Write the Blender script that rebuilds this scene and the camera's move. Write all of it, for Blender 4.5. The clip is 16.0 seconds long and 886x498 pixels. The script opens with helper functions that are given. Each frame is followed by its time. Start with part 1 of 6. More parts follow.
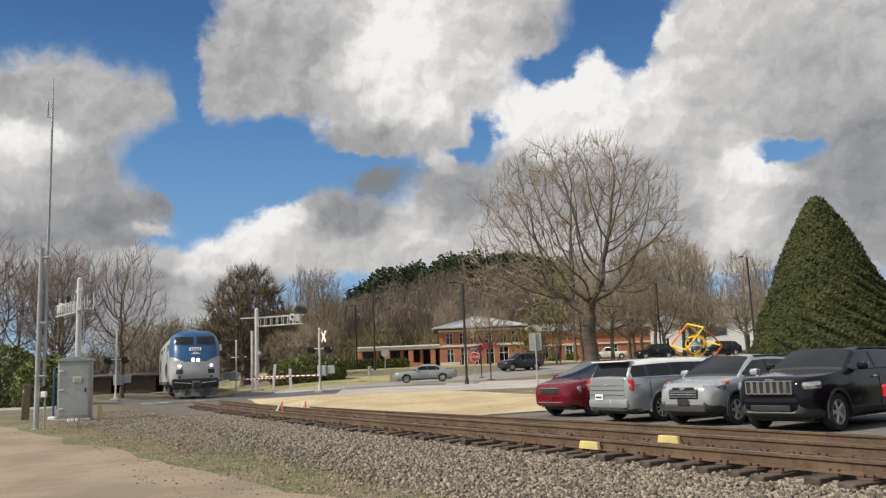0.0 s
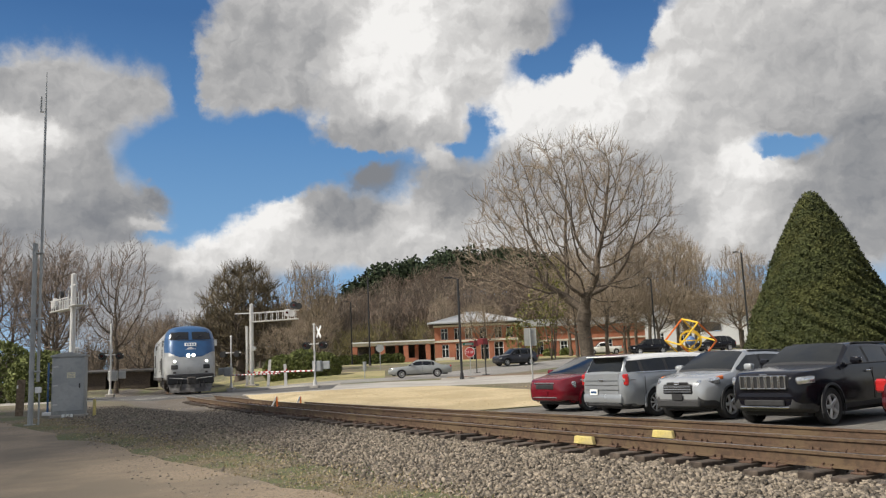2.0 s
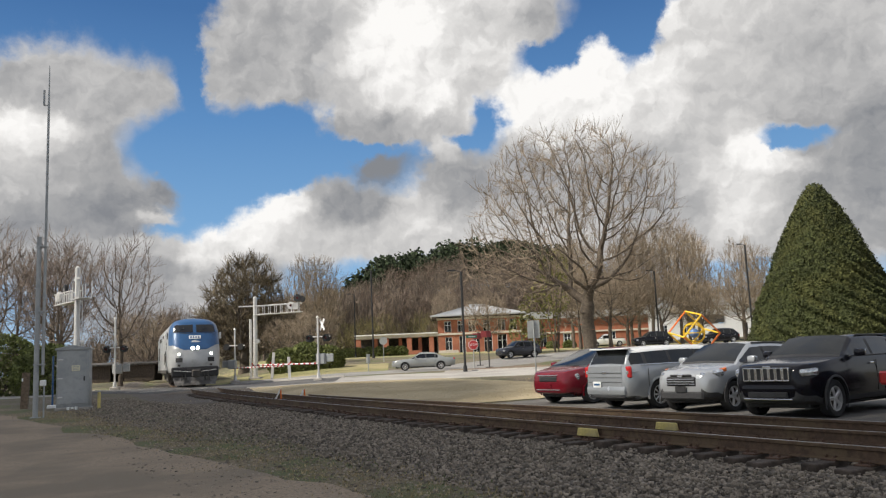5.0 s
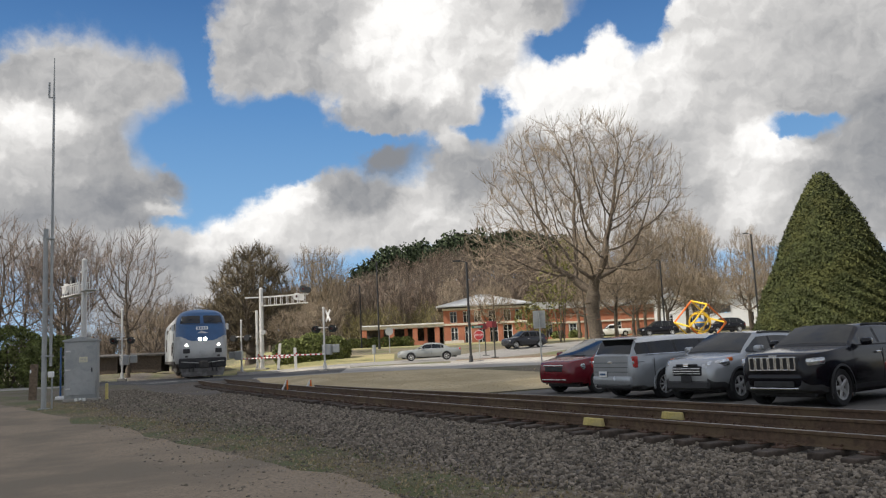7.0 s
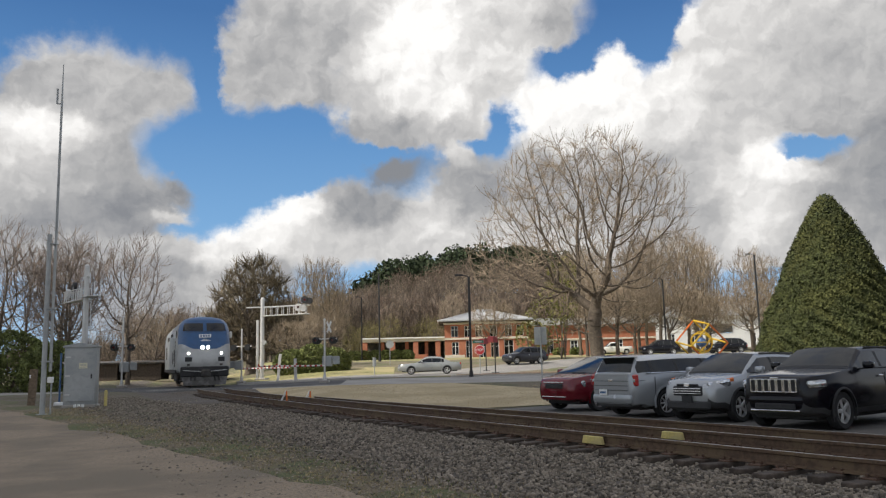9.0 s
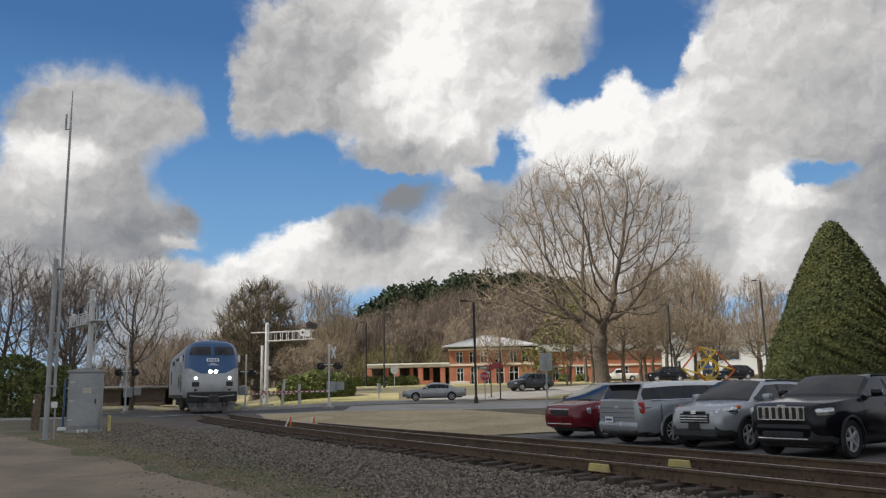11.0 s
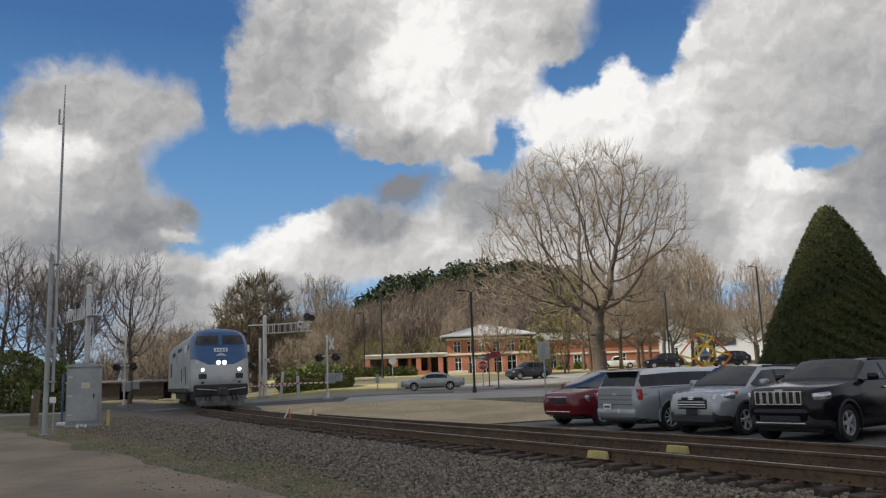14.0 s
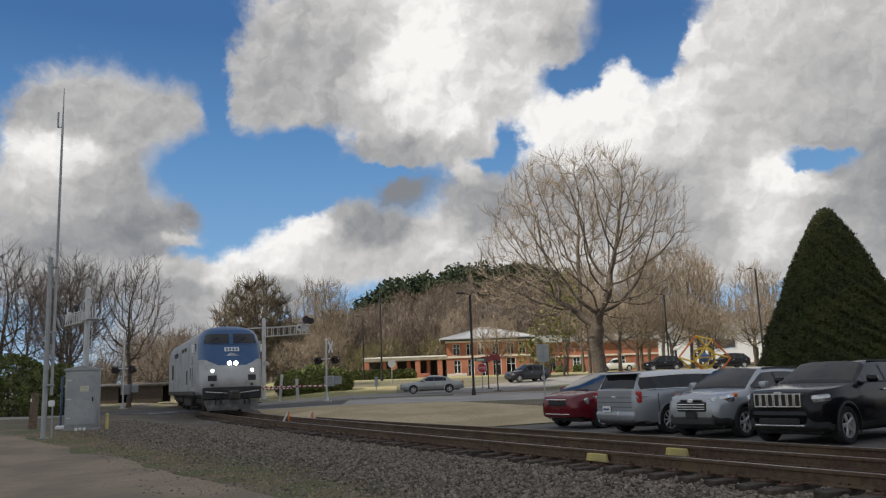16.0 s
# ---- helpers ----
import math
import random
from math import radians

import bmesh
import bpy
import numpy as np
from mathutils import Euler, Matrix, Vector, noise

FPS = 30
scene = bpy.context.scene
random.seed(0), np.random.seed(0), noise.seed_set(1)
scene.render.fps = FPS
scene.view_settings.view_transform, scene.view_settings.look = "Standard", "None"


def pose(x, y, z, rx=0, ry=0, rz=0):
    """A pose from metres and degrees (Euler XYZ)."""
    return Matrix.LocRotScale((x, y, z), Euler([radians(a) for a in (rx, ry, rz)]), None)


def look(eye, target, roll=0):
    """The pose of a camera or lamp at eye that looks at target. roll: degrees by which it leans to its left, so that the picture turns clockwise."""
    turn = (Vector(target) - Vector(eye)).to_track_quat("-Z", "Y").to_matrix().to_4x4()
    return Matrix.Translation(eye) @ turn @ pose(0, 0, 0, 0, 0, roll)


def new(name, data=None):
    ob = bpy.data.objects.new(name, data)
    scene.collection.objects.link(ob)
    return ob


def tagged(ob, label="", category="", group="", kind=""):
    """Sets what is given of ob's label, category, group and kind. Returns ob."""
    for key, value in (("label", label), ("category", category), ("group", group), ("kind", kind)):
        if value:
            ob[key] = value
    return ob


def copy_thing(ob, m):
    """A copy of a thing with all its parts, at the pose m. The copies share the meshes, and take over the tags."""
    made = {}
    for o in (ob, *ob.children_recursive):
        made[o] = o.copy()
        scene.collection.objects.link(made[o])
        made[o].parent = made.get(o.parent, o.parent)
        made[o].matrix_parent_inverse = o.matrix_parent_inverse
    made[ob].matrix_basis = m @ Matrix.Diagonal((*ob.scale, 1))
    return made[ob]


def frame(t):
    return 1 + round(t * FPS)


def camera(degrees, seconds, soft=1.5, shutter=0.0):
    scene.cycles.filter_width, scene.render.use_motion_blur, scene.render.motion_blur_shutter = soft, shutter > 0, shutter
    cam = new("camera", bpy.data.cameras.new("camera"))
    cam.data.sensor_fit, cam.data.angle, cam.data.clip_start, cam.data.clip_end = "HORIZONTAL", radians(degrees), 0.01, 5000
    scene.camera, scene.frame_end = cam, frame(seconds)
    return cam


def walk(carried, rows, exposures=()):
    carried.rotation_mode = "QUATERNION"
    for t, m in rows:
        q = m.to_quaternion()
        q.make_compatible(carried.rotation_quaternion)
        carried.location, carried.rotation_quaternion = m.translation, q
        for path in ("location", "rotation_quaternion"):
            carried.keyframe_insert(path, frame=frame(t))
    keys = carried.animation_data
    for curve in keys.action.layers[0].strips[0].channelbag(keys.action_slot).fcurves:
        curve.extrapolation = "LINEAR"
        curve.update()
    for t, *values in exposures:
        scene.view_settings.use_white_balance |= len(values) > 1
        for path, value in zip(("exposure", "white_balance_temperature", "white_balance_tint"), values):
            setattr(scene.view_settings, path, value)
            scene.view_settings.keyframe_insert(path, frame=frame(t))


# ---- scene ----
# The camera stands on a lane beside a railway; z = 0 is the top of the rails.
cam = camera(57.5, 16.0, soft=1.25)
EYE = (0.0, 0.0, 1.25)
TURNS = [
    (0.0, 98.51, 2.3, 0.0), (0.5, 99.078, 2.533, 0.023), (1.0, 98.939, 2.682, 0.03), (1.5, 98.486, 2.246, -0.191),
    (2.0, 98.165, 2.365, -0.349), (2.5, 97.967, 2.611, -0.452), (3.0, 97.827, 2.873, -0.502), (3.5, 97.757, 2.685, -0.447),
    (4.0, 97.697, 2.618, -0.315), (6.5, 97.585, 2.248, 0.094), (7.0, 97.002, 2.619, 0.297), (7.5, 96.525, 2.409, 0.277),
    (8.0, 96.798, 1.976, 0.238), (8.5, 97.339, 1.548, 0.25), (9.0, 97.99, 1.346, 0.326), (11.5, 99.962, 1.138, 0.683),
    (12.0, 99.988, 1.135, 0.682), (12.5, 99.882, 1.533, 0.663), (13.0, 99.556, 1.912, 0.654), (13.5, 99.295, 1.87, 0.59),
    (14.0, 99.099, 1.952, 0.54), (14.5, 99.125, 2.06, 0.555), (15.0, 99.189, 2.28, 0.545), (15.5, 99.272, 2.094, 0.511),
    (16.0, 99.29, 2.027, 0.484)]
walk(cam, [(t, pose(*EYE, a, b, c)) for t, a, b, c in TURNS], exposures=[(0.0, 0.0), (4.0, 0.06), (7.0, 0.2), (9.0, 0.2), (11.5, 0.08), (16.0, 0.06)])

# ---- light: sun from the left and a little behind, broken cumulus sky ----
SUN_AZ, SUN_EL = radians(-112), radians(44)          # azimuth from +y, towards +x
sun = new("sun", bpy.data.lights.new("sun", "SUN"))
sun.data.energy, sun.data.angle, sun.data.color = 5.0, radians(0.6), (1.0, 0.93, 0.82)
sun_way = Vector((math.sin(SUN_AZ) * math.cos(SUN_EL), math.cos(SUN_AZ) * math.cos(SUN_EL), math.sin(SUN_EL)))
sun.matrix_world = look(sun_way * 50, (0, 0, 0))

# cumulus heaps, puff by puff: azimuth, elevation, half width, half height in degrees, brightness
LEFT_CLOUD = [
    (-25.4, 19.3, 3.0, 2.1, 0.74), (-28.6, 18.0, 2.8, 1.7, 0.68), (-22.8, 17.6, 2.2, 1.9, 0.70), (-19.7, 18.7, 2.1, 1.8, 0.70),
    (-28.4, 16.3, 1.9, 1.0, 1.00), (-26.9, 15.4, 2.3, 1.0, 0.97), (-29.2, 13.6, 2.2, 1.4, 0.88), (-27.5, 11.9, 4.4, 2.5, 0.74),
    (-23.8, 13.6, 2.8, 2.2, 0.66), (-22.8, 10.8, 2.2, 1.8, 0.56), (-26.0, 10.2, 4.4, 1.8, 0.58), (-19.9, 10.2, 1.2, 0.4, 0.80),
    (-19.4, 11.9, 1.0, 0.9, 0.58)]
LOW_CLOUDS = [
    (-24.0, 7.9, 3.4, 0.9, 0.72), (-20.5, 8.2, 2.2, 0.7, 0.78), (-15.7, 8.1, 2.4, 1.0, 0.88), (-11.8, 10.5, 1.8, 1.3, 1.00),
    (-13.6, 8.9, 2.4, 1.1, 0.97), (-9.9, 10.9, 1.3, 1.0, 0.92), (-8.1, 11.5, 1.5, 1.5, 0.62), (-5.6, 11.0, 2.4, 1.7, 0.60),
    (-9.5, 8.7, 3.6, 1.6, 0.78), (-4.3, 8.6, 3.8, 1.6, 0.78), (-1.6, 9.9, 2.2, 2.2, 0.85), (-4.1, 13.9, 1.9, 1.0, 0.48),
    (-20.5, 6.0, 2.4, 1.6, 0.62), (-16.8, 5.6, 2.8, 1.4, 0.72), (-13.4, 6.3, 2.4, 1.2, 0.62)]
HIGH_CLOUD = [
    (-13.3, 22.7, 2.5, 1.9, 0.70), (-15.0, 19.5, 1.7, 2.1, 0.70), (-11.6, 21.1, 4.0, 2.4, 0.70), (-9.7, 23.3, 3.2, 2.0, 0.70),
    (-11.0, 18.9, 2.4, 0.9, 0.70), (-2.2, 22.6, 3.4, 2.6, 0.99), (-3.8, 20.0, 2.8, 2.2, 0.92), (-0.7, 19.3, 3.2, 2.6, 0.92),
    (-6.0, 17.9, 2.2, 1.8, 0.74), (-4.2, 16.5, 3.2, 1.0, 0.62), (-0.5, 16.4, 2.8, 1.0, 0.72), (2.7, 21.8, 3.2, 2.4, 0.86),
    (2.1, 19.0, 2.2, 1.8, 0.82), (4.7, 23.1, 3.2, 1.8, 0.80), (7.8, 23.2, 1.8, 1.4, 0.66), (-12.3, 25.8, 2.8, 2.0, 0.74),
    (-7.3, 26.1, 3.2, 2.0, 0.80), (-1.4, 26.4, 3.6, 2.4, 0.95)]
MIDDLE_CLOUD = [
    (12.3, 20.0, 1.2, 1.3, 0.97), (10.3, 18.7, 1.9, 1.4, 1.00), (6.8, 18.0, 1.6, 1.7, 0.96), (8.8, 16.5, 3.8, 2.2, 0.95),
    (12.5, 17.5, 1.7, 2.2, 0.95), (1.2, 12.2, 2.2, 2.2, 0.62), (0.3, 14.4, 0.9, 1.0, 0.85), (6.1, 12.7, 3.6, 2.4, 0.66),
    (10.4, 11.9, 4.4, 2.8, 0.68), (3.8, 8.4, 4.0, 2.0, 0.82), (8.6, 7.7, 4.0, 2.4, 0.80), (3.6, 26.1, 3.6, 2.4, 0.85),
    (8.2, 26.1, 2.4, 2.0, 0.76), (-20.8, 3.0, 4.8, 1.6, 0.66), (-27.6, 7.1, 4.8, 2.0, 0.66)]
RIGHT_CLOUD = [
    (18.8, 19.9, 2.4, 2.2, 0.86), (17.5, 21.7, 0.8, 0.9, 0.95), (16.7, 18.0, 1.8, 1.8, 0.96), (20.3, 18.3, 3.6, 2.8, 0.80),
    (24.3, 19.0, 4.8, 2.8, 0.74), (27.5, 17.0, 3.6, 3.0, 0.70), (29.5, 19.3, 2.4, 2.4, 0.76), (14.6, 15.7, 2.4, 1.9, 0.88),
    (18.4, 15.1, 3.8, 2.2, 0.80), (22.2, 16.6, 4.0, 1.7, 0.76), (26.8, 15.2, 3.4, 1.3, 0.66), (29.4, 12.0, 2.2, 2.8, 0.60),
    (22.0, 22.6, 3.2, 2.2, 0.85), (26.2, 22.4, 4.4, 2.4, 0.78), (30.2, 22.2, 3.6, 2.8, 0.76), (23.4, 25.4, 4.8, 2.0, 0.80)]
RIGHT_LOW_CLOUD = [
    (21.4, 12.2, 1.6, 1.4, 1.00), (23.8, 11.4, 1.3, 0.8, 0.97), (19.1, 10.9, 3.2, 2.2, 0.86), (14.4, 12.5, 3.2, 2.0, 0.66),
    (17.4, 9.9, 2.2, 1.5, 0.62), (21.3, 9.1, 3.6, 2.2, 0.92), (26.2, 10.5, 3.0, 1.7, 0.62), (28.1, 8.8, 2.8, 2.4, 0.62),
    (24.1, 9.2, 2.8, 2.0, 0.66), (15.1, 7.6, 4.8, 2.0, 0.72), (20.6, 6.9, 3.2, 1.2, 0.78), (26.3, 6.5, 4.0, 2.0, 0.70)]
GAPS = [
    (24.1, 13.5, 2.5, 0.6, 1.20), (23.0, 12.7, 0.9, 0.4, 1.00), (21.3, 5.5, 1.6, 0.5, 0.60), (8.5, 20.9, 1.9, 0.8, 1.20),
    (3.5, 16.8, 0.9, 0.9, 1.00), (2.0, 15.4, 1.4, 0.6, 1.00), (-17.3, 19.6, 0.8, 2.4, 1.20), (-14.1, 14.4, 4.6, 1.7, 1.20),
    (-6.1, 15.0, 2.4, 0.5, 0.70), (14.2, 21.8, 1.6, 2.0, 1.20)]


class Nodes:
    """Short hand for building node trees."""

    def __init__(self, tree):
        self.tree = tree
        tree.nodes.clear()

    def add(self, kind, **values):
        node = self.tree.nodes.new(kind)
        for key, value in values.items():
            if key == "operation":
                node.operation = value
            elif key == "blend":
                node.data_type, node.blend_type = "RGBA", value
        return node

    def put(self, socket, value):
        if isinstance(value, bpy.types.NodeSocket):
            self.tree.links.new(value, socket)
        else:
            socket.default_value = value

    def math(self, op, a, b=0.0, clamp=False):
        node = self.add("ShaderNodeMath", operation=op)
        node.use_clamp = clamp
        self.put(node.inputs[0], a)
        self.put(node.inputs[1], b)
        return node.outputs[0]

    def vec(self, op, a, b=(0, 0, 0)):
        node = self.add("ShaderNodeVectorMath", operation=op)
        self.put(node.inputs[0], a)
        self.put(node.inputs[1], b)
        return node.outputs["Value"] if op in ("LENGTH", "DOT_PRODUCT") else node.outputs[0]

    def noise(self, vector, scale, detail=4.0, rough=0.55, out="Fac"):
        node = self.add("ShaderNodeTexNoise")
        if vector is not None:
            self.put(node.inputs["Vector"], vector)
        node.inputs["Scale"].default_value, node.inputs["Detail"].default_value = scale, detail
        node.inputs["Roughness"].default_value = rough
        return node.outputs[out]

    def ramp(self, value, stops):
        node = self.add("ShaderNodeValToRGB")
        ramp = node.color_ramp
        while len(ramp.elements) < len(stops):
            ramp.elements.new(0.5)
        for el, (at, col) in zip(ramp.elements, stops):
            el.position, el.color = at, (*col, 1) if len(col) == 3 else col
        self.put(node.inputs[0], value)
        return node.outputs[0]

    def step(self, value, a, b):
        node = self.add("ShaderNodeMapRange")
        node.interpolation_type = "SMOOTHSTEP"
        self.put(node.inputs[0], value)
        node.inputs[1].default_value, node.inputs[2].default_value = a, b
        return node.outputs[0]

    def mix(self, fac, a, b, blend="MIX"):
        node = self.add("ShaderNodeMix", blend=blend)
        self.put(node.inputs[0], fac)
        self.put(node.inputs[6], a if not isinstance(a, tuple) else (*a, 1)[:4])
        self.put(node.inputs[7], b if not isinstance(b, tuple) else (*b, 1)[:4])
        return node.outputs[2]


def sky_colour(n, way):
    """Colour of a blue sky with cumulus heaps, by the direction in which it lies."""
    sep = n.add("ShaderNodeSeparateXYZ")
    n.put(sep.inputs[0], way)
    az = n.math("MULTIPLY", n.math("ARCTAN2", sep.outputs[0], sep.outputs[1]), 57.2958)
    el = n.math("MULTIPLY", n.math("ARCSINE", sep.outputs[2]), 57.2958)
    comb = n.add("ShaderNodeCombineXYZ")
    n.put(comb.inputs[0], az)
    n.put(comb.inputs[1], el)
    at = comb.outputs[0]
    half = (0.5, 0.5, 0.5)
    big = n.vec("SUBTRACT", n.noise(at, 0.30, 2, 0.5, "Color"), half)
    small = n.vec("SUBTRACT", n.noise(at, 1.0, 6, 0.6, "Color"), half)
    bent = n.vec("ADD", at, n.vec("ADD", n.vec("MULTIPLY", big, (2.4, 2.0, 0)), n.vec("MULTIPLY", small, (1.6, 1.5, 0))))

    def heap(puffs, total, toned, strong):
        for a, e, w, h, t in puffs:
            d = n.vec("MULTIPLY", n.vec("SUBTRACT", bent, (a, e, 0)), (1 / w, 1 / h, 0))
            weight = n.math("EXPONENT", n.math("MULTIPLY", n.vec("DOT_PRODUCT", d, d), -0.85))
            total = n.math("ADD", total, weight)
            toned = n.math("ADD", toned, n.math("MULTIPLY", n.math("MULTIPLY", weight, weight), t))
            strong = n.math("ADD", strong, n.math("MULTIPLY", weight, weight))
        return total, toned, strong

    total, toned, strong = 0.02, 0.007, 0.01
    for puffs in (LEFT_CLOUD, LOW_CLOUDS, HIGH_CLOUD, MIDDLE_CLOUD, RIGHT_CLOUD, RIGHT_LOW_CLOUD):
        total, toned, strong = heap(puffs, total, toned, strong)
    shade = n.math("ADD", n.math("MULTIPLY", n.math("SUBTRACT", n.math("DIVIDE", toned, strong), 0.78), 1.5), 0.715)
    gaps = heap(GAPS, 0.0, 0.0, 0.0)[0]
    # the same kind of cloud goes on all round, outside the heaps above
    beyond = n.math("MAXIMUM", n.step(n.math("ABSOLUTE", az), 30, 42), n.step(el, 29, 37))
    loose = n.math("MULTIPLY", n.noise(way, 3.2, 6, 0.6), 1.6)
    within = n.math("SUBTRACT", 1.0, beyond)
    dense = n.math("SUBTRACT", total, n.math("MULTIPLY", gaps, 0.8))
    dense = n.math("ADD", n.math("MULTIPLY", dense, within), n.math("MULTIPLY", loose, beyond))
    cover = n.step(n.math("ADD", dense, n.math("MULTIPLY", n.math("SUBTRACT", n.noise(at, 0.5, 5, 0.6), 0.5), 0.55)), 0.22, 1.0)
    # billows: lit on the side towards the sun
    billow = n.math("SUBTRACT", n.noise(bent, 0.42, 3, 0.5), n.noise(n.vec("ADD", bent, (-0.5, 0.8, 0)), 0.42, 3, 0.5))
    fold = n.math("SUBTRACT", n.noise(bent, 1.3, 3, 0.5), n.noise(n.vec("ADD", bent, (-0.2, 0.3, 0)), 1.3, 3, 0.5))
    rim = n.math("MULTIPLY", n.math("SUBTRACT", 1.0, n.step(dense, 0.5, 1.2)), 0.06)
    tone = n.math("ADD", n.math("ADD", shade, rim), n.math("ADD", n.math("MULTIPLY", billow, 0.36), n.math("MULTIPLY", fold, 0.12)), True)
    cloud = n.ramp(tone, [(0.36, (0.22, 0.23, 0.25)), (0.56, (0.37, 0.37, 0.375)), (0.78, (0.60, 0.59, 0.58)), (0.98, (0.90, 0.885, 0.865))])
    blue = n.ramp(n.math("DIVIDE", el, 40.0, True), [(0.0, (0.40, 0.56, 0.72)), (0.2, (0.20, 0.39, 0.64)), (0.42, (0.105, 0.25, 0.50)), (0.6, (0.058, 0.155, 0.36)), (1.0, (0.035, 0.11, 0.30))])
    return n.mix(cover, blue, cloud)


sky_group = bpy.data.node_groups.new("cloudy_sky", "ShaderNodeTree")
sky_group.interface.new_socket("Way", in_out="INPUT", socket_type="NodeSocketVector")
sky_group.interface.new_socket("Colour", in_out="OUTPUT", socket_type="NodeSocketColor")
n = Nodes(sky_group)
start = n.add("NodeGroupInput")
n.tree.links.new(sky_colour(n, start.outputs[0]), n.add("NodeGroupOutput").inputs[0])


def clouded_sky(n, way):
    node = n.add("ShaderNodeGroup")
    node.node_tree = sky_group
    n.put(node.inputs[0], way)
    return node.outputs[0]


world = bpy.data.worlds.new("world")
scene.world = world
world.use_nodes = True
n = Nodes(world.node_tree)
way = n.add("ShaderNodeTexCoord").outputs["Generated"]
bg = n.add("ShaderNodeBackground")
clouded = clouded_sky(n, way)
atmosphere = n.add("ShaderNodeTexSky")
atmosphere.sky_type, atmosphere.sun_disc = "NISHITA", False
atmosphere.sun_elevation, atmosphere.sun_rotation = SUN_EL, SUN_AZ
n.put(bg.inputs[0], n.mix(0.985, atmosphere.outputs[0], clouded))
bg.inputs[1].default_value = 1.12
n.tree.links.new(bg.outputs[0], n.add("ShaderNodeOutputWorld").inputs[0])

# the part of the sky that the view holds drifts slowly with the wind
def sky_backdrop():
    m = bpy.data.materials.new("sky")
    m.use_nodes = True
    n = Nodes(m.node_tree)
    towards = n.vec("NORMALIZE", n.add("ShaderNodeTexCoord").outputs["Object"])
    e = n.add("ShaderNodeEmission")
    n.put(e.inputs[0], clouded_sky(n, towards))
    n.tree.links.new(e.outputs[0], n.add("ShaderNodeOutputMaterial").inputs[0])
    az, el = np.radians(np.linspace(-44, 44, 45)), np.radians(np.linspace(-1.5, 37, 21))
    verts = [(1500 * math.sin(a) * math.cos(e_), 1500 * math.cos(a) * math.cos(e_), 1500 * math.sin(e_)) for e_ in el for a in az]
    me = bpy.data.meshes.new("sky_backdrop")
    me.from_pydata(verts, [], [(i * 45 + j, i * 45 + j + 1, (i + 1) * 45 + j + 1, (i + 1) * 45 + j) for i in range(20) for j in range(44)])
    me.materials.append(m)
    return tagged(new("sky_backdrop", me), "blue sky with drifting white and grey cumulus clouds", "sky", kind="structure")


sky = sky_backdrop()

# ---- materials ----
def material(name, colour, rough=0.8, metal=0.0, vary=0.25, grain=8.0, bump=0.0, other=None, patch=0.6, coat=0.0, each=0.0, spec=None):
    """A surface with fine grain and broad stains; other: a second colour that comes through in patches; each: spread of brightness between pieces."""
    m = bpy.data.materials.new(name)
    m.use_nodes = True
    n = Nodes(m.node_tree)
    at = n.add("ShaderNodeTexCoord").outputs["Object"]
    fine = n.noise(at, grain, 6, 0.65)
    broad = n.noise(at, patch, 4, 0.6)
    low = tuple(c * (1 - vary) for c in colour)
    high = tuple(min(1.0, c * (1 + vary)) for c in colour)
    col = n.mix(n.step(fine, 0.3, 0.7), low, high)
    if other is not None:
        col = n.mix(n.step(n.math("ADD", broad, n.math("MULTIPLY", n.math("SUBTRACT", fine, 0.5), 0.35)), 0.44, 0.60), col, other)
    if each:
        rnd = n.add("ShaderNodeObjectInfo").outputs["Random"]
        isl = n.add("ShaderNodeNewGeometry").outputs["Random Per Island"]
        both = n.math("FRACT", n.math("ADD", rnd, isl))
        gain = n.math("ADD", 1.0 - each, n.math("MULTIPLY", both, 2 * each))
        node = n.add("ShaderNodeMix", blend="MULTIPLY")
        node.inputs[0].default_value = 1.0
        n.put(node.inputs[6], col)
        comb = n.add("ShaderNodeCombineColor")
        for k in range(3):
            n.put(comb.inputs[k], gain)
        n.put(node.inputs[7], comb.outputs[0])
        col = node.outputs[2]
    b = n.add("ShaderNodeBsdfPrincipled")
    n.put(b.inputs["Base Color"], col)
    n.put(b.inputs["Roughness"], n.math("ADD", rough - 0.08, n.math("MULTIPLY", broad, 0.16), True))
    b.inputs["Metallic"].default_value = metal
    b.inputs["Coat Weight"].default_value = coat
    if spec is not None:
        b.inputs["Specular IOR Level"].default_value = spec
    if bump:
        bp = n.add("ShaderNodeBump")
        bp.inputs["Distance"].default_value = bump
        n.put(bp.inputs["Height"], fine)
        n.put(b.inputs["Normal"], bp.outputs[0])
    n.tree.links.new(b.outputs[0], n.add("ShaderNodeOutputMaterial").inputs[0])
    return m


def glowing(name, colour, power):
    m = bpy.data.materials.new(name)
    m.use_nodes = True
    n = Nodes(m.node_tree)
    e = n.add("ShaderNodeEmission")
    e.inputs[0].default_value, e.inputs[1].default_value = (*colour, 1), power
    n.tree.links.new(e.outputs[0], n.add("ShaderNodeOutputMaterial").inputs[0])
    return m


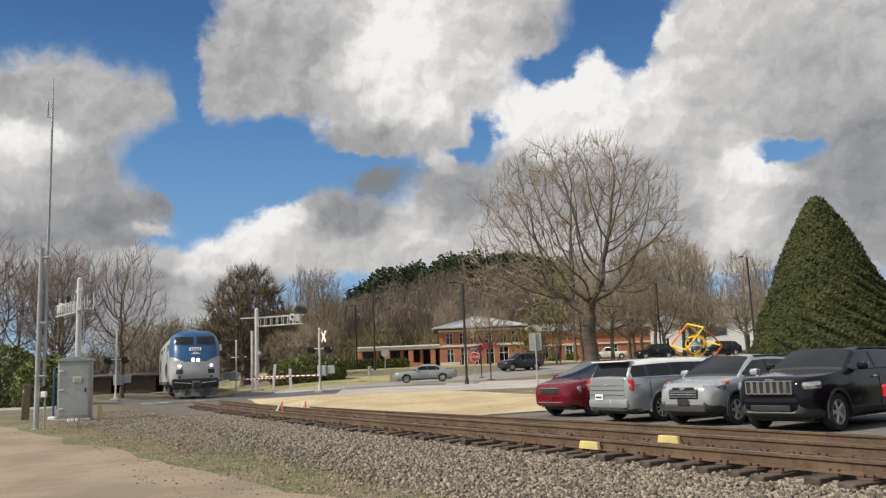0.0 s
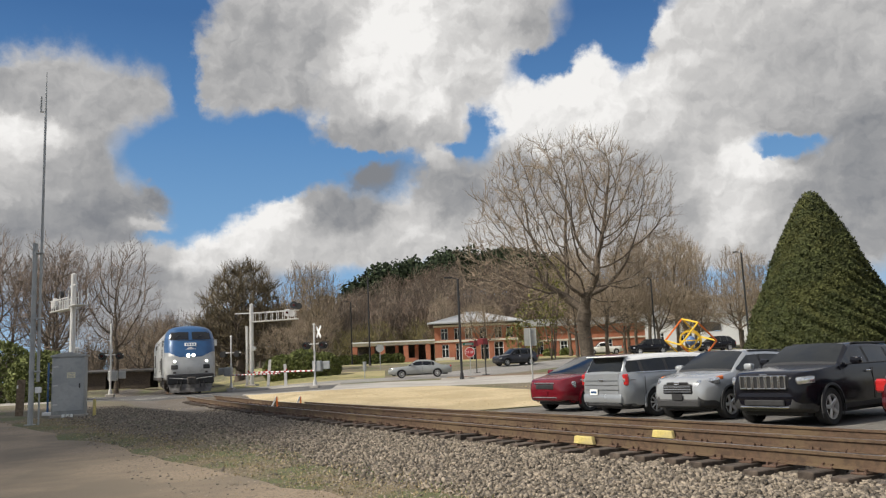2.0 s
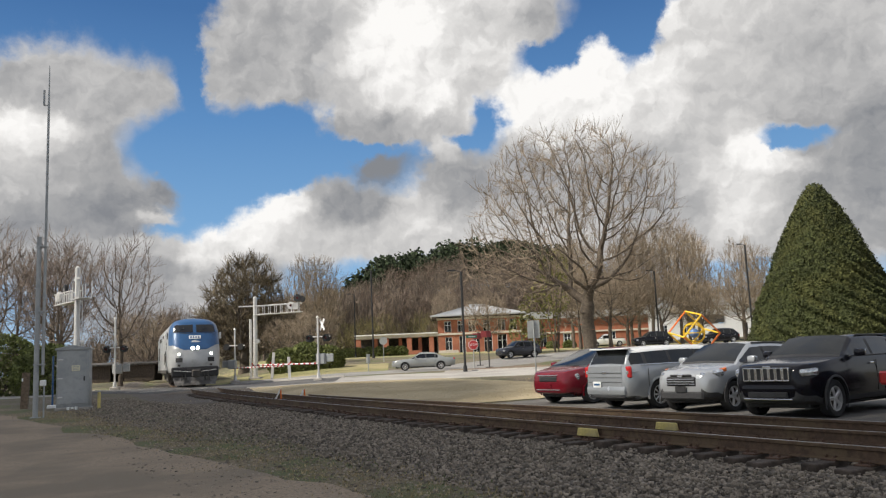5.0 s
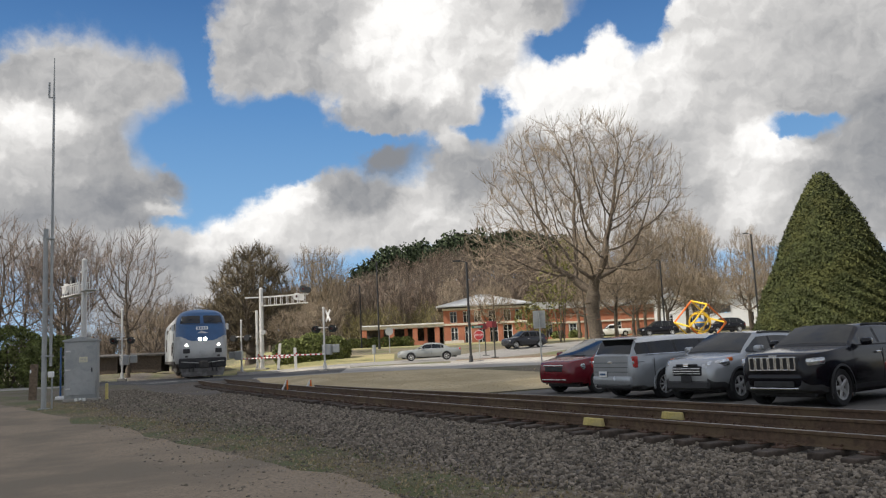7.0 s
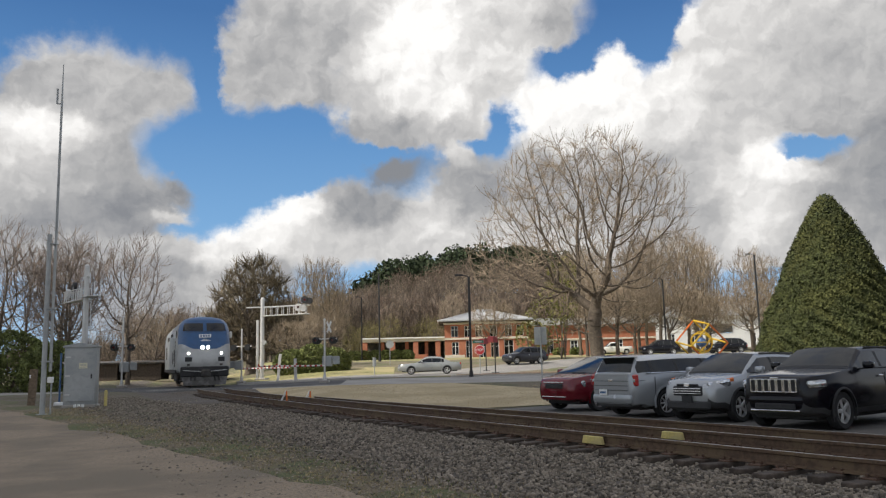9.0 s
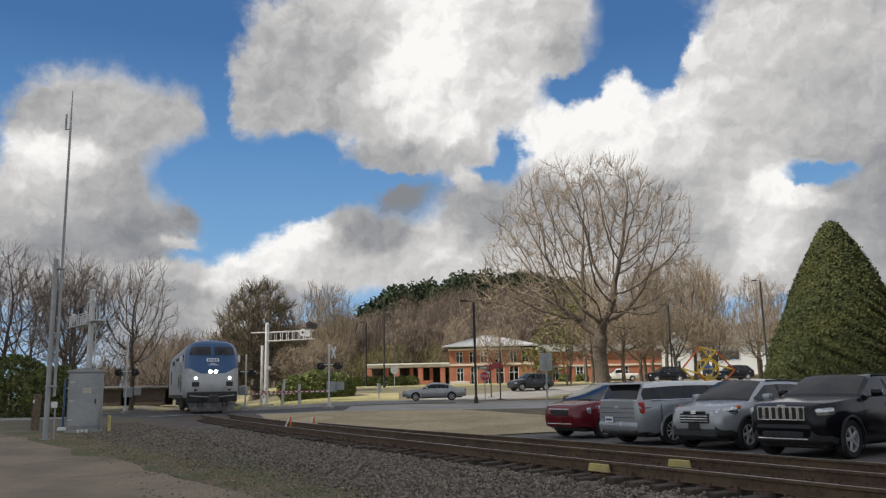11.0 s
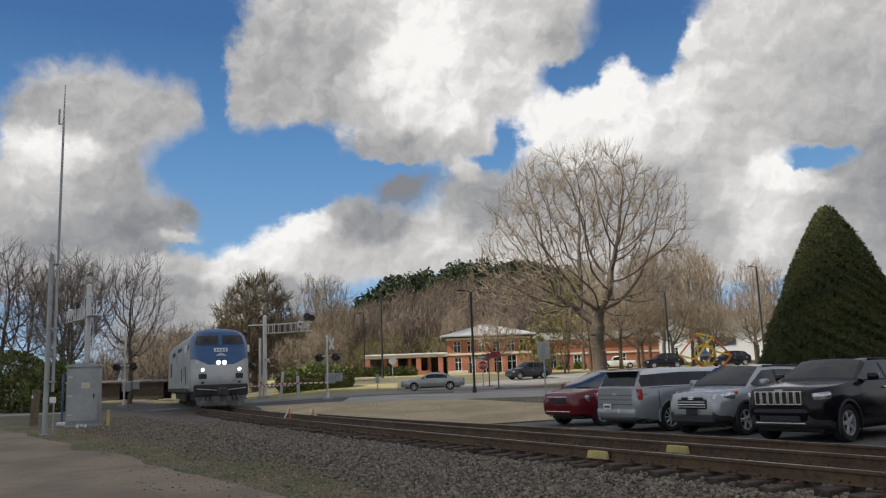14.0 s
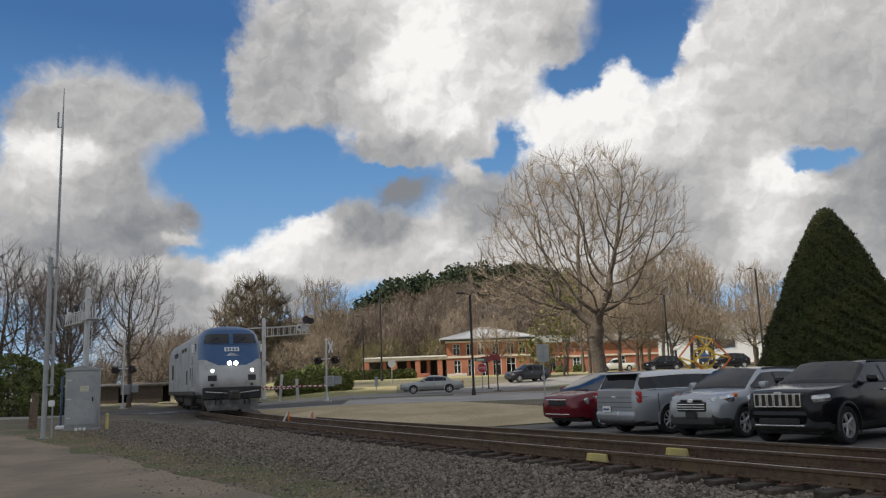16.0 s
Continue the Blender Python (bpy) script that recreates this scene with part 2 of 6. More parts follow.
M = dict(
    earth=material("earth", (0.16, 0.13, 0.085), 0.95, vary=0.4, grain=5, bump=0.03, other=(0.10, 0.11, 0.045), patch=0.35),
    lane=material("lane", (0.30, 0.232, 0.16), 0.95, vary=0.3, grain=22, bump=0.015, other=(0.21, 0.17, 0.12), patch=0.3),
    weeds=material("weeds", (0.19, 0.15, 0.095), 0.95, vary=0.45, grain=14, bump=0.03, other=(0.115, 0.125, 0.05), patch=0.7),
    yard=material("yard", (0.155, 0.125, 0.09), 0.95, vary=0.45, grain=16, bump=0.03, other=(0.12, 0.11, 0.062), patch=0.5),
    ballast=material("ballast", (0.125, 0.105, 0.082), 0.95, vary=0.45, grain=16, bump=0.04, other=(0.15, 0.13, 0.11), patch=0.5),
    stone=material("stone", (0.205, 0.172, 0.132), 0.9, vary=0.25, grain=30, bump=0.004, each=0.7),
    stone_red=material("stone_red", (0.27, 0.19, 0.15), 0.9, vary=0.25, grain=30, each=0.5),
    straw=material("straw", (0.34, 0.27, 0.15), 0.9, vary=0.2, grain=3, each=0.35),
    straw_pale=material("straw_pale", (0.50, 0.40, 0.24), 0.9, vary=0.2, grain=3, each=0.3),
    weed_green=material("weed_green", (0.10, 0.125, 0.04), 0.9, vary=0.2, grain=3, each=0.35),
    dry_grass=material("dry_grass", (0.50, 0.405, 0.245), 0.95, vary=0.3, grain=10, bump=0.02, other=(0.40, 0.32, 0.185), patch=0.25),
    lawn=material("lawn", (0.23, 0.22, 0.085), 0.95, vary=0.3, grain=5, bump=0.02, other=(0.33, 0.28, 0.14), patch=0.12),
    asphalt=material("asphalt", (0.075, 0.072, 0.07), 0.9, vary=0.3, grain=30, bump=0.006, other=(0.12, 0.117, 0.11), patch=0.3),
    concrete=material("concrete", (0.40, 0.375, 0.34), 0.9, vary=0.15, grain=12, bump=0.004, other=(0.32, 0.30, 0.27), patch=0.3),
    rail_side=material("rail_side", (0.10, 0.062, 0.038), 0.75, vary=0.3, grain=12, bump=0.003, other=(0.135, 0.092, 0.052), patch=1.2, metal=0.2),
    rail_top=material("rail_top", (0.42, 0.40, 0.38), 0.35, 1.0, vary=0.1, grain=4),
    tie=material("tie", (0.075, 0.058, 0.045), 0.95, vary=0.4, grain=9, bump=0.01, each=0.3),
    plate=material("plate", (0.10, 0.058, 0.038), 0.85, vary=0.3, grain=20),
    yellow=material("yellow", (0.60, 0.49, 0.17), 0.7, vary=0.2, grain=14, other=(0.48, 0.40, 0.18), patch=5),
    galv=material("galv", (0.40, 0.41, 0.405), 0.55, 0.35, vary=0.12, grain=3, other=(0.33, 0.345, 0.345), patch=1.5),
    silver=material("silver", (0.60, 0.59, 0.57), 0.5, 0.3, vary=0.06, grain=2),
    white=material("white", (0.78, 0.78, 0.76), 0.6, vary=0.06, grain=6),
    red=material("red", (0.42, 0.035, 0.04), 0.5, vary=0.1, grain=6),
    black=material("black", (0.02, 0.02, 0.021), 0.6, vary=0.3, grain=10),
    rubber=material("rubber", (0.022, 0.022, 0.022), 0.85, vary=0.3, grain=20),
    wood=material("wood", (0.17, 0.125, 0.085), 0.9, vary=0.35, grain=9, bump=0.008),
    brick=material("brick", (0.42, 0.165, 0.095), 0.9, vary=0.18, grain=3, other=(0.36, 0.13, 0.075), patch=0.6),
    roof=material("roof", (0.46, 0.47, 0.48), 0.5, 0.3, vary=0.08, grain=1),
    bark=material("bark", (0.115, 0.092, 0.07), 0.95, vary=0.35, grain=6, bump=0.03),
    twig=material("twig", (0.27, 0.215, 0.155), 0.95, vary=0.3, grain=2, each=0.3),
    twig_red=material("twig_red", (0.21, 0.165, 0.135), 0.95, vary=0.3, grain=2, each=0.3),
    wood_grey=material("wood_grey", (0.19, 0.15, 0.115), 0.95, vary=0.35, grain=0.4, each=0.45, other=(0.16, 0.115, 0.085), patch=0.03),
    pine=material("pine", (0.035, 0.052, 0.022), 0.9, vary=0.3, grain=1, each=0.45),
    yew=material("yew", (0.045, 0.055, 0.012), 0.85, vary=0.25, grain=3, each=0.2, other=(0.064, 0.07, 0.016), patch=0.9),
    bush=material("bush", (0.13, 0.15, 0.042), 0.85, vary=0.3, grain=2, each=0.5),
    glass_dark=material("glass_dark", (0.012, 0.013, 0.015), 0.06, vary=0.1, grain=1, spec=0.6),
)

# ---- the plan ----
def smooth(a, b, v):
    v = np.clip((v - a) / (b - a), 0, 1)
    return v * v * (3 - 2 * v)


def near_rail(y):
    """x of the near rail, along a gentle curve that runs straight past both ends."""
    k = np.clip(y, 9.59, 80.0) - 9.59
    return 5.07 - 0.583 * k + 0.0019 * k * k + np.where(y < 9.59, -0.583 * (y - 9.59), 0) + np.where(y > 80.0, -0.315 * (y - 80.0), 0)


def lean(y):
    return -0.583 + 0.0038 * (np.clip(y, 9.59, 80.0) - 9.59)


def track(y, off=0.0):
    """A point off metres beyond the track's centre line (towards the car park), and the unit way along the track towards the camera's right."""
    s = lean(y)
    size = np.sqrt(1 + s * s)
    d = 0.75 + off
    return near_rail(y) + d / size, y - d * s / size, -s / size, -1 / size


def beside(x, y):
    """Distance from the track's centre line, positive beyond it."""
    return (x - near_rail(y)) / np.sqrt(1 + lean(y) ** 2) - 0.75


def ground_z(x, y):
    x, y = np.asarray(x, float), np.asarray(y, float)
    n = beside(x, y)
    here = -0.42 + 0.40 * smooth(12, 27, y)
    low = -0.36 + 0.36 * smooth(28, 50, y)
    rise = 0.25 * smooth(50, 66, y) + 1.35 * smooth(66, 100, y) + 0.35 * smooth(100, 140, y)
    there = low + rise * smooth(4, 14, n)
    base = np.where(n < 0, here, there)
    bed = -0.275 - np.clip(np.abs(n) - 1.7, 0, 9) * np.where(n < 0, 0.06, 0.03)
    bed = bed - 0.035 * smooth(0.85, 1.25, -n) * (1 - smooth(44, 47.5, y))
    base = bed + (base - bed) * smooth(1.9, 5.0, np.abs(n))
    level = smooth(47.5, 50, y) * (1 - smooth(60, 62.5, y)) * (1 - smooth(3, 8, np.abs(n)))
    base = base + (-0.072 - base) * level
    hill = 24 * np.exp(-((x - 22) / 62) ** 2 - ((y - 330) / 80) ** 2) + 5 * np.exp(-((x + 40) / 60) ** 2 - ((y - 280) / 70) ** 2) + 4 * np.exp(-((x - 150) / 110) ** 2 - ((y - 300) / 120) ** 2)
    return base + hill * smooth(150, 250, y)


def mesh_of(name, verts, faces, smooth_shade=False):
    me = bpy.data.meshes.new(name)
    me.from_pydata(verts if isinstance(verts, list) else verts.tolist(), [], faces)
    if smooth_shade:
        me.polygons.foreach_set("use_smooth", [True] * len(me.polygons))
    me.update()
    return me


def grid_faces(rows, cols):
    return [(i * cols + j, i * cols + j + 1, (i + 1) * cols + j + 1, (i + 1) * cols + j) for i in range(rows - 1) for j in range(cols - 1)]


def spread(a, b, c, d, near, far):
    """Steps that are close together between b and c and grow outwards."""
    v = list(np.arange(b, c, near))
    step, at = near, c
    while at < d:
        v.append(at)
        step = min(step * 1.12, far)
        at += step
    v.append(d)
    step, at, left = near, b, []
    while at > a:
        step = min(step * 1.12, far)
        at -= step
        left.append(max(at, a))
    return np.array(left[::-1] + v)


xs, ys = spread(-1500, -24, 16, 1500, 0.6, 60), spread(-300, -4, 62, 2500, 0.6, 60)
gx, gy = np.meshgrid(xs, ys)
gz = ground_z(gx, gy)
ground = new("ground", mesh_of("ground", np.stack([gx.ravel(), gy.ravel(), gz.ravel()], 1), grid_faces(len(ys), len(xs)), True))
ground.data.materials.append(M["earth"])
tagged(ground, "winter ground of brown earth and thin dry grass", "ground", kind="structure")


def ribbon(name, line, halfwidths, lift, mat, label, category="ground", side=0.06, cols=9):
    """A paved or planted strip along a plan line, lying on the ground, with a rim that goes down into it."""
    line = [Vector((x, y, 0)) for x, y in line]
    pts = []
    for a, b in zip(line, line[1:]):
        k = max(1, int((b - a).length / 0.8))
        pts += [a.lerp(b, i / k) for i in range(k)]
    pts.append(line[-1])
    verts = []
    for i, p in enumerate(pts):
        d = (pts[min(i + 1, len(pts) - 1)] - pts[max(i - 1, 0)]).normalized()
        nrm = Vector((d.y, -d.x, 0))
        f = i / (len(pts) - 1) * (len(halfwidths) - 1)
        k = min(int(f), len(halfwidths) - 2)
        lo = halfwidths[k][0] + (halfwidths[k + 1][0] - halfwidths[k][0]) * (f - k)
        hi = halfwidths[k][1] + (halfwidths[k + 1][1] - halfwidths[k][1]) * (f - k)
        for j in range(cols + 2):
            u = min(max(j - 1, 0), cols - 1) / (cols - 1)
            q = p + nrm * (lo + (hi - lo) * u + (0.35 if lift < 0.1 else 0.0) * ((j > cols) - (j < 1)))
            z = float(ground_z(q.x, q.y)) + (lift if 0 < j < cols + 1 else -side if lift >= 0.1 else -0.02)
            verts.append((q.x, q.y, z))
    ob = new(name, mesh_of(name, verts, grid_faces(len(pts), cols + 2), True))
    ob.data.materials.append(mat)
    return tagged(ob, label, category, kind="structure")


def track_line(y0, y1, off):
    return [tuple(float(v) for v in track(y, off)[:2]) for y in np.linspace(y0, y1, max(2, int(abs(y1 - y0) / 1.5)))]


M["asphalt_pale"] = material("asphalt_pale", (0.22, 0.21, 0.20), 0.9, vary=0.2, grain=20, other=(0.27, 0.26, 0.24), patch=0.3)
M["lot"] = material("lot", (0.15, 0.14, 0.125), 0.9, vary=0.25, grain=24, bump=0.006, other=(0.11, 0.104, 0.095), patch=0.35)
M["mulch"] = material("mulch", (0.17, 0.115, 0.075), 0.95, vary=0.4, grain=9, bump=0.03, other=(0.23, 0.17, 0.10), patch=0.4)
ribbon("ballast", track_line(140, -40, 0), [(-2.9, 4.9)] * 2, 0.012, M["ballast"], "grey crushed-stone ballast of the railway bed", "ballast", cols=19)
ribbon("yard", track_line(47, -30, -7.6), [(-3.2, 3.6)] * 2, 0.018, M["yard"], "bare brown dirt and gravel between railway and lane", "ground", cols=15)
EDGE = [(-24, 40), (-14.4, 26.7), (-8.0, 18.9), (-4.6, 15.2), (-1.8, 11.3), (3.5, 3.2), (14, -13)]
def uneven(count, lo, hi, by, seed_):
    """Widths of a strip with a ragged edge."""
    rnd = np.random.default_rng(seed_)
    a, b = rnd.normal(0, by, count), rnd.normal(0, by, count)
    return [(lo + float(u), hi + float(v)) for u, v in zip(a, b)]


ribbon("lane", EDGE, uneven(70, 0, 12, 0.16, 2), 0.04, M["lane"], "sandy unpaved gravel lane beside the railway", "lane", cols=13)
ribbon("verge", EDGE, uneven(60, -1.25, 0.25, 0.28, 3), 0.03, M["weeds"], "weedy verge of dead grass beside the lane", "verge", cols=5)
ribbon("parking_lot", [(1.55, 26.9), (14.5, 9.6)], [(-24, 1.3)] * 2, 0.05, M["lot"], "grey asphalt car park beside the railway", "parking lot", cols=19)
ribbon("dry_lawn", track_line(49.5, 25.5, 2.6), [(-10, 0), (-10.5, 0), (-11, 0)], 0.03, M["dry_grass"], "slope of straw-coloured dormant grass", "lawn", cols=13)
ribbon("street", [(-95, 24), (-45, 43.5), (-16.8, 54.5), (0, 53.9), (22, 52.8), (60, 50)], [(-4.5, 4.5)] * 6, 0.06, M["concrete"], "pale worn concrete street that crosses the railway", "street", cols=11)
ribbon("crossing_apron", [(-24, 51.4), (-16.8, 54.3), (-7.0, 55.0)], [(-4.2, 4.8)] * 3, 0.066, M["asphalt"], "dark asphalt apron of the level crossing", "crossing", cols=9)
ribbon("side_street", [(-16, 62.5), (-1, 67.5), (8, 79), (24, 92.5), (60, 99)], [(-3.6, 3.6)] * 5, 0.06, M["asphalt_pale"], "pale grey asphalt side street", "street", cols=9)
ribbon("green_lawn", [(-45, 113), (60, 113)], [(-24, 17)] * 2, 0.03, M["lawn"], "winter lawn in front of the brick building", "lawn", cols=15)
ribbon("green_lawn", [(-22, 75.5), (-5, 76.5)], [(-6, 7.5)] * 2, 0.035, M["lawn"], "winter lawn beside the crossing", "lawn", cols=9)
ribbon("planting_bed", [(0.6, 60.6), (20, 60.0)], [(-1.5, 1.9), (-5, 1.9)], 0.12, M["mulch"], "brown mulched bed at the street corner", "bed", side=0.2)
ribbon("kerb", [(0.2, 58.5), (20.2, 57.9)], [(-0.15, 0.15)] * 2, 0.17, M["concrete"], "pale concrete kerb", "kerb", side=0.1, cols=3)
ribbon("kerb", [(-7.2, 60.2), (-15, 60.2)], [(-0.15, 0.15)] * 2, 0.15, M["concrete"], "pale concrete kerb", "kerb", side=0.1, cols=3)

# ---- railway ----
def join(bm, other):
    me = bpy.data.meshes.new("tmp")
    other.to_mesh(me)
    other.free()
    bm.from_mesh(me)
    bpy.data.meshes.remove(me)
    return bm


def part(name, bm, mat, parent=None, label="", soft=False, place=None):
    """Links a bmesh (or a ready mesh) as one mesh object under a thing or a part."""
    if isinstance(bm, bmesh.types.BMesh):
        me = bpy.data.meshes.new(name)
        bmesh.ops.recalc_face_normals(bm, faces=bm.faces)
        bm.to_mesh(me)
        bm.free()
    else:
        me = bm
    if not me.materials:
        for m in mat if isinstance(mat, (list, tuple)) else [mat]:
            me.materials.append(m)
    if soft:
        me.polygons.foreach_set("use_smooth", [True] * len(me.polygons))
        me.set_sharp_from_angle(angle=radians(38))
    ob = new(name, me)
    if place is not None:
        ob.matrix_basis = place
    if parent is not None:
        ob.parent = parent
    if label:
        ob["label"] = label
    return ob


def thing(name, label, category, m=None, group="", kind=""):
    ob = new(name)
    ob.empty_display_size = 0.2
    if m is not None:
        ob.matrix_basis = m
    return tagged(ob, label, category, group, kind)


def box(size, at=(0, 0, 0), bevel=0.0, turn=(0, 0, 0), segs=1):
    bm = bmesh.new()
    bmesh.ops.create_cube(bm, size=1.0)
    bmesh.ops.scale(bm, vec=size, verts=bm.verts)
    if bevel:
        bmesh.ops.bevel(bm, geom=bm.edges[:] + bm.verts[:], offset=bevel, segments=segs, affect="EDGES", profile=0.5)
    bmesh.ops.transform(bm, matrix=pose(*at, *turn), verts=bm.verts)
    return bm


def rod(a, b, r, r2=None, sides=10, caps=True):
    a, b = Vector(a), Vector(b)
    bm = bmesh.new()
    bmesh.ops.create_cone(bm, cap_ends=caps, segments=sides, radius1=r, radius2=r if r2 is None else r2, depth=(b - a).length)
    turn = (b - a).to_track_quat("Z", "Y").to_matrix().to_4x4()
    bmesh.ops.transform(bm, matrix=Matrix.Translation((a + b) / 2) @ turn, verts=bm.verts)
    return bm


def prism(outline, y0, y1, bevel=0.0):
    """Outline in x-z, pulled along y."""
    bm = bmesh.new()
    a = [bm.verts.new((x, y0, z)) for x, z in outline]
    b = [bm.verts.new((x, y1, z)) for x, z in outline]
    bm.faces.new(a)
    bm.faces.new(b[::-1])
    for i in range(len(a)):
        j = (i + 1) % len(a)
        bm.faces.new((a[i], b[i], b[j], a[j]))
    if bevel:
        bmesh.ops.recalc_face_normals(bm, faces=bm.faces)
        bmesh.ops.bevel(bm, geom=bm.edges[:] + bm.verts[:], offset=bevel, segments=2, affect="EDGES", profile=0.5)
    return bm


RAIL = [(-0.07, -0.186), (0.07, -0.186), (0.07, -0.174), (0.014, -0.155), (0.010, -0.055), (0.036, -0.043), (0.036, -0.008), (0.026, 0.0),
        (-0.026, 0.0), (-0.036, -0.008), (-0.036, -0.043), (-0.010, -0.055), (-0.014, -0.155), (-0.07, -0.174)]


def rail_mesh(name, y0, y1, off, drop=0.0, step=1.2):
    n = max(2, int(abs(y1 - y0) / step))
    verts, faces = [], []
    k = len(RAIL)
    for i, y in enumerate(np.linspace(y0, y1, n)):
        o = off(y) if callable(off) else off
        x, yy, dx, dy = (float(v) for v in track(y, o))
        for a, z in RAIL:
            verts.append((x - dy * a, yy + dx * a, z - drop))
        if i:
            for j in range(k):
                faces.append(((i - 1) * k + j, (i - 1) * k + (j + 1) % k, i * k + (j + 1) % k, i * k + j))
    me = mesh_of(name, verts, faces)
    me.materials.append(M["rail_side"])
    me.materials.append(M["rail_top"])
    for p in me.polygons:
        if p.index % k == 7:
            p.material_index = 1
    return me


main_line = thing("railway_track", "rusty steel railway track on dark wooden sleepers", "railway track", kind="structure")
for off in (-0.75, 0.75):
    part("rail", rail_mesh("rail", 140, -40, off), [], main_line, "rusty rail with a worn bright head")
siding = thing("siding_rail", "rusty disused siding rail half buried in dirt and grass", "rail", kind="structure")
part("rail", rail_mesh("rail", 34, -40, lambda y: 2.65 - 0.85 * float(smooth(14, 34, y)), 0.06), [], siding)

# ---- train ----
def pick(table, v):
    xs_, ys_ = zip(*table)
    return float(np.interp(v, xs_, ys_))


WIDE = [(0.95, 1.48), (1.10, 1.57), (3.10, 1.57), (3.55, 1.55), (3.95, 1.45), (4.20, 1.26), (4.34, 1.0), (4.42, 0.62), (4.45, 0.02)]
BACK = [(0.95, 0.16), (1.25, 0.06), (1.6, 0.0), (2.45, 0.10), (2.75, 0.22), (3.05, 0.36), (3.85, 0.78), (4.20, 1.05), (4.36, 1.35), (4.45, 2.0)]
LEVELS = [0.95, 1.1, 1.35, 1.6, 1.9, 2.2] + [2.3 + 0.035 * k for k in range(44)] + [3.86, 3.95, 4.05, 4.13, 4.2, 4.27, 4.33, 4.38, 4.42, 4.45]
LOCO = 21.0


def nose(u, z, proud=0.0):
    """A point of the locomotive's front: u from -1 to 1 across it."""
    hw = pick(WIDE, z)
    return Vector((-pick(BACK, z) - (0.22 * u * u + 0.62 * abs(u) ** 7) * (0.35 + 0.65 * hw / 1.57) + proud, u * hw, z))


def nose_patch(u0, u1, z0, z1, proud, cols=6, rows=5, skew=0.0, depth=0.05):
    bm = bmesh.new()
    lay = []
    for d in (proud, proud - depth):
        lay.append([[bm.verts.new(nose(u0 + (u1 - u0) * j / cols, z0 + (z1 - z0) * i / rows + skew * abs(u0 + (u1 - u0) * j / cols), d)) for j in range(cols + 1)] for i in range(rows + 1)])
    f, b = lay
    for i in range(rows):
        for j in range(cols):
            bm.faces.new((f[i][j], f[i][j + 1], f[i + 1][j + 1], f[i + 1][j]))
    for i in range(rows):
        bm.faces.new((f[i][0], f[i + 1][0], b[i + 1][0], b[i][0]))
        bm.faces.new((f[i][cols], b[i][cols], b[i + 1][cols], f[i + 1][cols]))
    for j in range(cols):
        bm.faces.new((f[0][j], b[0][j], b[0][j + 1], f[0][j + 1]))
        bm.faces.new((f[rows][j], f[rows][j + 1], b[rows][j + 1], b[rows][j]))
    return bm


def lettering(text, size, depth, mat, parent, place, name="number"):
    cu = bpy.data.curves.new(name, "FONT")
    cu.body, cu.size, cu.extrude, cu.align_x, cu.align_y = text, size, depth, "CENTER", "CENTER"
    tmp = bpy.data.objects.new("tmp", cu)
    scene.collection.objects.link(tmp)
    me = bpy.data.meshes.new_from_object(tmp.evaluated_get(bpy.context.evaluated_depsgraph_get()))
    bpy.data.objects.remove(tmp)
    me.materials.clear()
    return part(name, me, mat, parent, place=place)


def bogie(parent, x, wheels=2, base=2.7):
    """A truck with side beams, axles and wheels."""
    tk = part("bogie", join(box((base + 1.2, 0.16, 0.34), (x, 1.05, 0.62), 0.05), box((base + 1.2, 0.16, 0.34), (x, -1.05, 0.62), 0.05)), M["frame_dark"], parent, "dark grimy steel bogie frame")
    for k in range(wheels):
        wx = x + base * (k / (wheels - 1) - 0.5)
        for s in (-1, 1):
            bm = rod((wx, s * 0.68, 0.5), (wx, s * 0.82, 0.5), 0.5, sides=24)
            join(bm, rod((wx, s * 0.66, 0.5), (wx, s * 0.70, 0.5), 0.53, sides=24))
            join(bm, box((0.3, 0.2, 0.3), (wx, s * 1.06, 0.52), 0.04))
            part("wheel", bm, M["frame_dark"], tk)
        part("axle", rod((wx, -0.7, 0.5), (wx, 0.7, 0.5), 0.09), M["frame_dark"], tk)


M["loco_silver"] = material("loco_silver", (0.48, 0.485, 0.48), 0.42, 0.3, vary=0.06, grain=2, other=(0.34, 0.345, 0.34), patch=0.7)
M["loco_blue"] = material("loco_blue", (0.022, 0.085, 0.21), 0.35, 0.1, vary=0.1, grain=2, coat=0.4)
M["frame_dark"] = material("frame_dark", (0.055, 0.052, 0.048), 0.8, 0.2, vary=0.35, grain=6, other=(0.11, 0.095, 0.08), patch=2)
M["lamp"] = glowing("lamp", (1.0, 0.95, 0.86), 14.0)
M["lens"] = material("lens", (0.55, 0.55, 0.53), 0.15, 0.3, vary=0.1)


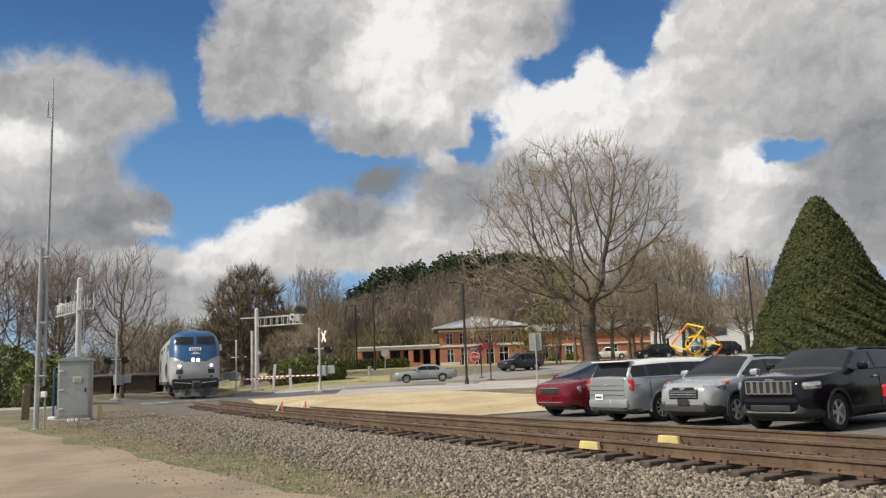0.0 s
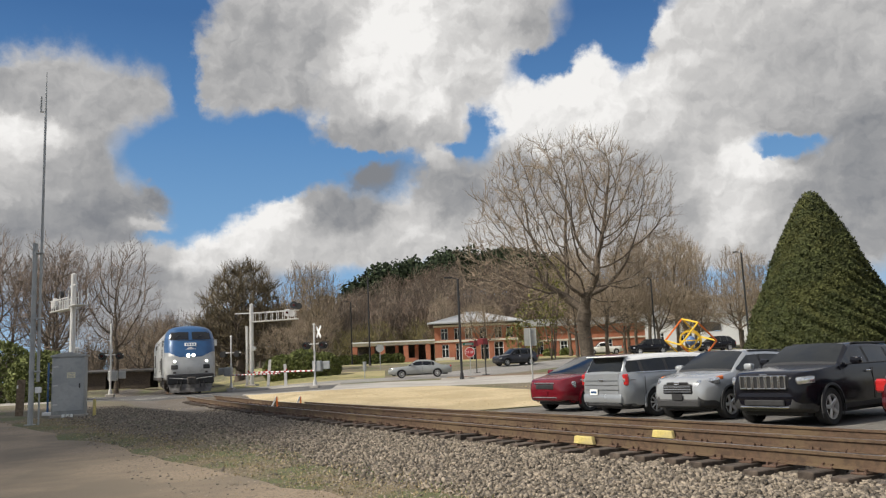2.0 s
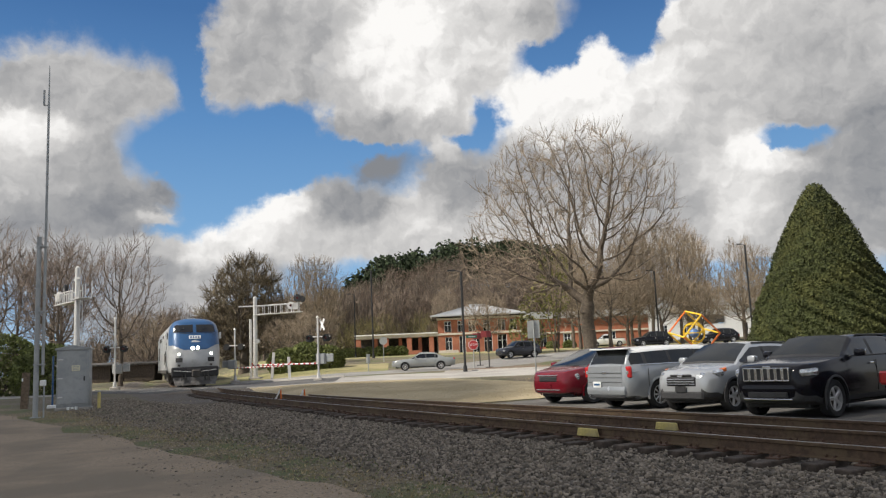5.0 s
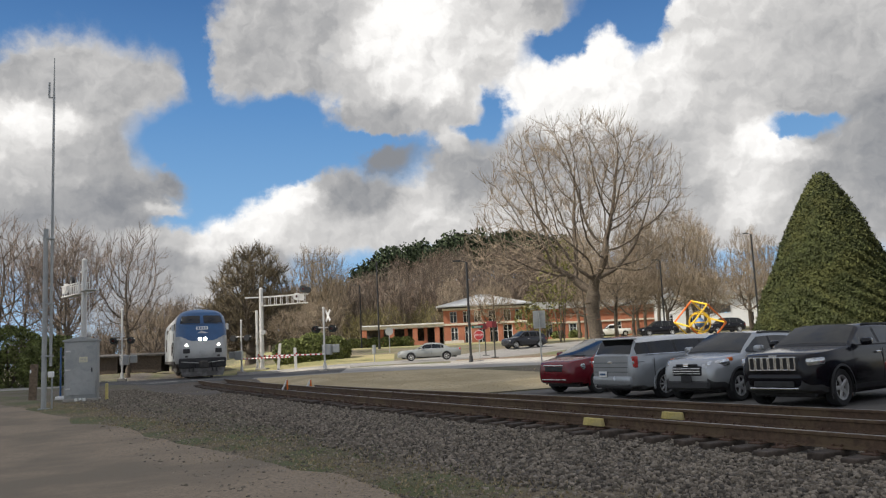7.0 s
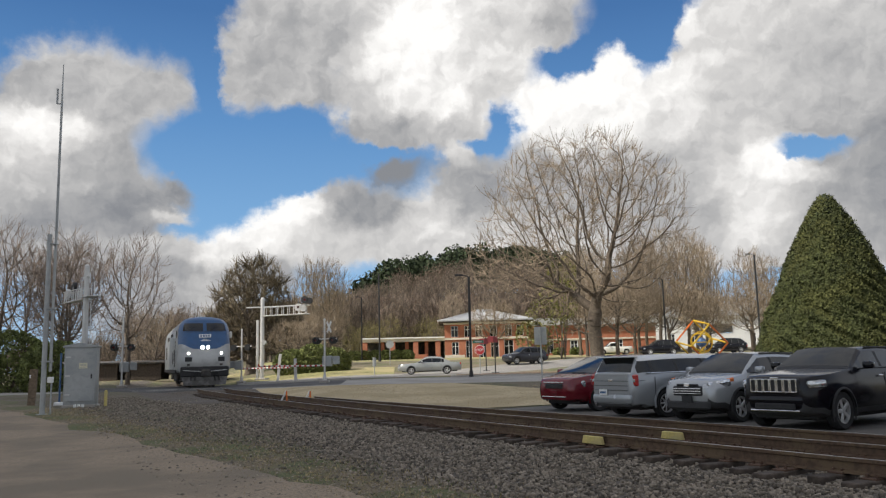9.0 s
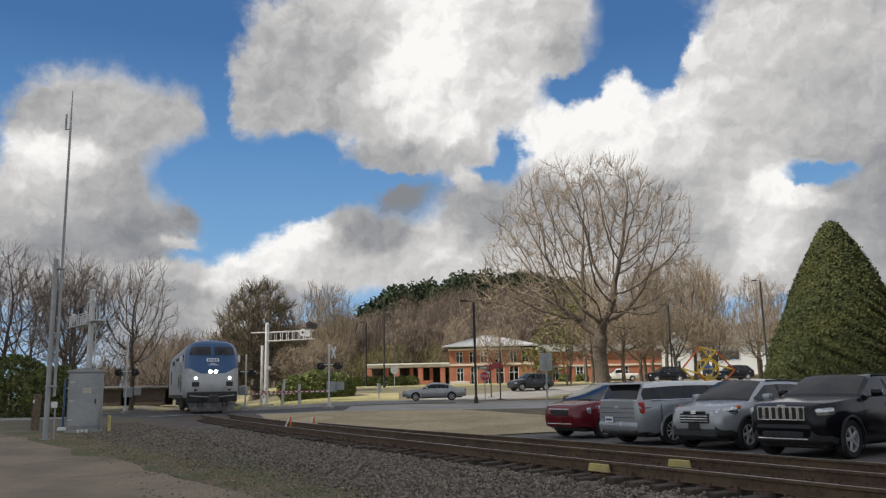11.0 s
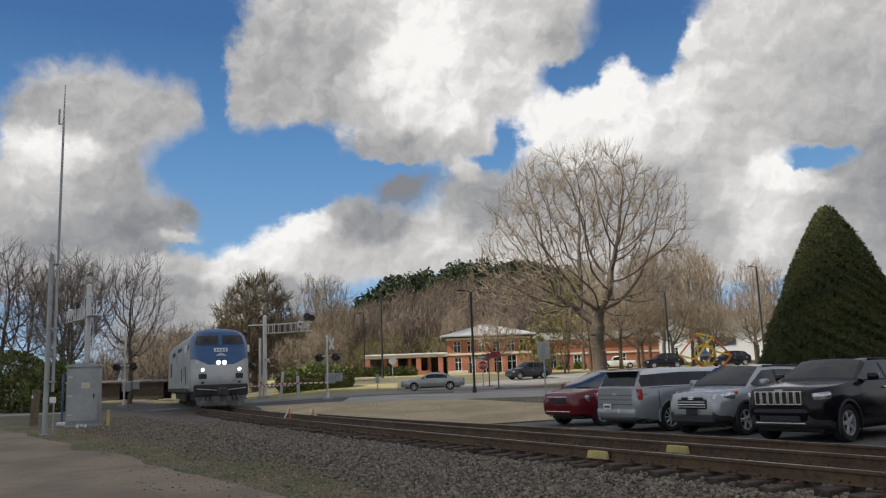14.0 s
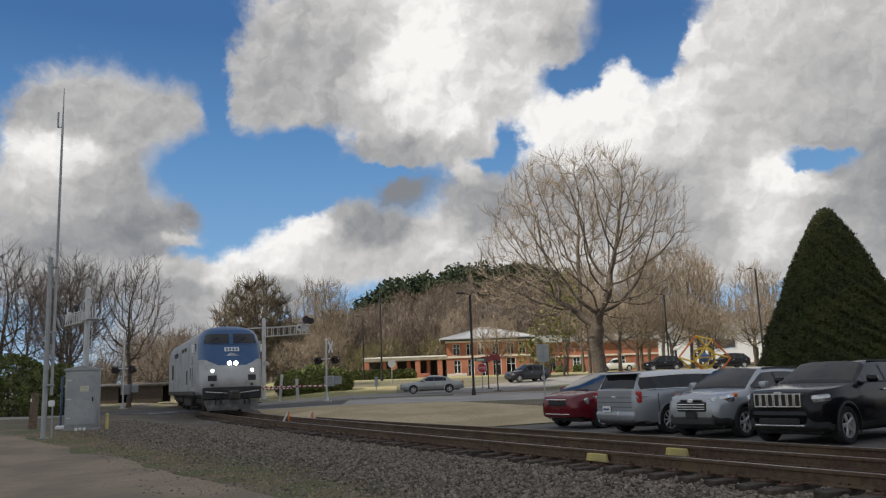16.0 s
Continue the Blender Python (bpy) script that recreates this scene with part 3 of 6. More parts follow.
def build_locomotive():
    loco = thing("locomotive", "silver and blue diesel passenger locomotive with lit headlights", "locomotive")
    # shell: left side, round the nose, right side, as one skin
    cols = [(-1, -LOCO + 0.3)] + [(-1, x) for x in [-17, -13, -9, -6, -4.2, -3.4] + [-3.2 + 0.06 * k for k in range(36)]] + [(u, None) for u in np.linspace(-1, 1, 61)] + [(1, x) for x in [-1.1 - 0.06 * k for k in range(36)] + [-3.4, -4.2, -6, -9, -13, -17]] + [(1, -LOCO + 0.3)]
    verts = []
    for z in LEVELS:
        for u, x in cols:
            p = nose(u, z)
            verts.append((p.x if x is None else min(x, p.x - 0.02), p.y, z))
    me = mesh_of("body", verts, grid_faces(len(LEVELS), len(cols)), True)
    me.materials.append(M["loco_silver"])
    me.materials.append(M["loco_blue"])
    for p in me.polygons:
        x, y, z = p.center
        # blue hood: dips in a curve at the front, sweeps up and back along the sides
        line = 2.36 + 0.34 * smooth(0.55, 1.5, abs(y)) + 2.2 * smooth(-1.0, -2.35, x)
        if z > line and x > -3.2 and z > 2.3:
            p.material_index = 1
    me.set_sharp_from_angle(angle=radians(30))
    part("body", me, [], loco, "satin silver shell with a blue hood")
    for u0, u1 in ((-0.84, -0.07), (0.07, 0.84)):
        pane = part("windshield", nose_patch(u0, u1, 3.50, 4.0, 0.02), M["glass_dark"], loco, "dark raked windscreen pane", soft=True)
        part("wiper", rod(nose(u0 * 0.9 + u1 * 0.1, 3.52, 0.05), nose(u0 * 0.45 + u1 * 0.55, 3.8, 0.06), 0.012, sides=5), M["black"], pane)
    part("seam", nose_patch(-0.86, 0.86, 3.43, 3.455, 0.012, 12, 1), M["black"], loco)
    board = part("number_board", nose_patch(-0.23, 0.23, 3.08, 3.28, 0.05, 4, 2, depth=0.1), M["white"], loco, "white number board with dark bars")
    for k in range(4):
        u = -0.15 + 0.1 * k
        part("bar", nose_patch(u - 0.03, u + 0.03, 3.12, 3.24, 0.062, 1, 1, depth=0.02), M["loco_blue"], board)
    # swoosh emblem as plain slanted strokes
    for k in range(3):
        part("emblem", nose_patch(-0.17 + 0.05 * k, 0.20 - 0.07 * k, 2.86 + 0.05 * k, 2.89 + 0.05 * k, 0.022, 4, 1, depth=0.02), M["white"], loco)
    for s in (-1, 1):
        h = part("headlight", rod(nose(0.10 * s, 2.47, -0.1), nose(0.10 * s, 2.47, 0.07), 0.115, sides=20), M["silver"], loco, "lit round headlight")
        part("bulb", rod(nose(0.10 * s, 2.47, 0.07), nose(0.10 * s, 2.47, 0.085), 0.105, sides=20), M["lamp"], h)
        d = part("ditch_light", rod(nose(0.62 * s, 2.10, -0.05), nose(0.62 * s, 2.10, 0.06), 0.13, sides=18), M["silver"], loco, "small round ditch light")
        part("bulb", rod(nose(0.62 * s, 2.10, 0.06), nose(0.62 * s, 2.10, 0.072), 0.075, sides=18), M["lamp"], d)
        part("marker_box", nose_patch(0.62 * s - 0.13, 0.62 * s + 0.13, 1.60, 1.88, 0.04, 3, 2, depth=0.12), M["black"], loco, "dark square light box")
        part("step_light", nose_patch(0.62 * s - 0.05, 0.62 * s + 0.05, 1.34, 1.46, 0.03, 2, 2, depth=0.1), M["frame_dark"], loco)
        cab = part("cab_window", box((0.85, 0.05, 0.6), (-2.75, s * 1.555, 3.28), 0.02, (s * -6, 0, 0)), M["glass_dark"], loco, "dark cab side window")
        part("mirror", box((0.10, 0.16, 0.42), (-2.1, s * 1.72, 3.30), 0.03), M["white"], loco, "white rear-view mirror")
        part("cab_door", box((0.75, 0.03, 1.95), (-3.9, s * 1.57, 2.2), 0.01), M["loco_silver"], loco, "silver cab door")
        part("door_window", box((0.4, 0.05, 0.5), (-3.9, s * 1.575, 2.75), 0.02), M["glass_dark"], loco)
        for k in range(3):
            part("grab_iron", rod((-3.35 - 1.1 * (k > 1), s * 1.63, 1.3 + 0.2 * k), (-3.35 - 1.1 * (k > 1), s * 1.63, 2.4), 0.018, sides=6), M["frame_dark"], loco)
        for x, w, zc, h in ((-8.2, 1.3, 3.4, 0.45), (-10.0, 1.3, 3.4, 0.45), (-14.5, 2.6, 3.2, 0.7), (-7.0, 0.6, 1.9, 0.8), (-17.2, 1.2, 2.4, 1.0)):
            part("vent", box((w, 0.05, h), (x, s * (1.57 if zc < 3.1 else 1.53), zc), 0.015, (0 if zc < 3.1 else s * -9, 0, 0)), M["frame_dark"], loco, "dark louvred vent")
        part("side_sill", box((LOCO - 3.2, 0.06, 0.22), (-LOCO / 2 - 1.2, s * 1.57, 1.02), 0.01), M["frame_dark"], loco)
    part("rear_wall", box((0.1, 2.7, 2.9), (-LOCO + 0.3, 0, 2.5), 0.03), M["loco_silver"], loco)
    part("underframe", box((LOCO - 1.2, 2.6, 0.3), (-LOCO / 2 - 0.2, 0, 0.95), 0.03), M["frame_dark"], loco)
    part("fuel_tank", box((4.2, 2.5, 0.72), (-10.4, 0, 0.62), 0.12, segs=2), M["frame_dark"], loco, "grimy fuel tank")
    for x, r, h in ((-6.5, 0.45, 0.22), (-12.5, 0.6, 0.25), (-15, 0.6, 0.25), (-17.5, 0.6, 0.25)):
        part("roof_fan", rod((x, 0, 4.3), (x, 0, 4.3 + h), r, sides=20), M["frame_dark"], loco)
    for k in range(3):
        part("horn", rod((-4.2, -0.2 + 0.2 * k, 4.5), (-3.8, -0.2 + 0.2 * k, 4.5), 0.03, 0.09, sides=10), M["silver"], loco)
    # buffer beam, coupler, hoses and the plough
    part("buffer_beam", box((0.42, 2.86, 0.62), (-0.21, 0, 0.98), 0.06), M["black"], loco)
    cp = part("coupler", join(box((0.55, 0.40, 0.36), (0.18, 0, 0.88), 0.05), box((0.24, 0.56, 0.46), (0.46, 0.03, 0.88), 0.07)), M["frame_dark"], loco, "grimy knuckle coupler")
    part("coupler_pocket", box((0.12, 0.95, 0.55), (0.0, 0, 0.90), 0.03), M["black"], loco)
    for s in (-1, 1):
        for k in range(2):
            part("air_hose", rod((0.02, s * (0.55 + 0.22 * k), 0.95), (0.16, s * (0.60 + 0.24 * k), 0.45), 0.035, sides=8), M["rubber"], loco)
        part("cut_lever", rod((0.06, s * 0.25, 0.98), (0.06, s * 1.3, 1.08), 0.02, sides=6), M["silver"], loco)
        part("step", box((0.3, 0.36, 0.05), (-0.35, s * 1.28, 0.45), 0.01), M["frame_dark"], loco)
    plough = bmesh.new()
    top = [(0.02, -1.36), (0.16, -0.7), (0.20, 0), (0.16, 0.7), (0.02, 1.36)]
    rows_ = [(0.66, -0.02), (0.42, 0.02), (0.16, 0.14)]
    g = [[plough.verts.new((x + d - 0.1, y * (1 - 0.05 * i), z)) for x, y in top] for i, (z, d) in enumerate(rows_)]
    h = [[plough.verts.new((x + d - 0.2, y * (1 - 0.05 * i), z)) for x, y in top] for i, (z, d) in enumerate(rows_)]
    for i in range(2):
        for j in range(4):
            plough.faces.new((g[i][j], g[i][j + 1], g[i + 1][j + 1], g[i + 1][j]))
            plough.faces.new((h[i][j], h[i + 1][j], h[i + 1][j + 1], h[i][j + 1]))
    for j in range(4):
        plough.faces.new((g[0][j], h[0][j], h[0][j + 1], g[0][j + 1]))
        plough.faces.new((g[2][j], g[2][j + 1], h[2][j + 1], h[2][j]))
    part("snow_plough", plough, M["plough"], loco, "scuffed dark steel snow plough")
    for s in (-1, 1):
        part("cab_window", box((0.55, 0.05, 0.55), (-3.65, s * 1.555, 3.30), 0.02, (s * -6, 0, 0)), M["glass_dark"], loco)
    loco.scale = (1.0, 1.05, 1.045)
    bogie(loco, -4.1)
    bogie(loco, -16.6)
    return loco


M["plough"] = material("plough", (0.15, 0.145, 0.14), 0.65, 0.3, vary=0.3, grain=5, other=(0.08, 0.075, 0.07), patch=2)


def build_coach(first):
    """A fluted stainless passenger car, origin at its front at rail level."""
    car = thing("baggage_car" if first else "passenger_coach", "fluted stainless-steel passenger train car behind the locomotive", "train car")
    prof = [(1.45, 1.05), (1.52, 1.2), (1.52, 2.9), (1.47, 3.3), (1.3, 3.7), (0.95, 3.98), (0.5, 4.12), (0, 4.15)]
    prof = prof + [(-y, z) for y, z in prof[-2::-1]]
    L = 25.6
    verts = [(x, y, z) for x in (-0.3, -L + 0.3) for y, z in prof]
    k = len(prof)
    faces = [(i, i + 1, k + i + 1, k + i) for i in range(k - 1)] + [tuple(range(k)), tuple(range(2 * k - 1, k - 1, -1))]
    me = mesh_of("body", verts, faces)
    part("body", me, M["loco_silver"], car)
    for s in (-1, 1):
        for i in range(6):
            part("flute", box((L - 0.8, 0.03, 0.05), (-L / 2, s * 1.53, 1.35 + 0.14 * i), 0.01), M["silver"], car)
        for i in range(10):
            if not first or i in (2, 7):
                part("window", box((1.5 if not first else 2.2, 0.03, 0.75 if not first else 1.7), (-2.5 - 2.3 * i, s * 1.525, 2.55 if not first else 2.2), 0.02), M["glass_dark"] if not first else M["silver"], car)
        part("stripe", box((L - 0.8, 0.02, 0.12), (-L / 2, s * 1.525, 3.05), 0.004), M["loco_blue"], car)
    part("underframe", box((L - 1, 2.5, 0.4), (-L / 2, 0, 0.95), 0.03), M["frame_dark"], car)
    bogie(car, -3.4)
    bogie(car, -L + 3.4)
    return car


locomotive = build_locomotive()
coaches = [build_coach(True), build_coach(False)]

# ---- vehicles ----
def paint(name, colour, metal=0.35, rough=0.24):
    return material(name, colour, rough, metal, vary=0.05, grain=40, coat=0.35, other=tuple(c * 0.93 for c in colour), patch=1.0)


M.update(
    paint_black=material("paint_black", (0.007, 0.007, 0.010), 0.14, 0.0, vary=0.05, grain=40, coat=0.08, spec=0.3), paint_silver=paint("paint_silver", (0.44, 0.455, 0.465), 0.4, 0.24),
    paint_pewter=paint("paint_pewter", (0.35, 0.37, 0.385), 0.4, 0.24), paint_red=paint("paint_red", (0.15, 0.008, 0.016), 0.1, 0.16),
    paint_white=paint("paint_white", (0.74, 0.74, 0.72), 0.0), paint_gold=paint("paint_gold", (0.36, 0.37, 0.35), 0.45),
    paint_dark=paint("paint_dark", (0.045, 0.047, 0.058), 0.4), paint_maroon=paint("paint_maroon", (0.06, 0.006, 0.009), 0.1),
    chrome=material("chrome", (0.92, 0.92, 0.92), 0.1, 1.0, vary=0.03), cladding=material("cladding", (0.035, 0.035, 0.036), 0.7, vary=0.2, grain=30),
    alloy=material("alloy", (0.72, 0.72, 0.72), 0.3, 0.6, vary=0.06), lamp_glass=material("lamp_glass", (0.62, 0.63, 0.64), 0.1, 0.75, vary=0.45, grain=9, coat=1.0),
    tail_glass=material("tail_glass", (0.42, 0.015, 0.015), 0.15, vary=0.15, grain=9, coat=1.0), amber=material("amber", (0.7, 0.16, 0.03), 0.2, coat=0.6),
    car_glass=material("car_glass", (0.010, 0.012, 0.013), 0.04, vary=0.2, grain=1, spec=0.5),
)


def lathe(profile, sides, axis="y"):
    """Profile of (radius, y) turned about the y axis."""
    bm = bmesh.new()
    rings = [[bm.verts.new((r * math.cos(a), y, r * math.sin(a))) for a in [2 * math.pi * k / sides for k in range(sides)]] for r, y in profile]
    for a, b in zip(rings, rings[1:]):
        for k in range(sides):
            bm.faces.new((a[k], a[(k + 1) % sides], b[(k + 1) % sides], b[k]))
    return bm


def wheel_meshes(r, rim_r, spokes):
    tyre = lathe([(rim_r * 0.96, -0.09), (rim_r * 1.02, -0.105), (r * 0.93, -0.115), (r * 0.985, -0.095), (r, -0.06), (r, 0.06), (r * 0.985, 0.095), (r * 0.93, 0.115), (rim_r * 1.02, 0.105), (rim_r * 0.96, 0.09), (rim_r * 0.94, -0.09)], 32)
    rim = lathe([(rim_r * 0.97, 0.10), (rim_r * 0.90, 0.098), (rim_r * 0.88, 0.06), (rim_r * 0.86, -0.06)], 28)
    for k in range(spokes):
        a = 360 * k / spokes
        bm = box((rim_r * 0.80, 0.035, rim_r * (0.30 if spokes < 7 else 0.15)), (rim_r * 0.50, 0.075, 0), 0.012)
        bmesh.ops.rotate(bm, cent=(0, 0, 0), matrix=Matrix.Rotation(radians(a), 3, "Y"), verts=bm.verts)
        join(rim, bm)
    join(rim, rod((0, 0.03, 0), (0, 0.10, 0), rim_r * 0.22, sides=14))
    disc = rod((0, 0.0, 0), (0, 0.03, 0), rim_r * 0.86, sides=24)
    out = []
    for nm, bm, mat in (("tyre", tyre, M["rubber"]), ("rim", rim, M["alloy"]), ("brake_disc", disc, M["frame_dark"])):
        me = bpy.data.meshes.new(nm)
        bmesh.ops.recalc_face_normals(bm, faces=bm.faces)
        bm.to_mesh(me)
        bm.free()
        me.materials.append(mat)
        me.polygons.foreach_set("use_smooth", [True] * len(me.polygons))
        me.set_sharp_from_angle(angle=radians(40))
        out.append(me)
    return out


def carved(bm, cutters, slots=0):
    """The mesh of bm with the cutters' volumes taken out of it."""
    def obj(b):
        me = bpy.data.meshes.new("cut")
        bmesh.ops.recalc_face_normals(b, faces=b.faces)
        b.to_mesh(me)
        b.free()
        o = bpy.data.objects.new("cut", me)
        scene.collection.objects.link(o)
        return o
    body, tool = obj(bm), obj(cutters)
    for k in range(slots):
        for o in (body, tool):
            o.data.materials.append(M["black"] if k % 2 else M["white"])
    mod = body.modifiers.new("cut", "BOOLEAN")
    mod.operation, mod.object, mod.solver = "DIFFERENCE", tool, "EXACT"
    me = bpy.data.meshes.new_from_object(body.evaluated_get(bpy.context.evaluated_depsgraph_get()))
    bpy.data.objects.remove(body)
    bpy.data.objects.remove(tool)
    return me


def loft(sections, close=True):
    bm = bmesh.new()
    rings = [[bm.verts.new(v) for v in sec] for sec in sections]
    k = len(rings[0])
    for a, b in zip(rings, rings[1:]):
        for i in range(k):
            j = (i + 1) % k
            bm.faces.new((a[i], a[j], b[j], b[i]))
    if close:
        bm.faces.new(rings[0])
        bm.faces.new(rings[-1][::-1])
    return bm


def mirrored(half):
    """A closed section from its half with y >= 0, first and last on the middle line."""
    return half + [(x, -y, z) for x, y, z in half[-2:0:-1]]


def car(name, label, category, place, L, W, wb, axle, r, rim_r, spokes, top, cabin, colour, clad=True, roof=None, glass_tint=None, sill=0.27, group=""):
    """top: (x, z) of bonnet and belt from front to rear; cabin: x of windscreen foot, roof front, roof rear, rear glass foot, roof height, belt height, pillars; axle: x of the front axle."""
    ob = thing(name, label, category, place, group)
    half = W / 2
    xf, xr_ = axle, axle - wb

    def hw(x):
        t = min(max((abs(x) - (L / 2 - 0.95)) / 0.95, 0), 1)
        return half * (1 - (0.27 if x > 0 else 0.20) * t ** 2.6)

    x0, x1, x2, x3, zr, zb, posts = cabin
    tx, tz = zip(*sorted(top))

    def crest(x):
        """Height of the middle line: bonnet, windscreen, roof, rear window, deck."""
        hood = float(np.interp(x, tx, tz))
        if x >= x0 or x <= x3:
            return hood
        if x > x1:
            u = (x0 - x) / (x0 - x1)
            return hood + (zr - 0.03 - hood) * (1.12 * u - 0.12 * u * u)
        if x >= x2:
            u = (x1 - x) / (x1 - x2)
            return zr - 0.03 + 0.035 * math.sin(math.pi * min(1, u * 1.05)) - 0.03 * u
        u = (x2 - x) / (x2 - x3)
        return zr - 0.06 + (hood - zr + 0.06) * (0.85 * u + 0.15 * u * u)

    ends = [L / 2 - d for d in (0.0, 0.012, 0.035, 0.07, 0.12)]
    marks = [x0, x1, x2, x3, x0 - 0.07, x1 - 0.06, x2 + 0.05] + [px + e * wide / 2 for px, wide in posts for e in (-1, 1)]
    xs_ = sorted(set(round(v, 3) for v in ends + [-v for v in ends] + [v for v in marks if abs(v) < L / 2] + list(np.linspace(L / 2 - 0.2, -L / 2 + 0.2, 40))), reverse=True)
    rings = []
    for x in xs_:
        k = 1 - min((L / 2 - abs(x)) / 0.12, 1)
        k = 1 - math.sqrt(max(0.0, 1 - k * k))
        zt, h = crest(x) - 0.10 * k, hw(x) - 0.09 * k
        lo = sill + 0.05 * (abs(x) > L / 2 - 0.4) + 0.10 * k
        zs = min(zb, zt - 0.055)
        rise = zt - zs
        yb = h - 0.07
        yr, zrail = yb - 0.36 * rise, zt - min(0.075, 0.35 * rise)

        def along(f):
            return (x, yb + (yr - yb) * f + 0.02 * math.sin(math.pi * f) * min(1, rise / 0.4), zs + (zrail - zs) * f)

        rings.append(mirrored([(x, 0, lo), (x, h - 0.17, lo), (x, h - 0.05, lo + 0.05), (x, h - 0.012, lo + 0.16), (x, h, lo + 0.45 * (zs - lo)), (x, h - 0.006, lo + 0.68 * (zs - lo)), (x, h - 0.03, zs - 0.07),
                               (x, yb, zs), along(0.07), along(0.90), (x, yr, zrail), (x, yr - 0.06, zt - min(0.022, 0.1 * rise)), (x, yr * 0.5, zt + 0.012), (x, 0, zt + 0.02)]))
    shell = bmesh.new()
    vv = [[shell.verts.new(v) for v in ring] for ring in rings]
    K = len(rings[0])
    for i in range(len(xs_) - 1):
        xm = (xs_[i] + xs_[i + 1]) / 2
        for j in range(K):
            q = (j + 1) % K
            face = shell.faces.new((vv[i][j], vv[i][q], vv[i + 1][q], vv[i + 1][j]))
            col = j if j < 13 else K - 1 - j
            tall = crest(xm) - zb
            kind = 0
            if clad and col < 3:
                kind = 1
            if col == 8 and tall > 0.13 and x2 - 0.35 * (x2 - x3) < xm < x0:
                kind = 1 if any(abs(xm - px) < wide / 2 for px, wide in posts) else 3 if j < 13 else 4
            elif col >= 11 and x1 < xm < x0:
                kind = 1 if xm > x0 - 0.07 else 2
            elif col >= 11 and x3 < xm < x2 and tall > 0.06:
                kind = 5
            elif col >= 9 and x2 <= xm <= x1:
                kind = 6
            face.material_index = kind
    shell.faces.new(vv[0]).material_index = 0
    shell.faces.new(vv[-1][::-1]).material_index = 0
    cut = bmesh.new()
    for x in (xf, xr_):
        for s in (-1, 1):
            join(cut, rod((x, s * (half - 0.30), r + 0.01), (x, s * (half + 0.2), r + 0.01), r + 0.065, sides=32))
    for f in cut.faces:
        f.material_index = 1
    me = carved(shell, cut, 7)
    panels = {0: ("body", [colour, M["cladding"]], ""), 2: ("windscreen", [glass_tint or M["car_glass"]], "dark reflecting windscreen"), 3: ("side_window", [M["car_glass"]], "tinted side windows"),
              4: ("side_window", [M["car_glass"]], "tinted side windows"), 5: ("rear_window", [M["car_glass"]], "tinted rear window"), 6: ("roof", [roof or colour], "")}
    for key, (nm, mats, lb) in panels.items():
        polys = [p for p in me.polygons if (p.material_index == key or key == 0 and p.material_index == 1)]
        if not polys:
            continue
        used = sorted({v for p in polys for v in p.vertices})
        back = {v: i for i, v in enumerate(used)}
        piece = mesh_of(nm, [me.vertices[v].co for v in used], [[back[v] for v in p.vertices] for p in polys])
        for m_ in mats:
            piece.materials.append(m_)
        if key == 0:
            piece.polygons.foreach_set("material_index", [p.material_index for p in polys])
        part(nm, piece, [], ob, lb, soft=True)
    bpy.data.meshes.remove(me)
    # wheels
    meshes = wheel_meshes(r, rim_r, spokes)
    for x in (xf, xr_):
        for s in (-1, 1):
            m = pose(x, s * (half - 0.13), r, 0, 0, 0 if s > 0 else 180)
            w = part("wheel", meshes[0], [], ob, place=m, label="black tyre on an alloy rim")
            part("rim", meshes[1], [], w)
            part("brake_disc", meshes[2], [], w)
            lip = lathe([(r + 0.055, -0.02), (r + 0.10, -0.012), (r + 0.105, 0.012), (r + 0.06, 0.022)], 28)
            bmesh.ops.delete(lip, geom=[v for v in lip.verts if v.co.z < -r * 0.55], context="VERTS")
            bmesh.ops.translate(lip, vec=(x, s * (half - 0.005), r), verts=lip.verts)
            part("wheel_arch", lip, M["cladding"] if clad else colour, ob, soft=True)
    hb = half - 0.07
    for s in (-1, 1):
        part("belt_trim", rod((x0 - 0.25, s * (hb + 0.004), zb + 0.005), (x2 + 0.1, s * (hb + 0.004), zb + 0.005), 0.013, sides=5), M["cladding"] if clad else M["chrome"], ob)
        mz = zb + 0.08
        mir = part("side_mirror", box((0.16, 0.22, 0.16), (x0 - 0.42, s * (half + 0.09), mz), 0.05, segs=2), colour, ob, soft=True)
        part("mirror_glass", box((0.012, 0.18, 0.12), (x0 - 0.505, s * (half + 0.09), mz), 0.004), M["chrome"], mir)
        for dx in (posts[0][0] + 0.22, posts[-1][0] - 0.45) if len(posts) > 1 else (posts[0][0] + 0.2,):
            part("door_handle", box((0.2, 0.035, 0.035), (dx - 0.0, s * (half + 0.008), zb - 0.16), 0.012), M["chrome"] if clad else colour, ob)
        for px, wide in posts:
            part("door_seam", box((0.012, 0.012, zb - sill - 0.28), (px, s * (half - 0.004), (zb + sill) / 2 + 0.05), 0.0), M["black"], ob)
    part("underbody", box((L - 0.7, W - 0.55, 0.22), (0, 0, sill + 0.05), 0.03), M["black"], ob)
    return ob


def add(ob, name, size, at, mat, bevel=0.02, turn=(0, 0, 0), label="", both=False, segs=1):
    for s in ((1, -1) if both else (1,)):
        p = part(name, box(size, (at[0], at[1] * s, at[2]), bevel, (turn[0] * s, turn[1], turn[2] * s), segs), mat, ob, label, soft=segs > 1)
    return p


U = 36.87                                    # all cars in the car park stand along this line
LOT = -0.308


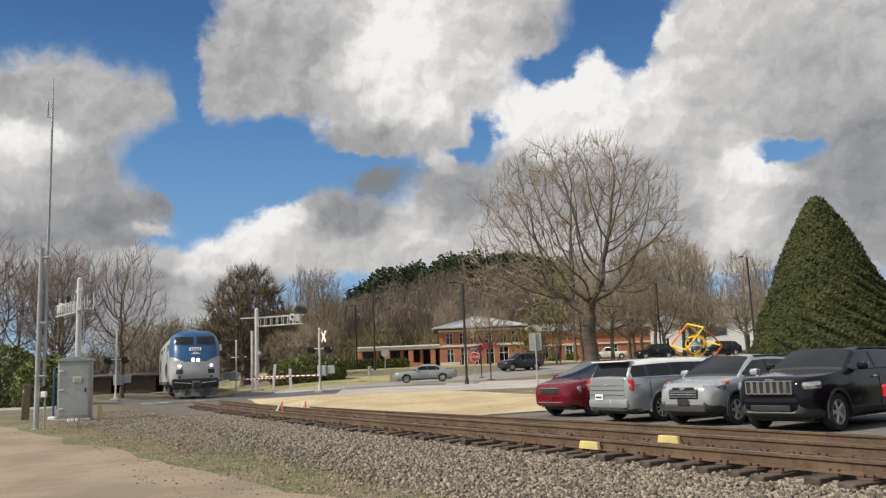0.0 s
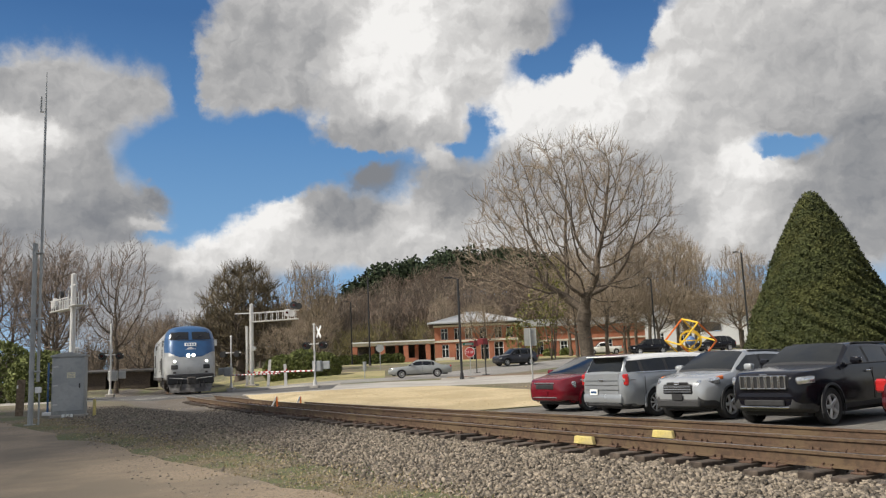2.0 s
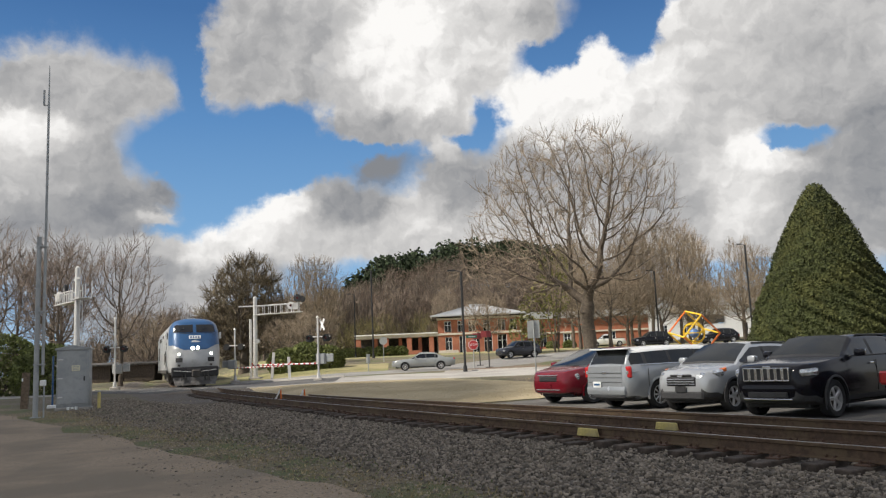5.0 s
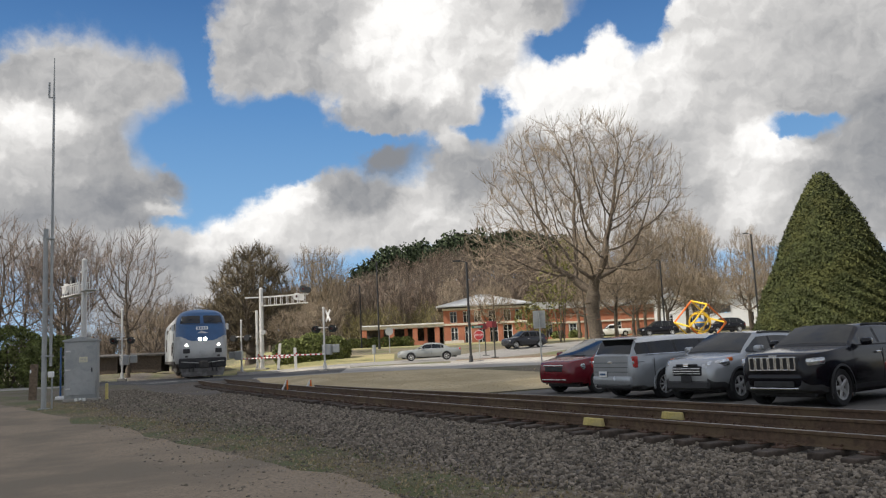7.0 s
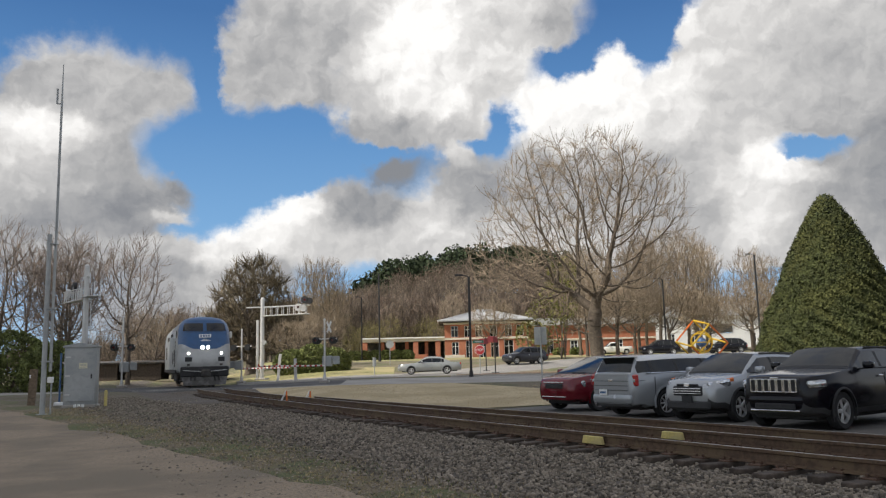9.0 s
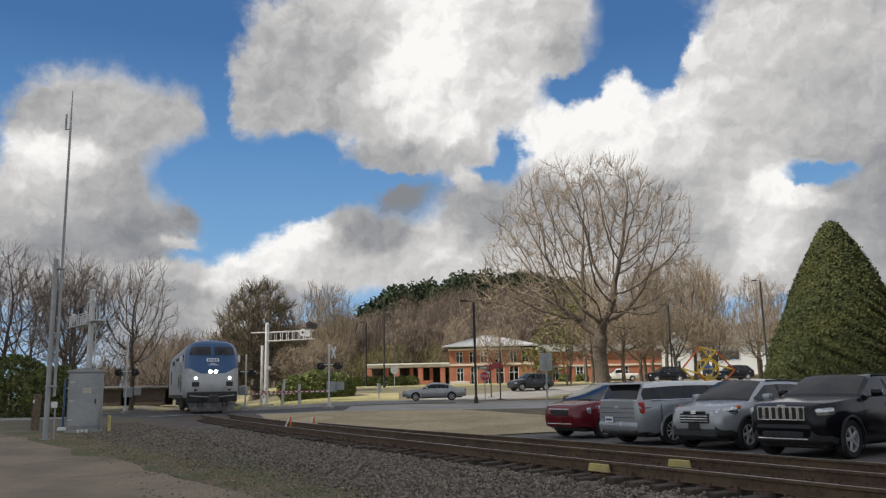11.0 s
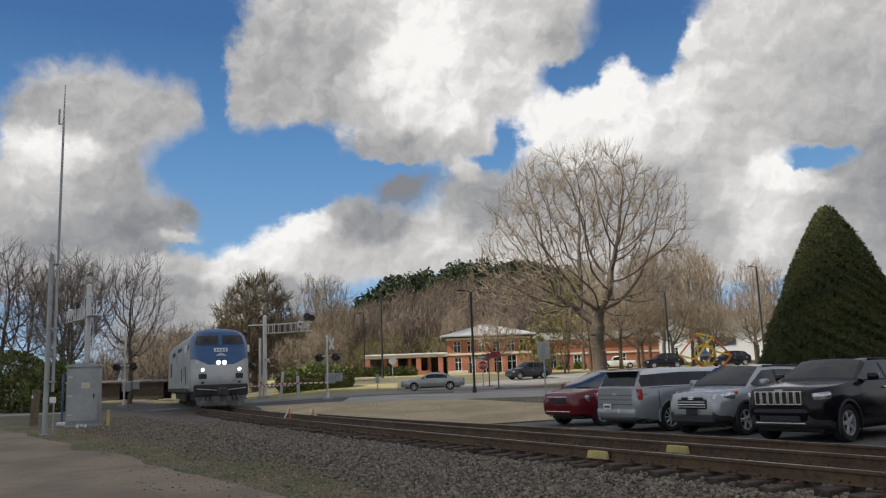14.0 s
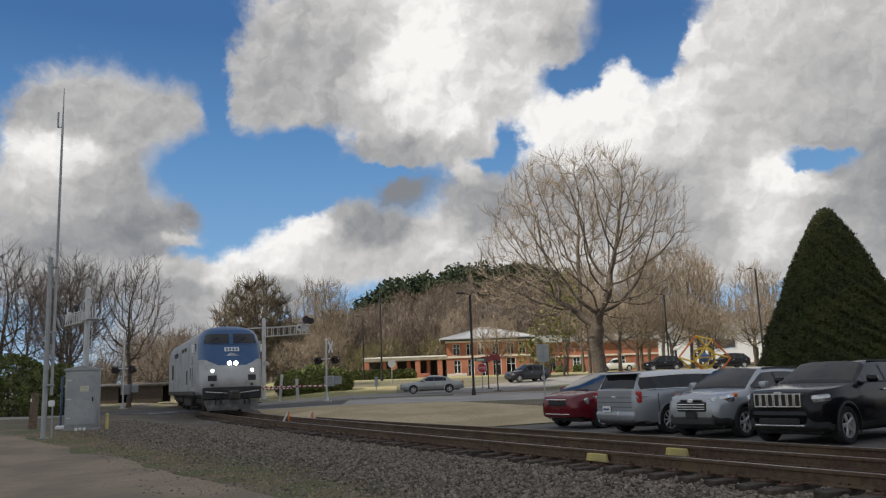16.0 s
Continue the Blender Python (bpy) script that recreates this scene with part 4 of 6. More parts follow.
def suv_black():
    L, W = 4.82, 1.94
    ob = car("suv", "black off-road vehicle with a chrome slotted grille", "car", pose(8.69, 18.48, LOT, 0, 0, 180 + U), L, W, 2.915, 1.47, 0.385, 0.265, 5,
             [(2.41, 1.04), (2.2, 1.12), (1.05, 1.23), (0.8, 1.24), (-2.41, 1.25)], (0.95, 0.22, -1.75, -2.3, 1.70, 1.22, [(-0.35, 0.12), (-1.35, 0.1)]), M["paint_black"])
    grille = add(ob, "grille", (0.10, 1.10, 0.28), (2.385, 0, 0.92), M["black"], 0.03)
    for k in range(7):
        y = -0.45 + 0.15 * k
        add(grille, "slot_frame", (0.05, 0.03, 0.25), (2.445, y - 0.058, 0.92), M["chrome"], 0.008)
        add(grille, "slot_frame", (0.05, 0.03, 0.25), (2.445, y + 0.058, 0.92), M["chrome"], 0.008)
        add(grille, "slot_frame", (0.05, 0.13, 0.02), (2.445, y, 1.045), M["chrome"], 0.006)
        add(grille, "slot_frame", (0.05, 0.13, 0.02), (2.445, y, 0.79), M["chrome"], 0.006)
    add(ob, "headlight", (0.40, 0.36, 0.16), (2.12, 0.70, 0.95), M["lamp_glass"], 0.05, (0, 4, -34), "clear headlight", True, 2)
    add(ob, "front_bumper", (0.24, 1.30, 0.26), (2.31, 0, 0.62), M["paint_black"], 0.10, segs=2)
    add(ob, "bumper_intake", (0.05, 0.9, 0.12), (2.44, 0, 0.50), M["black"], 0.02)
    add(ob, "skid_trim", (0.10, 1.1, 0.035), (2.42, 0, 0.41), M["chrome"], 0.012, label="bright bumper trim")
    add(ob, "fog_light", (0.05, 0.14, 0.10), (2.30, 0.66, 0.62), M["lamp_glass"], 0.03, (0, 0, -20), both=True)
    add(ob, "badge", (0.02, 0.18, 0.035), (2.40, 0, 1.07), M["chrome"], 0.005)
    for s in (-1, 1):
        part("roof_rail", rod((-0.1, s * 0.68, 1.675), (-1.7, s * 0.68, 1.66), 0.02, sides=6), M["cladding"], ob)
    add(ob, "tail_light", (0.12, 0.22, 0.34), (-2.36, 0.74, 1.0), M["tail_glass"], 0.03, both=True)
    return ob


def suv_silver():
    ob = car("crossover", "silver crossover with black lower cladding and roof rails", "car", pose(7.49, 20.97, LOT, 0, 0, 180 + U), 4.41, 1.82, 2.64, 1.36, 0.36, 0.25, 5,
             [(2.2, 0.90), (2.05, 0.99), (1.2, 1.11), (0.9, 1.15), (-2.2, 1.2)], (1.12, 0.3, -1.5, -2.1, 1.63, 1.13, [(-0.2, 0.12), (-1.15, 0.12)]), M["paint_silver"])
    g = add(ob, "grille", (0.08, 0.86, 0.24), (2.195, 0, 0.74), M["black"], 0.04)
    for k in range(3):
        add(g, "grille_bar", (0.03, 0.80, 0.014), (2.24, 0, 0.68 + 0.06 * k), M["chrome"], 0.006)
    add(ob, "upper_grille", (0.05, 0.62, 0.05), (2.20, 0, 0.885), M["black"], 0.02)
    add(ob, "emblem", (0.03, 0.16, 0.07), (2.232, 0, 0.885), M["chrome"], 0.02)
    add(ob, "headlight", (0.55, 0.24, 0.17), (1.90, 0.65, 0.90), M["lamp_glass"], 0.05, (0, 8, -38), "swept-back clear headlight", True, 2)
    add(ob, "turn_signal", (0.2, 0.07, 0.09), (1.66, 0.81, 0.99), M["amber"], 0.02, (0, 8, -20), both=True)
    add(ob, "front_bumper", (0.2, 1.22, 0.2), (2.09, 0, 0.54), M["paint_silver"], 0.07, segs=2)
    add(ob, "lower_intake", (0.10, 1.2, 0.2), (2.19, 0, 0.41), M["cladding"], 0.04)
    add(ob, "plate_holder", (0.02, 0.3, 0.15), (2.25, 0, 0.56), M["black"], 0.005)
    add(ob, "fog_light", (0.05, 0.16, 0.10), (2.06, 0.60, 0.58), M["cladding"], 0.02, (0, 0, -32), both=True)
    for s in (-1, 1):
        part("roof_rail", rod((0.1, s * 0.62, 1.60), (-1.45, s * 0.62, 1.585), 0.022, sides=6), M["cladding"], ob)
    return ob


def wagon_pewter():
    ob = car("boxy_wagon", "grey boxy family wagon with a white roof, seen from behind", "car", pose(6.55, 23.08, LOT, 0, 0, 30), 5.10, 1.93, 2.99, 1.5, 0.37, 0.255, 9,
             [(2.55, 0.92), (2.35, 1.02), (1.3, 1.15), (1.0, 1.19), (-2.55, 1.19)], (1.25, 0.55, -2.25, -2.46, 1.64, 1.15, [(0.0, 0.1), (-1.0, 0.1), (-1.9, 0.12)]), M["paint_pewter"], roof=M["paint_white"], clad=False)
    gate = add(ob, "tailgate", (0.05, 1.32, 0.60), (-2.54, 0, 0.86), M["paint_pewter"], 0.02, label="ribbed tailgate")
    for k in range(3):
        add(gate, "groove", (0.012, 1.30, 0.016), (-2.567, 0, 0.72 + 0.12 * k), M["cladding"], 0.0)
    add(ob, "tail_light", (0.10, 0.20, 0.30), (-2.44, 0.80, 0.98), M["tail_glass"], 0.03, label="square red tail light", both=True)
    add(ob, "reverse_light", (0.11, 0.10, 0.10), (-2.447, 0.80, 0.97), M["lamp_glass"], 0.02, both=True)
    add(ob, "rear_bumper", (0.18, 1.5, 0.24), (-2.50, 0, 0.50), M["paint_pewter"], 0.06, segs=2)
    add(ob, "bumper_skirt", (0.12, 1.35, 0.12), (-2.47, 0, 0.35), M["cladding"], 0.03)
    pl = add(ob, "plate", (0.02, 0.31, 0.155), (-2.60, 0.28, 0.66), M["white"], 0.005, label="white plate with plain bars")
    add(pl, "bar", (0.01, 0.22, 0.05), (-2.613, 0.28, 0.66), M["loco_blue"], 0.0)
    add(ob, "badge", (0.02, 0.16, 0.06), (-2.58, 0, 0.97), M["chrome"], 0.01)
    add(ob, "spoiler", (0.30, 1.35, 0.04), (-2.32, 0, 1.585), M["paint_white"], 0.015)
    add(ob, "rear_window_trim", (0.03, 1.4, 0.03), (-2.50, 0, 1.15), M["chrome"], 0.008)
    return ob


def van_red():
    ob = car("minivan", "dark red minivan with a black grille", "car", pose(5.38, 26.42, LOT, 0, 0, 180 + 33), 5.14, 1.99, 3.08, 1.62, 0.345, 0.235, 9,
             [(2.57, 0.93), (2.4, 1.0), (1.75, 1.1), (1.5, 1.12), (-2.57, 1.15)], (1.75, 0.55, -2.2, -2.5, 1.66, 1.10, [(0.35, 0.08), (-0.6, 0.1), (-1.75, 0.1)]), M["paint_red"], clad=False)
    g = add(ob, "grille", (0.08, 0.86, 0.20), (2.555, 0, 0.76), M["black"], 0.05)
    add(g, "grille_frame", (0.05, 0.90, 0.03), (2.585, 0, 0.87), M["chrome"], 0.01)
    add(ob, "headlight", (0.50, 0.30, 0.22), (2.24, 0.70, 0.80), M["lamp_glass"], 0.06, (0, 6, -38), "large clear headlight", True, 2)
    add(ob, "front_bumper", (0.2, 1.3, 0.26), (2.46, 0, 0.48), M["paint_red"], 0.08, segs=2)
    add(ob, "bumper_trim", (0.04, 1.1, 0.025), (2.58, 0, 0.44), M["chrome"], 0.01)
    add(ob, "front_plate", (0.02, 0.30, 0.13), (2.585, 0, 0.56), M["paint_red"], 0.005)
    add(ob, "wiper", (0.05, 0.6, 0.02), (1.70, 0.2, 1.14), M["black"], 0.0)
    return ob


def car_maroon():
    ob = car("hatchback", "dark maroon car with red tail lights, parked nose in", "car", pose(10.62, 16.28, LOT, 0, 0, U), 4.5, 1.82, 2.65, 1.35, 0.33, 0.22, 7,
             [(2.25, 0.76), (1.9, 0.9), (1.1, 0.96), (-1.7, 1.0), (-2.25, 0.98)], (1.1, 0.35, -1.1, -2.0, 1.47, 0.96, [(-0.25, 0.1), (-1.0, 0.1)]), M["paint_maroon"], clad=False)
    add(ob, "tail_light", (0.12, 0.26, 0.26), (-2.17, 0.72, 0.82), M["tail_glass"], 0.04, both=True)
    add(ob, "rear_bumper", (0.2, 1.5, 0.26), (-2.17, 0, 0.5), M["paint_maroon"], 0.08, segs=2)
    return ob


for build in (suv_black, suv_silver, wagon_pewter, van_red, car_maroon):
    tagged(build(), group="cars in the car park")


def street_z(x, y, lift=0.06):
    return float(ground_z(x, y)) + lift


def far_car(name, label, x, y, heading, colour, kind):
    at = pose(x, y, street_z(x, y), 0, 0, heading)
    if kind == "sedan":
        ob = car(name, label, "car", at, 5.2, 1.95, 2.9, 1.5, 0.33, 0.22, 7, [(2.6, 0.72), (2.3, 0.84), (1.0, 0.95), (-1.5, 0.98), (-2.6, 0.92)], (1.05, 0.3, -0.95, -1.75, 1.43, 0.94, [(-0.2, 0.08), (-0.95, 0.1)]), colour, clad=False)
    else:
        ob = car(name, label, "car", at, 4.5, 1.85, 2.7, 1.38, 0.36, 0.24, 5, [(2.25, 0.86), (2.0, 1.0), (1.1, 1.1), (-2.25, 1.14)], (1.05, 0.3, -1.5, -2.1, 1.70, 1.09, [(-0.25, 0.1), (-1.1, 0.1)]), colour)
    xf = 2.5 if kind == "sedan" else 2.14
    add(ob, "headlight", (0.25, 0.36, 0.16), (xf - 0.15, 0.66, 0.74), M["lamp_glass"], 0.04, (0, 0, -20), both=True)
    add(ob, "grille", (0.08, 0.8, 0.16), (xf, 0, 0.68), M["black"], 0.03)
    add(ob, "tail_light", (0.1, 0.3, 0.18), (-xf, 0.68, 0.85), M["tail_glass"], 0.03, both=True)
    return ob


far_car("sedan", "pale silver sedan on the street", -1.5, 67.0, 182, M["paint_gold"], "sedan")
far_car("suv", "dark grey sport utility vehicle on the side street", 7.7, 81.5, 205, M["paint_dark"], "suv")
far_car("suv", "black sport utility vehicle parked under bare trees", 24.2, 93.0, 186, M["paint_black"], "suv")
far_car("suv", "black sport utility vehicle parked under bare trees", 32.2, 94.0, 190, M["paint_black"], "suv")
pickup = car("pickup_truck", "white pickup truck parked in front of the brick building", "truck", pose(23.4, 115, street_z(23.4, 115), 0, 0, 180), 5.4, 1.9, 3.3, 1.6, 0.37, 0.24, 6,
             [(2.7, 0.85), (2.4, 1.02), (1.0, 1.1), (-2.7, 1.1)], (1.1, 0.4, -0.55, -0.8, 1.75, 1.1, [(-0.3, 0.1)]), M["paint_white"], clad=False)
add(pickup, "tail_light", (0.1, 0.15, 0.3), (-2.62, 0.8, 0.95), M["tail_glass"], 0.03, both=True)
add(pickup, "bed_liner", (1.6, 1.5, 0.06), (-1.75, 0, 1.12), M["black"], 0.01)

# ---- signals, posts and signs ----
M["notice"] = material("notice", (0.70, 0.66, 0.48), 0.7, vary=0.1, grain=20)
M["lens_red"] = material("lens_red", (0.06, 0.006, 0.006), 0.25, coat=0.5)
M["sign_green"] = material("sign_green", (0.03, 0.20, 0.13), 0.5, vary=0.1)
M["red_dark"] = material("red_dark", (0.26, 0.04, 0.045), 0.6, vary=0.2)
M["orange"] = material("orange", (0.75, 0.17, 0.02), 0.5, vary=0.15)
M["gold"] = material("gold", (0.78, 0.50, 0.03), 0.5, vary=0.15)
M["ball_blue"] = material("ball_blue", (0.10, 0.2, 0.42), 0.4, vary=0.4, grain=6)
M["cream"] = material("cream", (0.66, 0.60, 0.50), 0.8, vary=0.08, grain=2)
M["brick_dark"] = material("brick_dark", (0.30, 0.12, 0.075), 0.9, vary=0.2, grain=3)
def gz(x, y):
    return float(ground_z(x, y))


def antenna_mast():
    ob = thing("antenna_mast", "tall grey steel antenna mast beside the lane", "mast", pose(-12.2, 24.6, gz(-12.2, 24.6)))
    h = 11.0
    part("base_plate", box((0.26, 0.26, 0.03), (0, 0, 0.035), 0.01), M["galv"], ob)
    part("tube", rod((0, 0, 0), (0, 0, 5.5), 0.078, 0.07, 14), M["galv"], ob)
    part("tube", rod((0.17, 0.05, 1.3), (0.17, 0.05, h - 1.2), 0.046, 0.034, 12), M["galv"], ob)
    part("whip", rod((0.17, 0.05, h - 1.2), (0.17, 0.05, h), 0.03, 0.012, 8), M["galv"], ob)
    part("aerial", join(rod((0.02, 0.05, h - 1.3), (0.17, 0.05, h - 1.3), 0.02), rod((0.02, 0.05, h - 1.3), (0.02, 0.05, h - 0.8), 0.03)), M["galv"], ob)
    for z in (1.6, 3.2, 5.2):
        part("clamp", box((0.32, 0.16, 0.05), (0.08, 0.02, z), 0.01), M["galv"], ob)
    part("junction_box", box((0.16, 0.12, 0.18), (0.24, -0.06, 1.05), 0.02), M["white"], ob, "small white box")
    part("conduit", rod((0.26, -0.03, 0), (0.26, -0.03, 1.0), 0.025), M["galv"], ob)


def relay_cabinet():
    ob = thing("signal_cabinet", "weathered grey steel signal cabinet with a gabled lid", "cabinet", pose(-12.98, 28.9, gz(-12.98, 28.9), 0, 0, 14))
    part("plinth", box((1.14, 0.75, 0.10), (0, 0, 0.05), 0.02), M["concrete"], ob)
    part("body", box((1.06, 0.62, 2.0), (0, 0, 1.10), 0.02, segs=2), M["galv"], ob, soft=True)
    part("lid", prism([(-0.58, 2.09), (0.58, 2.09), (0.58, 2.15), (0, 2.26), (-0.58, 2.15)], -0.36, 0.36, 0.008), M["galv"], ob)
    door = part("door", box((0.96, 0.03, 1.80), (0, -0.32, 1.12), 0.008), M["galv"], ob)
    for z in (0.45, 1.1, 1.75):
        part("hinge", box((0.16, 0.03, 0.05), (-0.40, -0.34, z), 0.01), M["silver"], door)
    part("handle", box((0.04, 0.06, 0.16), (0.38, -0.36, 1.08), 0.012), M["black"], door)
    part("notice", box((0.27, 0.012, 0.19), (0.10, -0.342, 1.45), 0.003), M["notice"], door, "faded cream notice with plain bars")
    for k in range(3):
        part("bar", box((0.2, 0.006, 0.018), (0.10, -0.35, 1.40 + 0.05 * k), 0.0), M["galv"], door)
    for k in range(3):
        part("conduit", rod((-0.12 + 0.13 * k, -0.4, 0.0), (-0.12 + 0.13 * k, -0.4, 0.12), 0.05, sides=10), M["white"], ob)
    post = thing("bollard", "short yellow marker post beside the cabinet", "bollard", pose(-12.1, 28.9, gz(-12.1, 28.9)))
    part("post", rod((0, 0, 0), (0, 0, 0.55), 0.055, sides=12), M["yellow"], post)
    part("cap", rod((0, 0, 0.55), (0, 0, 0.58), 0.06, 0.03, sides=12), M["yellow"], post)
    w = thing("wooden_post", "weathered square wooden post", "post", pose(-15.8, 31.0, gz(-15.8, 31.0), 0, 2, 20))
    part("post", box((0.26, 0.26, 1.5), (0, 0, 0.62), 0.02), M["wood"], w)
    part("marker", box((0.05, 0.012, 0.12), (-0.1, -0.137, 1.1), 0.0), M["white"], w)
    p = thing("sign_post", "thin dark steel post", "post", pose(-14.5, 30.5, gz(-14.5, 30.5)))
    part("post", rod((0, 0, 0), (0, 0, 1.95), 0.035), M["loco_blue"], p)
    part("foot", box((0.3, 0.3, 0.14), (0, 0, 0.07), 0.03), M["white"], p)




def flasher(ob, x, z, y, lit):
    u = part("flasher", rod((x, y + 0.05, z), (x, y - 0.03, z), 0.25, sides=20), M["black"], ob, "round black warning light")
    part("lens", rod((x, y - 0.03, z), (x, y - 0.06, z), 0.12, sides=16), M["lens_red"], u)
    part("hood", rod((x, y - 0.02, z + 0.05), (x, y - 0.25, z + 0.03), 0.15, 0.15, 12, False), M["black"], u)


def gate_arm(ob, a, b, stripes):
    a, b = Vector(a), Vector(b)
    arm = part("gate_arm", rod(a, b, 0.055, 0.04, 8), M["white"], ob, "lowered red-and-white barrier arm")
    for k in range(stripes):
        p, q = a.lerp(b, (k + 0.3) / stripes), a.lerp(b, (k + 0.68) / stripes)
        part("stripe", rod(p, q, 0.062, sides=8), M["red"], arm)
    for f in (0.4, 0.7, 0.98):
        p = a.lerp(b, f)
        part("arm_light", box((0.09, 0.09, 0.14), (p.x, p.y, p.z + 0.1), 0.02), M["tail_glass"], arm)


def crossing_signal(label, x, y, turn, high, sign, arm=None, lamps=True):
    ob = thing("crossing_signal", label, "crossing signal", pose(x, y, gz(x, y), 0, 0, turn), "crossing signals")
    part("foundation", box((0.6, 0.6, 0.22), (0, 0, 0.1), 0.04), M["concrete"], ob)
    part("mast", rod((0, 0, 0), (0, 0, high), 0.065, sides=12), M["silver"], ob, "aluminium mast")
    part("base", rod((0, 0, 0.1), (0, 0, 0.6), 0.16, 0.10, 12), M["silver"], ob)
    part("gate_box", box((0.62, 0.45, 0.72), (0.12, 0.25, 1.5), 0.05), M["galv"], ob, "grey gate motor box")
    part("counterweight", box((0.5, 0.1, 0.55), (0.75, 0.2, 1.55), 0.04), M["galv"], ob)
    part("bell", rod((0, 0, high), (0, 0, high + 0.1), 0.12, 0.05, 12), M["silver"], ob)
    part("cross_arm", rod((-0.85, 0.02, 3.0), (0.85, 0.02, 3.0), 0.035), M["silver"], ob)
    if lamps:
        for s, lit in ((-1, False), (1, True)):
            flasher(ob, 0.58 * s, 2.9, -0.1, lit)
            flasher(ob, 0.58 * s, 2.9, 0.3, False)
    if sign:
        for a in (48, -48):
            part("crossbuck", box((1.0, 0.02, 0.2), (0, -0.02 - 0.012 * (a > 0), 0), 0.004, (0, a, 0)), M["white"], ob, "white crossbuck blade", place=pose(0.36, -0.08, high - 0.5, 0, 0, -48))
    if arm:
        gate_arm(ob, (0, -0.1, 1.2), arm, 13)
    return ob


def cantilever(label, x, y, turn, high, reach, ladder, drop=0.0):
    """Signal cantilever: a post, a truss arm with walkway and rail, signal heads."""
    ob = thing("signal_cantilever", label, "signal", pose(x, y, gz(x, y), 0, 0, turn), "signal cantilevers")
    part("foundation", box((1.0, 1.0, 0.2), (0, 0, 0.1), 0.04), M["concrete"], ob)
    part("post", rod((0, 0, 0), (0, 0, high), 0.20, 0.17, 16), M["silver"], ob, "painted steel post")
    part("second_post", rod((-0.45, 0.1, 0), (-0.45, 0.1, high - 1.9), 0.12, sides=12), M["silver"], ob)
    part("post_cap", rod((0, 0, high), (0, 0, high + 0.12), 0.19, 0.05, 14), M["silver"], ob)
    part("cross_beam", box((1.9 if not ladder else 1.5, 0.12, 0.10), (-0.5 if not ladder else 0.1, 0, high - 0.75), 0.01), M["silver"], ob)
    z0, z1 = high - 1.55 - drop, high - 0.78 - drop
    for yy in (-0.28, 0.28):
        for z in (z0, z1):
            part("chord", rod((0, yy, z), (reach, yy, z + 0.12), 0.04, sides=8), M["silver"], ob)
        for k in range(8):
            xx = reach * (k + 0.5) / 8
            part("strut", rod((xx, yy, z0 + 0.03), (xx, yy, z1 + 0.05), 0.03, sides=6), M["silver"], ob)
    part("walkway", box((reach * 0.95, 0.6, 0.04), (reach * 0.5, 0, z0 + 0.08), 0.0, (0, -1.2, 0)), M["silver"], ob)
    if ladder:
        for s in (-0.2, 0.2):
            part("ladder_rail", rod((-0.5, s, 0.4), (-0.5, s, high - 1.2), 0.025, sides=6), M["silver"], ob)
        for k in range(16):
            part("rung", rod((-0.5, -0.2, 0.6 + 0.38 * k), (-0.5, 0.2, 0.6 + 0.38 * k), 0.016, sides=5), M["silver"], ob)
        part("platform", box((1.7, 0.8, 0.05), (-1.2, 0, high - 2.2), 0.0), M["silver"], ob)
        for s in (-0.4, 0.4):
            for xx in (-0.4, -2.0):
                part("railing", rod((xx, s, high - 2.2), (xx, s, high - 1.1), 0.025, sides=6), M["silver"], ob)
    for dx, dz, yy in ((0.0, 0.55, -0.3), (-0.75, -0.05, 0.3)):
        xx = reach - 0.25 + dx
        h = part("signal_head", join(rod((xx, yy, z1 + dz), (xx, yy - 0.2, z1 + dz), 0.33, sides=20), rod((xx + 0.42, yy, z1 + dz - 0.1), (xx + 0.42, yy - 0.2, z1 + dz - 0.1), 0.28, sides=20)), M["black"] if dz > 0 else M["silver"], ob, "round signal head")
        part("lens", rod((xx, yy - 0.2, z1 + dz), (xx, yy - 0.22, z1 + dz), 0.11, sides=14), M["lens_red"], h)
        part("hanger", rod((xx, yy, z0 + 0.1), (xx, yy, z1 + dz), 0.035, sides=6), M["silver"], ob)
    part("lower_lamp", rod((0.3, -0.2, 3.3), (0.3, -0.5, 3.3), 0.2, sides=14), M["lens"], ob)
    return ob


antenna_mast()
relay_cabinet()
crossing_signal("silver crossing signal with a white crossbuck and lowered gate", -8.36, 55.4, -8, 4.3, True, (-5.4, 1.6, 1.25))
crossing_signal("silver crossing signal with a raised lamp arm and grey box", -23.4, 58.5, 10, 5.1, False, None)
crossing_signal("silver crossing signal with a lowered gate behind the train", -16.7, 66.0, 172, 4.3, False, (-4.2, 0.4, 1.2))
cantilever("pale steel signal cantilever reaching over the track", -16.4, 72, -4, 7.2, 4.2, False)
cantilever("pale steel signal cantilever with a ladder and platform", -24.6, 55, 128, 8.4, 5.2, True, 0.75)
for x, y, z in ((-13.75, 66.0, 2.2), (-11.55, 62.0, 1.75)):
    p = thing("marker_post", "pale flat marker post beside the crossing", "post", pose(x, y, gz(x, y), 0, 5 if x < -12 else -2, 0), "marker posts")
    part("post", box((0.22, 0.06, z), (0, 0, z / 2), 0.01), M["silver"], p)


def sign(name, label, x, y, high, colour, build, lean_deg=0.0, r=0.04):
    ob = thing(name, label, "sign" if "lamp" not in name else "lamp post", pose(x, y, gz(x, y), 0, lean_deg, 0))
    part("post", rod((0, 0, -0.1), (0, 0, high), r, sides=10), colour, ob)
    build(ob, high)
    return ob


